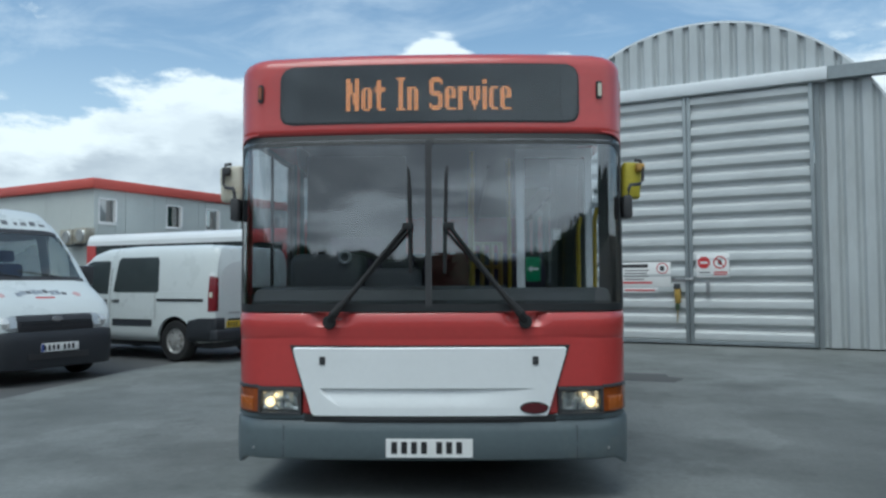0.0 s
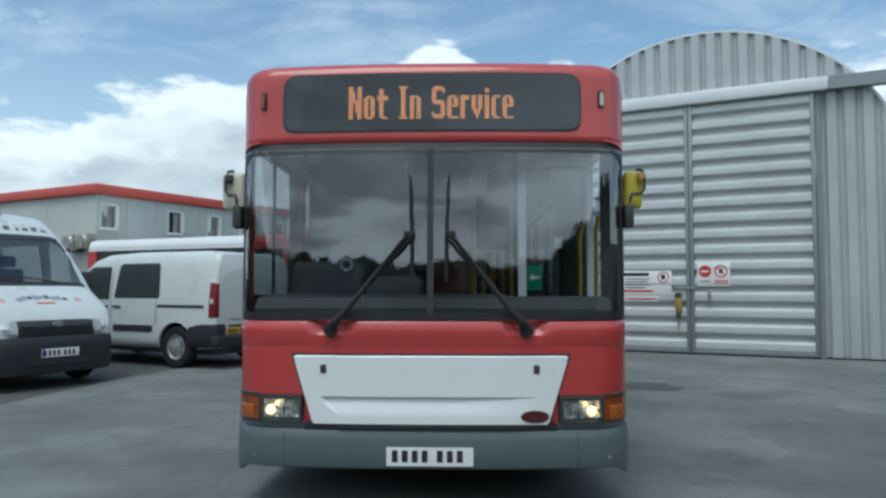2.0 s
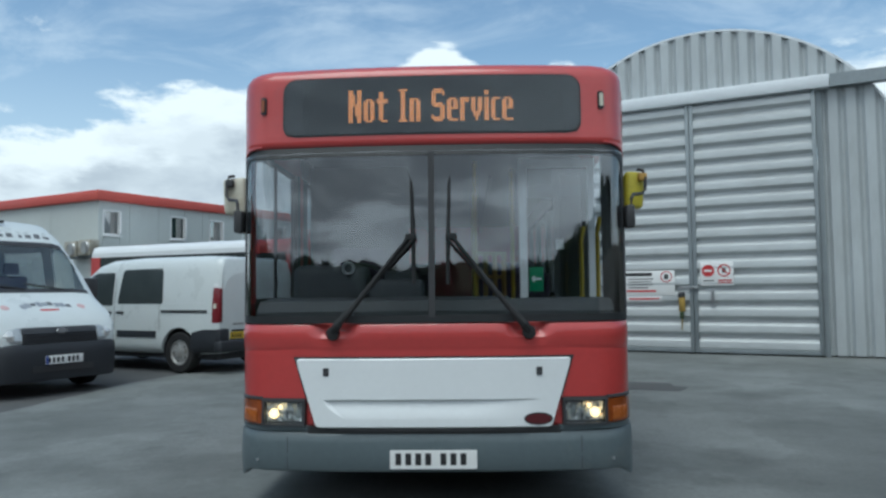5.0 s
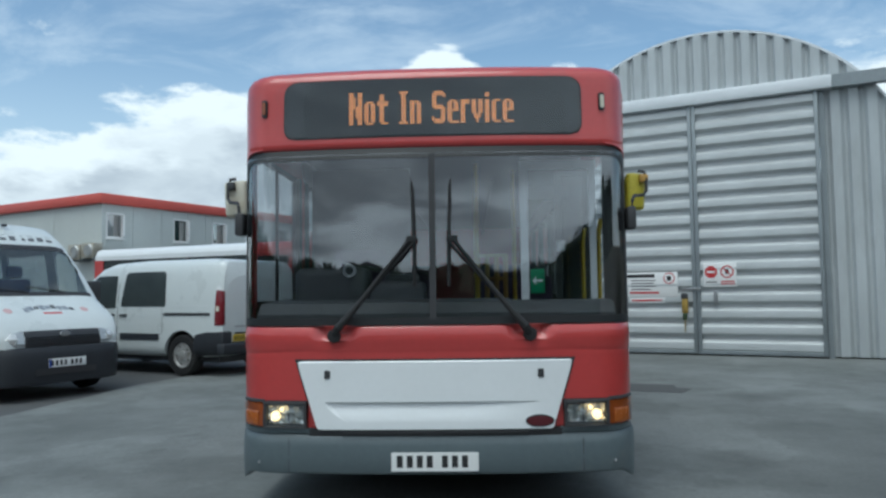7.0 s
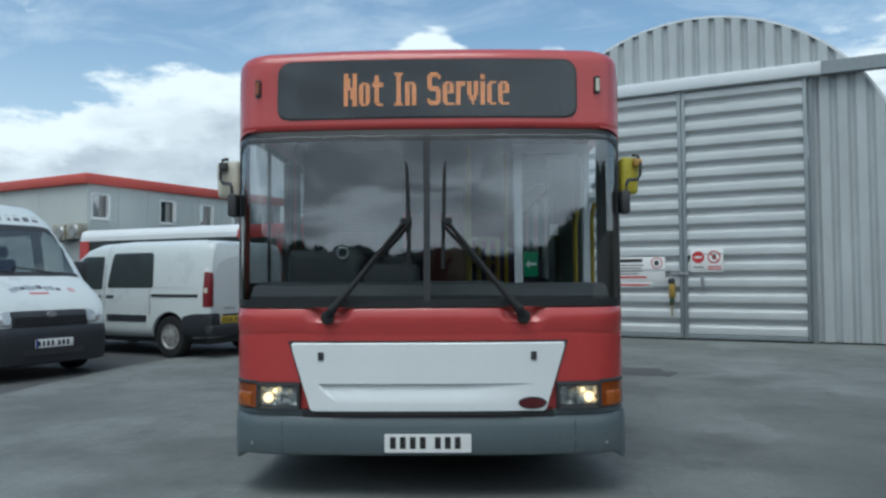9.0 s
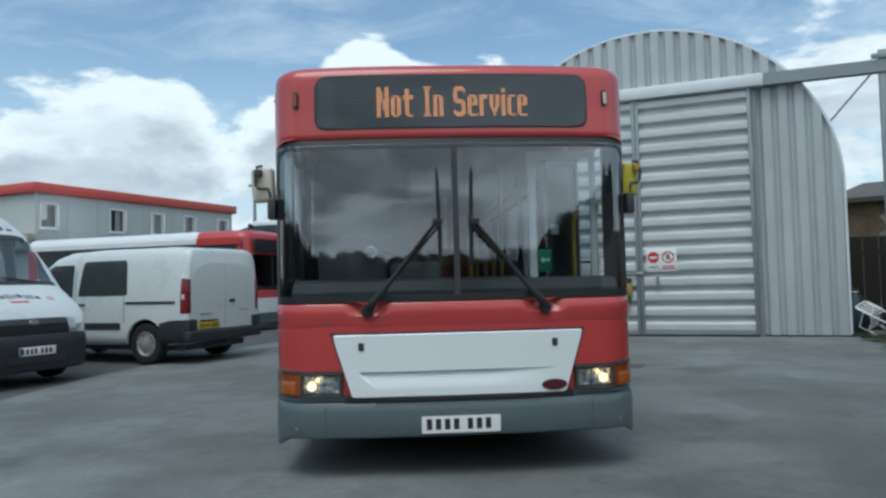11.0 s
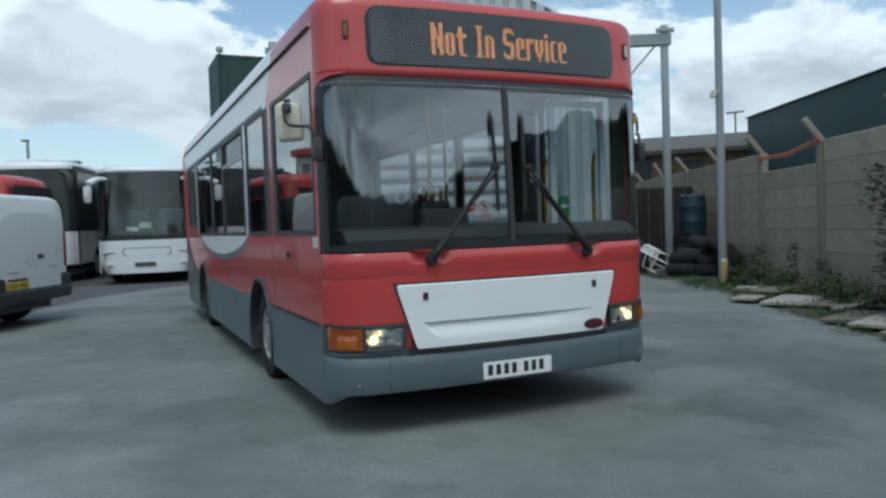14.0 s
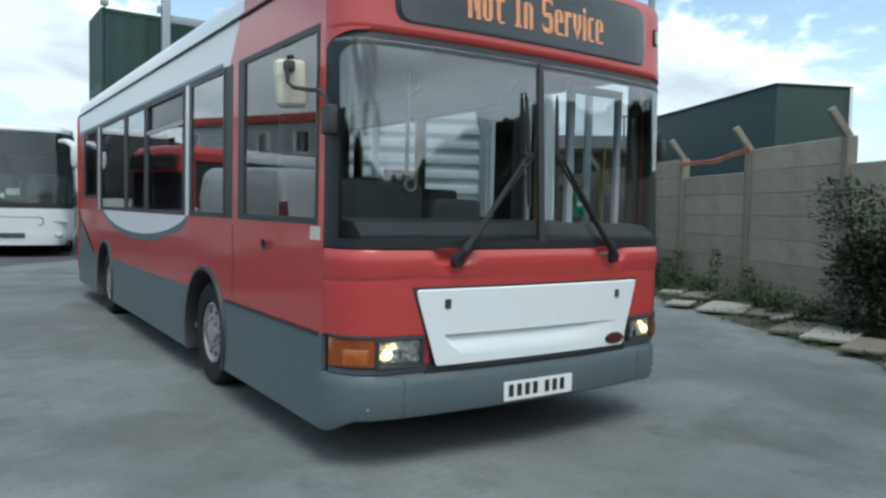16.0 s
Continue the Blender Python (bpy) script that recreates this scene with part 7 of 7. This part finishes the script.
chair = thing("garden_chair", "broken white plastic garden chair lying against the hangar corner", "chair", pose(8.62, 8.75, 0.32, 62, 18, 205) @ Matrix.Scale(0.8, 4))
for k in range(4):
    part("seat_slat", box(-0.22, 0.22, -0.21 + 0.115 * k, -0.155 + 0.115 * k, -0.012, 0.012, 0.005), WHITE, chair)
    part("back_slat", box(-0.20 + 0.115 * k, -0.155 + 0.115 * k, 0.21, 0.23, 0.02, 0.40, 0.005), WHITE, chair)
part("back_rail", tube([(-0.23, 0.22, 0.0), (-0.23, 0.23, 0.38), (-0.18, 0.235, 0.43), (0.18, 0.235, 0.43), (0.23, 0.23, 0.38), (0.23, 0.22, 0.0)], 0.018), WHITE, chair)
for x in (-0.2, 0.2):
    for y in (-0.2, 0.2):
        part("leg", tube([(x, y, 0), (x * 1.15, y * 1.15, -0.42)], [0.022, 0.016]), WHITE, chair)
    part("arm", tube([(x * 1.1, -0.2, 0.0), (x * 1.15, -0.2, 0.2), (x * 1.1, 0.22, 0.22)], 0.018), WHITE, chair)

barrel = thing("plastic_barrel", "dark blue plastic barrel standing on a crate by the fence", "barrel", pose(9.75, 8.75, 0.85))
part("drum", lathe([(0.0, 0.0), (0.26, 0.0), (0.29, 0.04), (0.29, 0.28), (0.30, 0.31), (0.29, 0.34), (0.29, 0.62), (0.30, 0.65), (0.29, 0.68), (0.28, 0.88), (0.24, 0.92), (0, 0.92)], Matrix(), n=28), BLUE, barrel)
part("bung", lathe([(0.0, 0.95), (0.04, 0.95), (0.045, 0.92)], pose(0.1, 0.05, 0), n=12), DARK, barrel)
crate = thing("wooden_crate", "dark stained timber crate under a barrel", "crate", pose(9.75, 8.75, 0))
OLD_WOOD = mat("old_timber", (0.020, 0.018, 0.015), 0.85, var=0.3, scale=3, fine=30, bump=0.3, stretch=(1, 1, 5))
for k in range(6):
    for s in (-1, 1):
        part("board", box(-0.42, 0.42, s * 0.40 - 0.012, s * 0.40 + 0.012, 0.02 + 0.14 * k, 0.14 + 0.14 * k), OLD_WOOD, crate)
        part("board", box(s * 0.40 - 0.012, s * 0.40 + 0.012, -0.385, 0.385, 0.02 + 0.14 * k, 0.14 + 0.14 * k), OLD_WOOD, crate)
part("top_board", box(-0.42, 0.42, -0.42, 0.42, 0.83, 0.85), OLD_WOOD, crate)
bag = thing("plastic_sack", "dark blue plastic sack slumped by the hangar corner", "sack", pose(8.62, 9.35, 0.0))
part("bulge", lathe([(0.0, 0.0), (0.22, 0.02), (0.27, 0.18), (0.25, 0.45), (0.16, 0.72), (0.05, 0.86), (0.07, 0.92), (0.0, 0.93)], Matrix(), n=18), BLUE, bag)
part("tie", lathe([(0.055, 0.84), (0.065, 0.855), (0.055, 0.87)], Matrix(), n=12), WHITE, bag)

# dark hoarding between the hangar and the fence
hoard = thing("hoarding", "dark weathered timber hoarding closing the gap behind the hangar", "fence", pose(9.3, 10.6, 0, 0, 0, -26))
for k in range(9):
    part("plank", box(-0.9 + 0.30 * k, -0.615 + 0.30 * k, -0.012, 0.012, 0.0, 2.0 + 0.08 * noise.noise((k, 0, 0))), OLD_WOOD, hoard)
for z in (0.4, 1.6):
    part("batten", box(-0.9, 1.79, 0.012, 0.05, z, z + 0.09), OLD_WOOD, hoard)

# paving slabs dropped along the edge of the yard
for k, (x, y, w, d, a, pale) in enumerate(((7.2, 4.85, 0.45, 0.35, 30, 1), (6.05, 3.75, 0.5, 0.35, 25, 1), (7.2, 4.25, 1.0, 0.45, 24, 0), (6.35, 3.2, 1.15, 0.6, 25, 1), (6.35, 2.47, 0.85, 0.5, 17, 0), (6.03, 2.12, 0.6, 0.15, 10, 1),
                                           (5.46, 1.6, 1.0, 0.45, 17, 0), (5.35, 1.13, 1.1, 0.5, 18, 1), (4.85, 0.52, 0.85, 0.38, 15, 0), (4.5, -0.05, 0.8, 0.42, 20, 1), (4.05, -0.9, 0.8, 0.5, 24, 0))):
    s = tagged(finish("paving_slab", box(-w / 2, w / 2, -d / 2, d / 2, 0, 0.04, 0.008, seg=1), SLAB if pale else SLAB_TAN), "pale worn concrete paving slab lying on the earth strip" if pale else "stained brownish paving slab lying on the earth strip", "slab", "slabs along the fence")
    s.matrix_world = pose(x, y, 0.032 + 0.012 * (k % 3), 2.5 * noise.noise((k, 2, 0)), 3 * noise.noise((k, 7, 0)), a)


# ---- weeds and bush ----
def leaves(name, clumps, material, label, category, seed, kind=""):
    """Clumps (x, y, z, radius, height, count, leaf length) of small bent leaves on thin stalks."""
    rnd = random.Random(seed)
    verts, faces = [], []
    for cx, cy, cz, rad, high, count, size in clumps:
        for _ in range(count):
            a, f = rnd.uniform(0, 2 * math.pi), rnd.random() ** 0.6
            h = high * rnd.random() ** 0.9
            spread = rad * f * (0.5 + 0.5 * math.sin(math.pi * min(1, 0.15 + 0.8 * h / high)))
            p = Vector((cx + spread * math.cos(a), cy + spread * math.sin(a), cz + h))
            d = Vector((math.cos(a) + rnd.uniform(-.8, .8), math.sin(a) + rnd.uniform(-.8, .8), rnd.uniform(-.3, .9))).normalized()
            side_ = d.cross(Vector((rnd.uniform(-.4, .4), rnd.uniform(-.4, .4), 1))).normalized()
            l = size * rnd.uniform(0.6, 1.3)
            n0 = len(verts)
            verts += [p, p + d * l * 0.45 + side_ * l * 0.24, p + d * l - Vector((0, 0, l * 0.15)), p + d * l * 0.45 - side_ * l * 0.24]
            faces.append((n0, n0 + 1, n0 + 2, n0 + 3))
    me = bpy.data.meshes.new(name)
    me.from_pydata([tuple(v) for v in verts], [], faces)
    me.materials.append(material)
    return me


def fence_point(u, out):
    return FP + FD * u + FN * out


clumps = []
rnd = random.Random(11)
for k in range(130):
    u = rnd.uniform(-8, 5.2)
    p = fence_point(u, rnd.uniform(0.06, 1.0) ** 1.4)
    clumps.append((p.x, p.y, 0.02, rnd.uniform(0.09, 0.20), rnd.uniform(0.10, 0.38), 110, 0.06))
for u, o, h in ((1.9, 0.25, 0.9), (0.45, 0.3, 0.75), (-0.5, 0.25, 0.62), (2.25, 0.3, 0.55), (3.4, 0.35, 0.42), (4.4, 0.4, 0.4)):
    p = fence_point(u, o)
    clumps.append((p.x, p.y, 0.0, 0.06 + 0.09 * rnd.random(), h * rnd.uniform(0.75, 1.05), 250, 0.07))
ob = new("weeds", leaves("weeds", clumps, LEAF, "", "", 5))
tagged(ob, "ragged green weeds growing along the foot of the fence", "weeds", kind="stuff")
clumps = []
for k in range(90):
    u = rnd.uniform(-7, 4.6)
    p = fence_point(u, rnd.uniform(0.75, 1.75))
    clumps.append((p.x, p.y, 0.02, 0.20, 0.06, 90, 0.045))
ob = new("grass", leaves("grass", clumps, LEAF, "", "", 8))
tagged(ob, "low tufts of grass between the slabs", "grass", kind="stuff")
bush = thing("bush", "dark leafy bush growing against the concrete fence", "bush")
base = fence_point(-3.65, 0.5)
stems = bmesh.new()
tips = []
for k in range(9):
    a = 2 * math.pi * k / 9
    tip = base + Vector((0.5 * math.cos(a), 0.5 * math.sin(a), 1.05 + 0.75 * rnd.random()))
    midp = base.lerp(tip, 0.5) + Vector((0.1 * math.cos(a * 3), 0.1 * math.sin(a * 3), 0.1))
    tube([base, midp, tip], [0.022, 0.014, 0.006], stems, n=6)
    tips += [midp, tip]
part("stem", stems, OLD_WOOD, bush)
clumps = [(t.x, t.y, t.z - 0.35, 0.30, 0.55, 260, 0.085) for t in tips] + [(base.x, base.y, 0.03, 0.62, 1.15, 2600, 0.09)]
cr_ob = new("foliage", leaves("foliage", clumps, LEAF_DARK, "", "", 21))
cr_ob.parent = bush


# ---- further off ----
def iso_box(parent, x0, x1, y0, y1, z0, z1, material):
    """A shipping container with ribbed sides and a frame."""
    def ribbed(a, b, place):
        n = int((b - a) / 0.14)
        pts = []
        for k in range(n + 1):
            u = a + (b - a) * k / n
            pts.append((u, 0.0 if k % 4 in (0, 1) else 0.035))
        return thicken(sheet([[place(u, v, z) for u, v in pts] for z in (z0 + 0.1, z1 - 0.1)]), 0.004)
    c = part("container", ribbed(x0 + 0.1, x1 - 0.1, lambda u, v, z: (u, y0 + v, z)), material, parent, "ribbed steel container", smooth=0)
    part("ribbed_side", ribbed(y0 + 0.1, y1 - 0.1, lambda u, v, z: (x0 + v, u, z)), material, c, smooth=0)
    part("ribbed_side", ribbed(y0 + 0.1, y1 - 0.1, lambda u, v, z: (x1 - v, u, z)), material, c, smooth=0)
    part("ribbed_back", ribbed(x0 + 0.1, x1 - 0.1, lambda u, v, z: (u, y1 - v, z)), material, c, smooth=0)
    fr = bmesh.new()
    for x in (x0, x1 - 0.12):
        for y in (y0, y1 - 0.12):
            box(x, x + 0.12, y, y + 0.12, z0, z1, bm=fr)
    for z in (z0, z1 - 0.12):
        box(x0 + 0.12, x1 - 0.12, y0, y0 + 0.1, z, z + 0.12, bm=fr)
        box(x0 + 0.12, x1 - 0.12, y1 - 0.1, y1, z, z + 0.12, bm=fr)
        box(x0, x0 + 0.1, y0 + 0.12, y1 - 0.12, z, z + 0.12, bm=fr)
        box(x1 - 0.1, x1, y0 + 0.12, y1 - 0.12, z, z + 0.12, bm=fr)
    part("frame", fr, material, c, smooth=0)
    part("lid", box(x0 + 0.05, x1 - 0.05, y0 + 0.05, y1 - 0.05, z1 - 0.06, z1 - 0.02), material, c)
    return c


for k in range(3):
    st = thing("shipping_container", "dark green steel shipping container in a tall stack", "container", pose(1.52, 23.75, 2.59 * k), "stacked containers")
    iso_box(st, 0, 6.06, 0, 2.44, 0, 2.59, CONTAINER_GREEN)
lampb = thing("flood_lamp", "small flood lamp on the corner of a container stack", "lamp", pose(1.52, 23.72, 7.77))
part("head", box(-0.02, 0.22, -0.12, 0.06, 0.06, 0.24, 0.02), GALV_FRAME, lampb)
part("bracket", box(0.06, 0.14, -0.02, 0.04, 0.0, 0.08), GALV_FRAME, lampb)
frame_ = thing("steel_frame", "pale grey steel post and beam in front of stacked containers", "gantry", pose(3.45, 23.2, 0))
part("post", box(-0.13, 0.13, -0.13, 0.13, 0, 8.2, 0.01), GALV_FRAME, frame_)
part("beam", box(0.13, 3.2, -0.09, 0.09, 7.45, 7.72, 0.01), GALV_FRAME, frame_)
part("cap", box(-0.28, -0.13, -0.05, 0.05, 7.75, 7.98, 0.01), GALV_FRAME, frame_)

shed = thing("storage_shed", "tall dark green sheeted storage building beyond the fence", "building", Matrix.Translation((23.73, 13.45, 0)) @ Matrix.Rotation(math.atan2(11.6, 5.5), 4, "Z"))
part("wall", box(0, 13.2, -3.15, 0, 0, 6.42, 0.03), TARP, shed)
part("post", box(-0.06, 0.0, -3.2, -3.08, 0, 6.45), RAIL_WHITE, shed)
part("roof_edge", box(-0.05, 13.25, -3.2, 0.08, 6.42, 6.5, 0.02), TARP, shed)

HOUSE = Matrix.Translation((23.9, 30.9, 0)) @ Matrix.Rotation(radians(-41), 4, "Z")
house = thing("house", "long brown stone building with a grey roof beyond the fence", "building", HOUSE)
ops = [(1.4, 2.7, 2.3, 4.6), (4.4, 5.6, 2.6, 4.4), (7.3, 8.5, 2.9, 4.0), (10.6, 11.8, 2.6, 4.3), (14.0, 15.2, 2.6, 4.3)]
cuts = [-1.6] + [v for o in ops for v in o[:2]] + [18]
for a, b in zip(cuts, cuts[1:]):
    hole = next((o for o in ops if abs(o[0] - a) < 1e-6), None)
    for lo, hi in ([(0, hole[2]), (hole[3], 5.2)] if hole else [(0, 5.2)]):
        part("wall", box(a, b, 0, 0.4, lo, hi), STONE, house)
for a, b, c, d in ops:
    w = part("window", box(a, b, 0.28, 0.30, c, d), COACH_DARK if a < 7 or a > 9 else PALE_LENS, house)
    part("window_bar", box((a + b) / 2 - 0.05, (a + b) / 2 + 0.05, 0.22, 0.28, c, d), DARK, w)
part("wall", box(-1.6, -1.2, 0.4, 7, 0, 5.2), STONE, house)
part("wall", box(-1.6, 18, 7, 7.4, 0, 5.2), STONE, house)
rf = bmesh.new()
sheet([[(x, -0.7, 5.0) for x in (-2.4, 18.5)], [(x, 2.6, 6.05) for x in (-1.0, 18.5)], [(x, 7.6, 5.2) for x in (-2.2, 18.5)]], rf)
part("roof", thicken(rf, 0.25), SLATE, house)
part("aerial", tube([(7.5, 3, 6.0), (7.5, 3, 7.3)], 0.05), DARK, house)
part("aerial_arm", tube([(7.0, 3, 7.25), (8.0, 3, 7.3)], 0.05), DARK, house)

for x, y, h in ((-7.25, 31.0, 6.1), (-5.9, 39.0, 6.3)):
    mast = thing("lamp_column", "slim grey lighting column at the far end of the yard", "column", pose(x, y, 0), "far lamp columns")
    part("shaft", tube([(0, 0, 0), (0, 0, h)], [0.11, 0.07], n=10), GALV_FRAME, mast)
    part("lamp_head", box(-0.28, 0.1, -0.1, 0.1, h - 0.06, h + 0.06, 0.03), GALV_FRAME, mast)

# low hedge and trees across the road, behind the camera and round the far side
rnd = random.Random(33)


def taller(a):
    """How much the trees rise above the hedge at a bearing: they stand highest in the south-east."""
    return 2.4 * max(0.0, min(1.0, (a - 100) / 12, (162 - a) / 14))


clumps = []
for k in range(230):
    a = rnd.uniform(100, 296)
    d = rnd.uniform(25, 33)
    clumps.append((d * math.sin(radians(a)), d * math.cos(radians(a)), 0.0, rnd.uniform(1.2, 2.2), rnd.uniform(2.6, 4.6) + 0.8 * taller(a), 420, 0.32))
for k in range(230):
    a = rnd.uniform(104, 292)
    clumps.append((28.2 * math.sin(radians(a)), 28.2 * math.cos(radians(a)), rnd.uniform(3.4, 4.3) + taller(a), rnd.uniform(0.8, 1.7), rnd.uniform(0.8, 1.6), 520, 0.34))
bm = bmesh.new()
rows = [[], [], [], []]
for k in range(201):
    a = radians(98 + k)
    h = min(1.0, k / 8, (200 - k) / 14) ** 0.5 * 5.6 + taller(98 + k) + 1.5 * noise.noise((k * 0.09, 0, 0)) + 0.5 * noise.noise((k * 0.33, 4, 0)) + 0.2 * noise.noise((k * 0.9, 8, 0))
    for row, (d, f) in zip(rows, ((26.5, 0.0), (27.2, 0.75), (28.5, 1.0), (31, 0.0))):
        dd = d + 0.6 * noise.noise((k * 0.4, d, 2))
        row.append((dd * math.sin(a), dd * math.cos(a), max(0.0, h * f) - 0.02))
tagged(finish("hedge", sheet(rows, bm), LEAF_DARK), "thick dark hedge across the road", "hedge", kind="stuff")
ob = new("hedge", leaves("hedge", clumps, LEAF_DARK, "", "", 3))
tagged(ob, "dark ragged hedge and small trees across the road", "hedge", kind="stuff")
clumps = []
for k in range(220):
    a = rnd.uniform(-75, 75)
    d = rnd.uniform(70, 110)
    clumps.append((d * math.sin(radians(a)), d * math.cos(radians(a)), 0.0, rnd.uniform(2.5, 5), rnd.uniform(1.5, 3.2), 40, 1.8))
ob = new("far_hedge", leaves("far_hedge", clumps, LEAF_DARK, "", "", 6))
tagged(ob, "distant low dark hedge line", "hedge", kind="stuff")
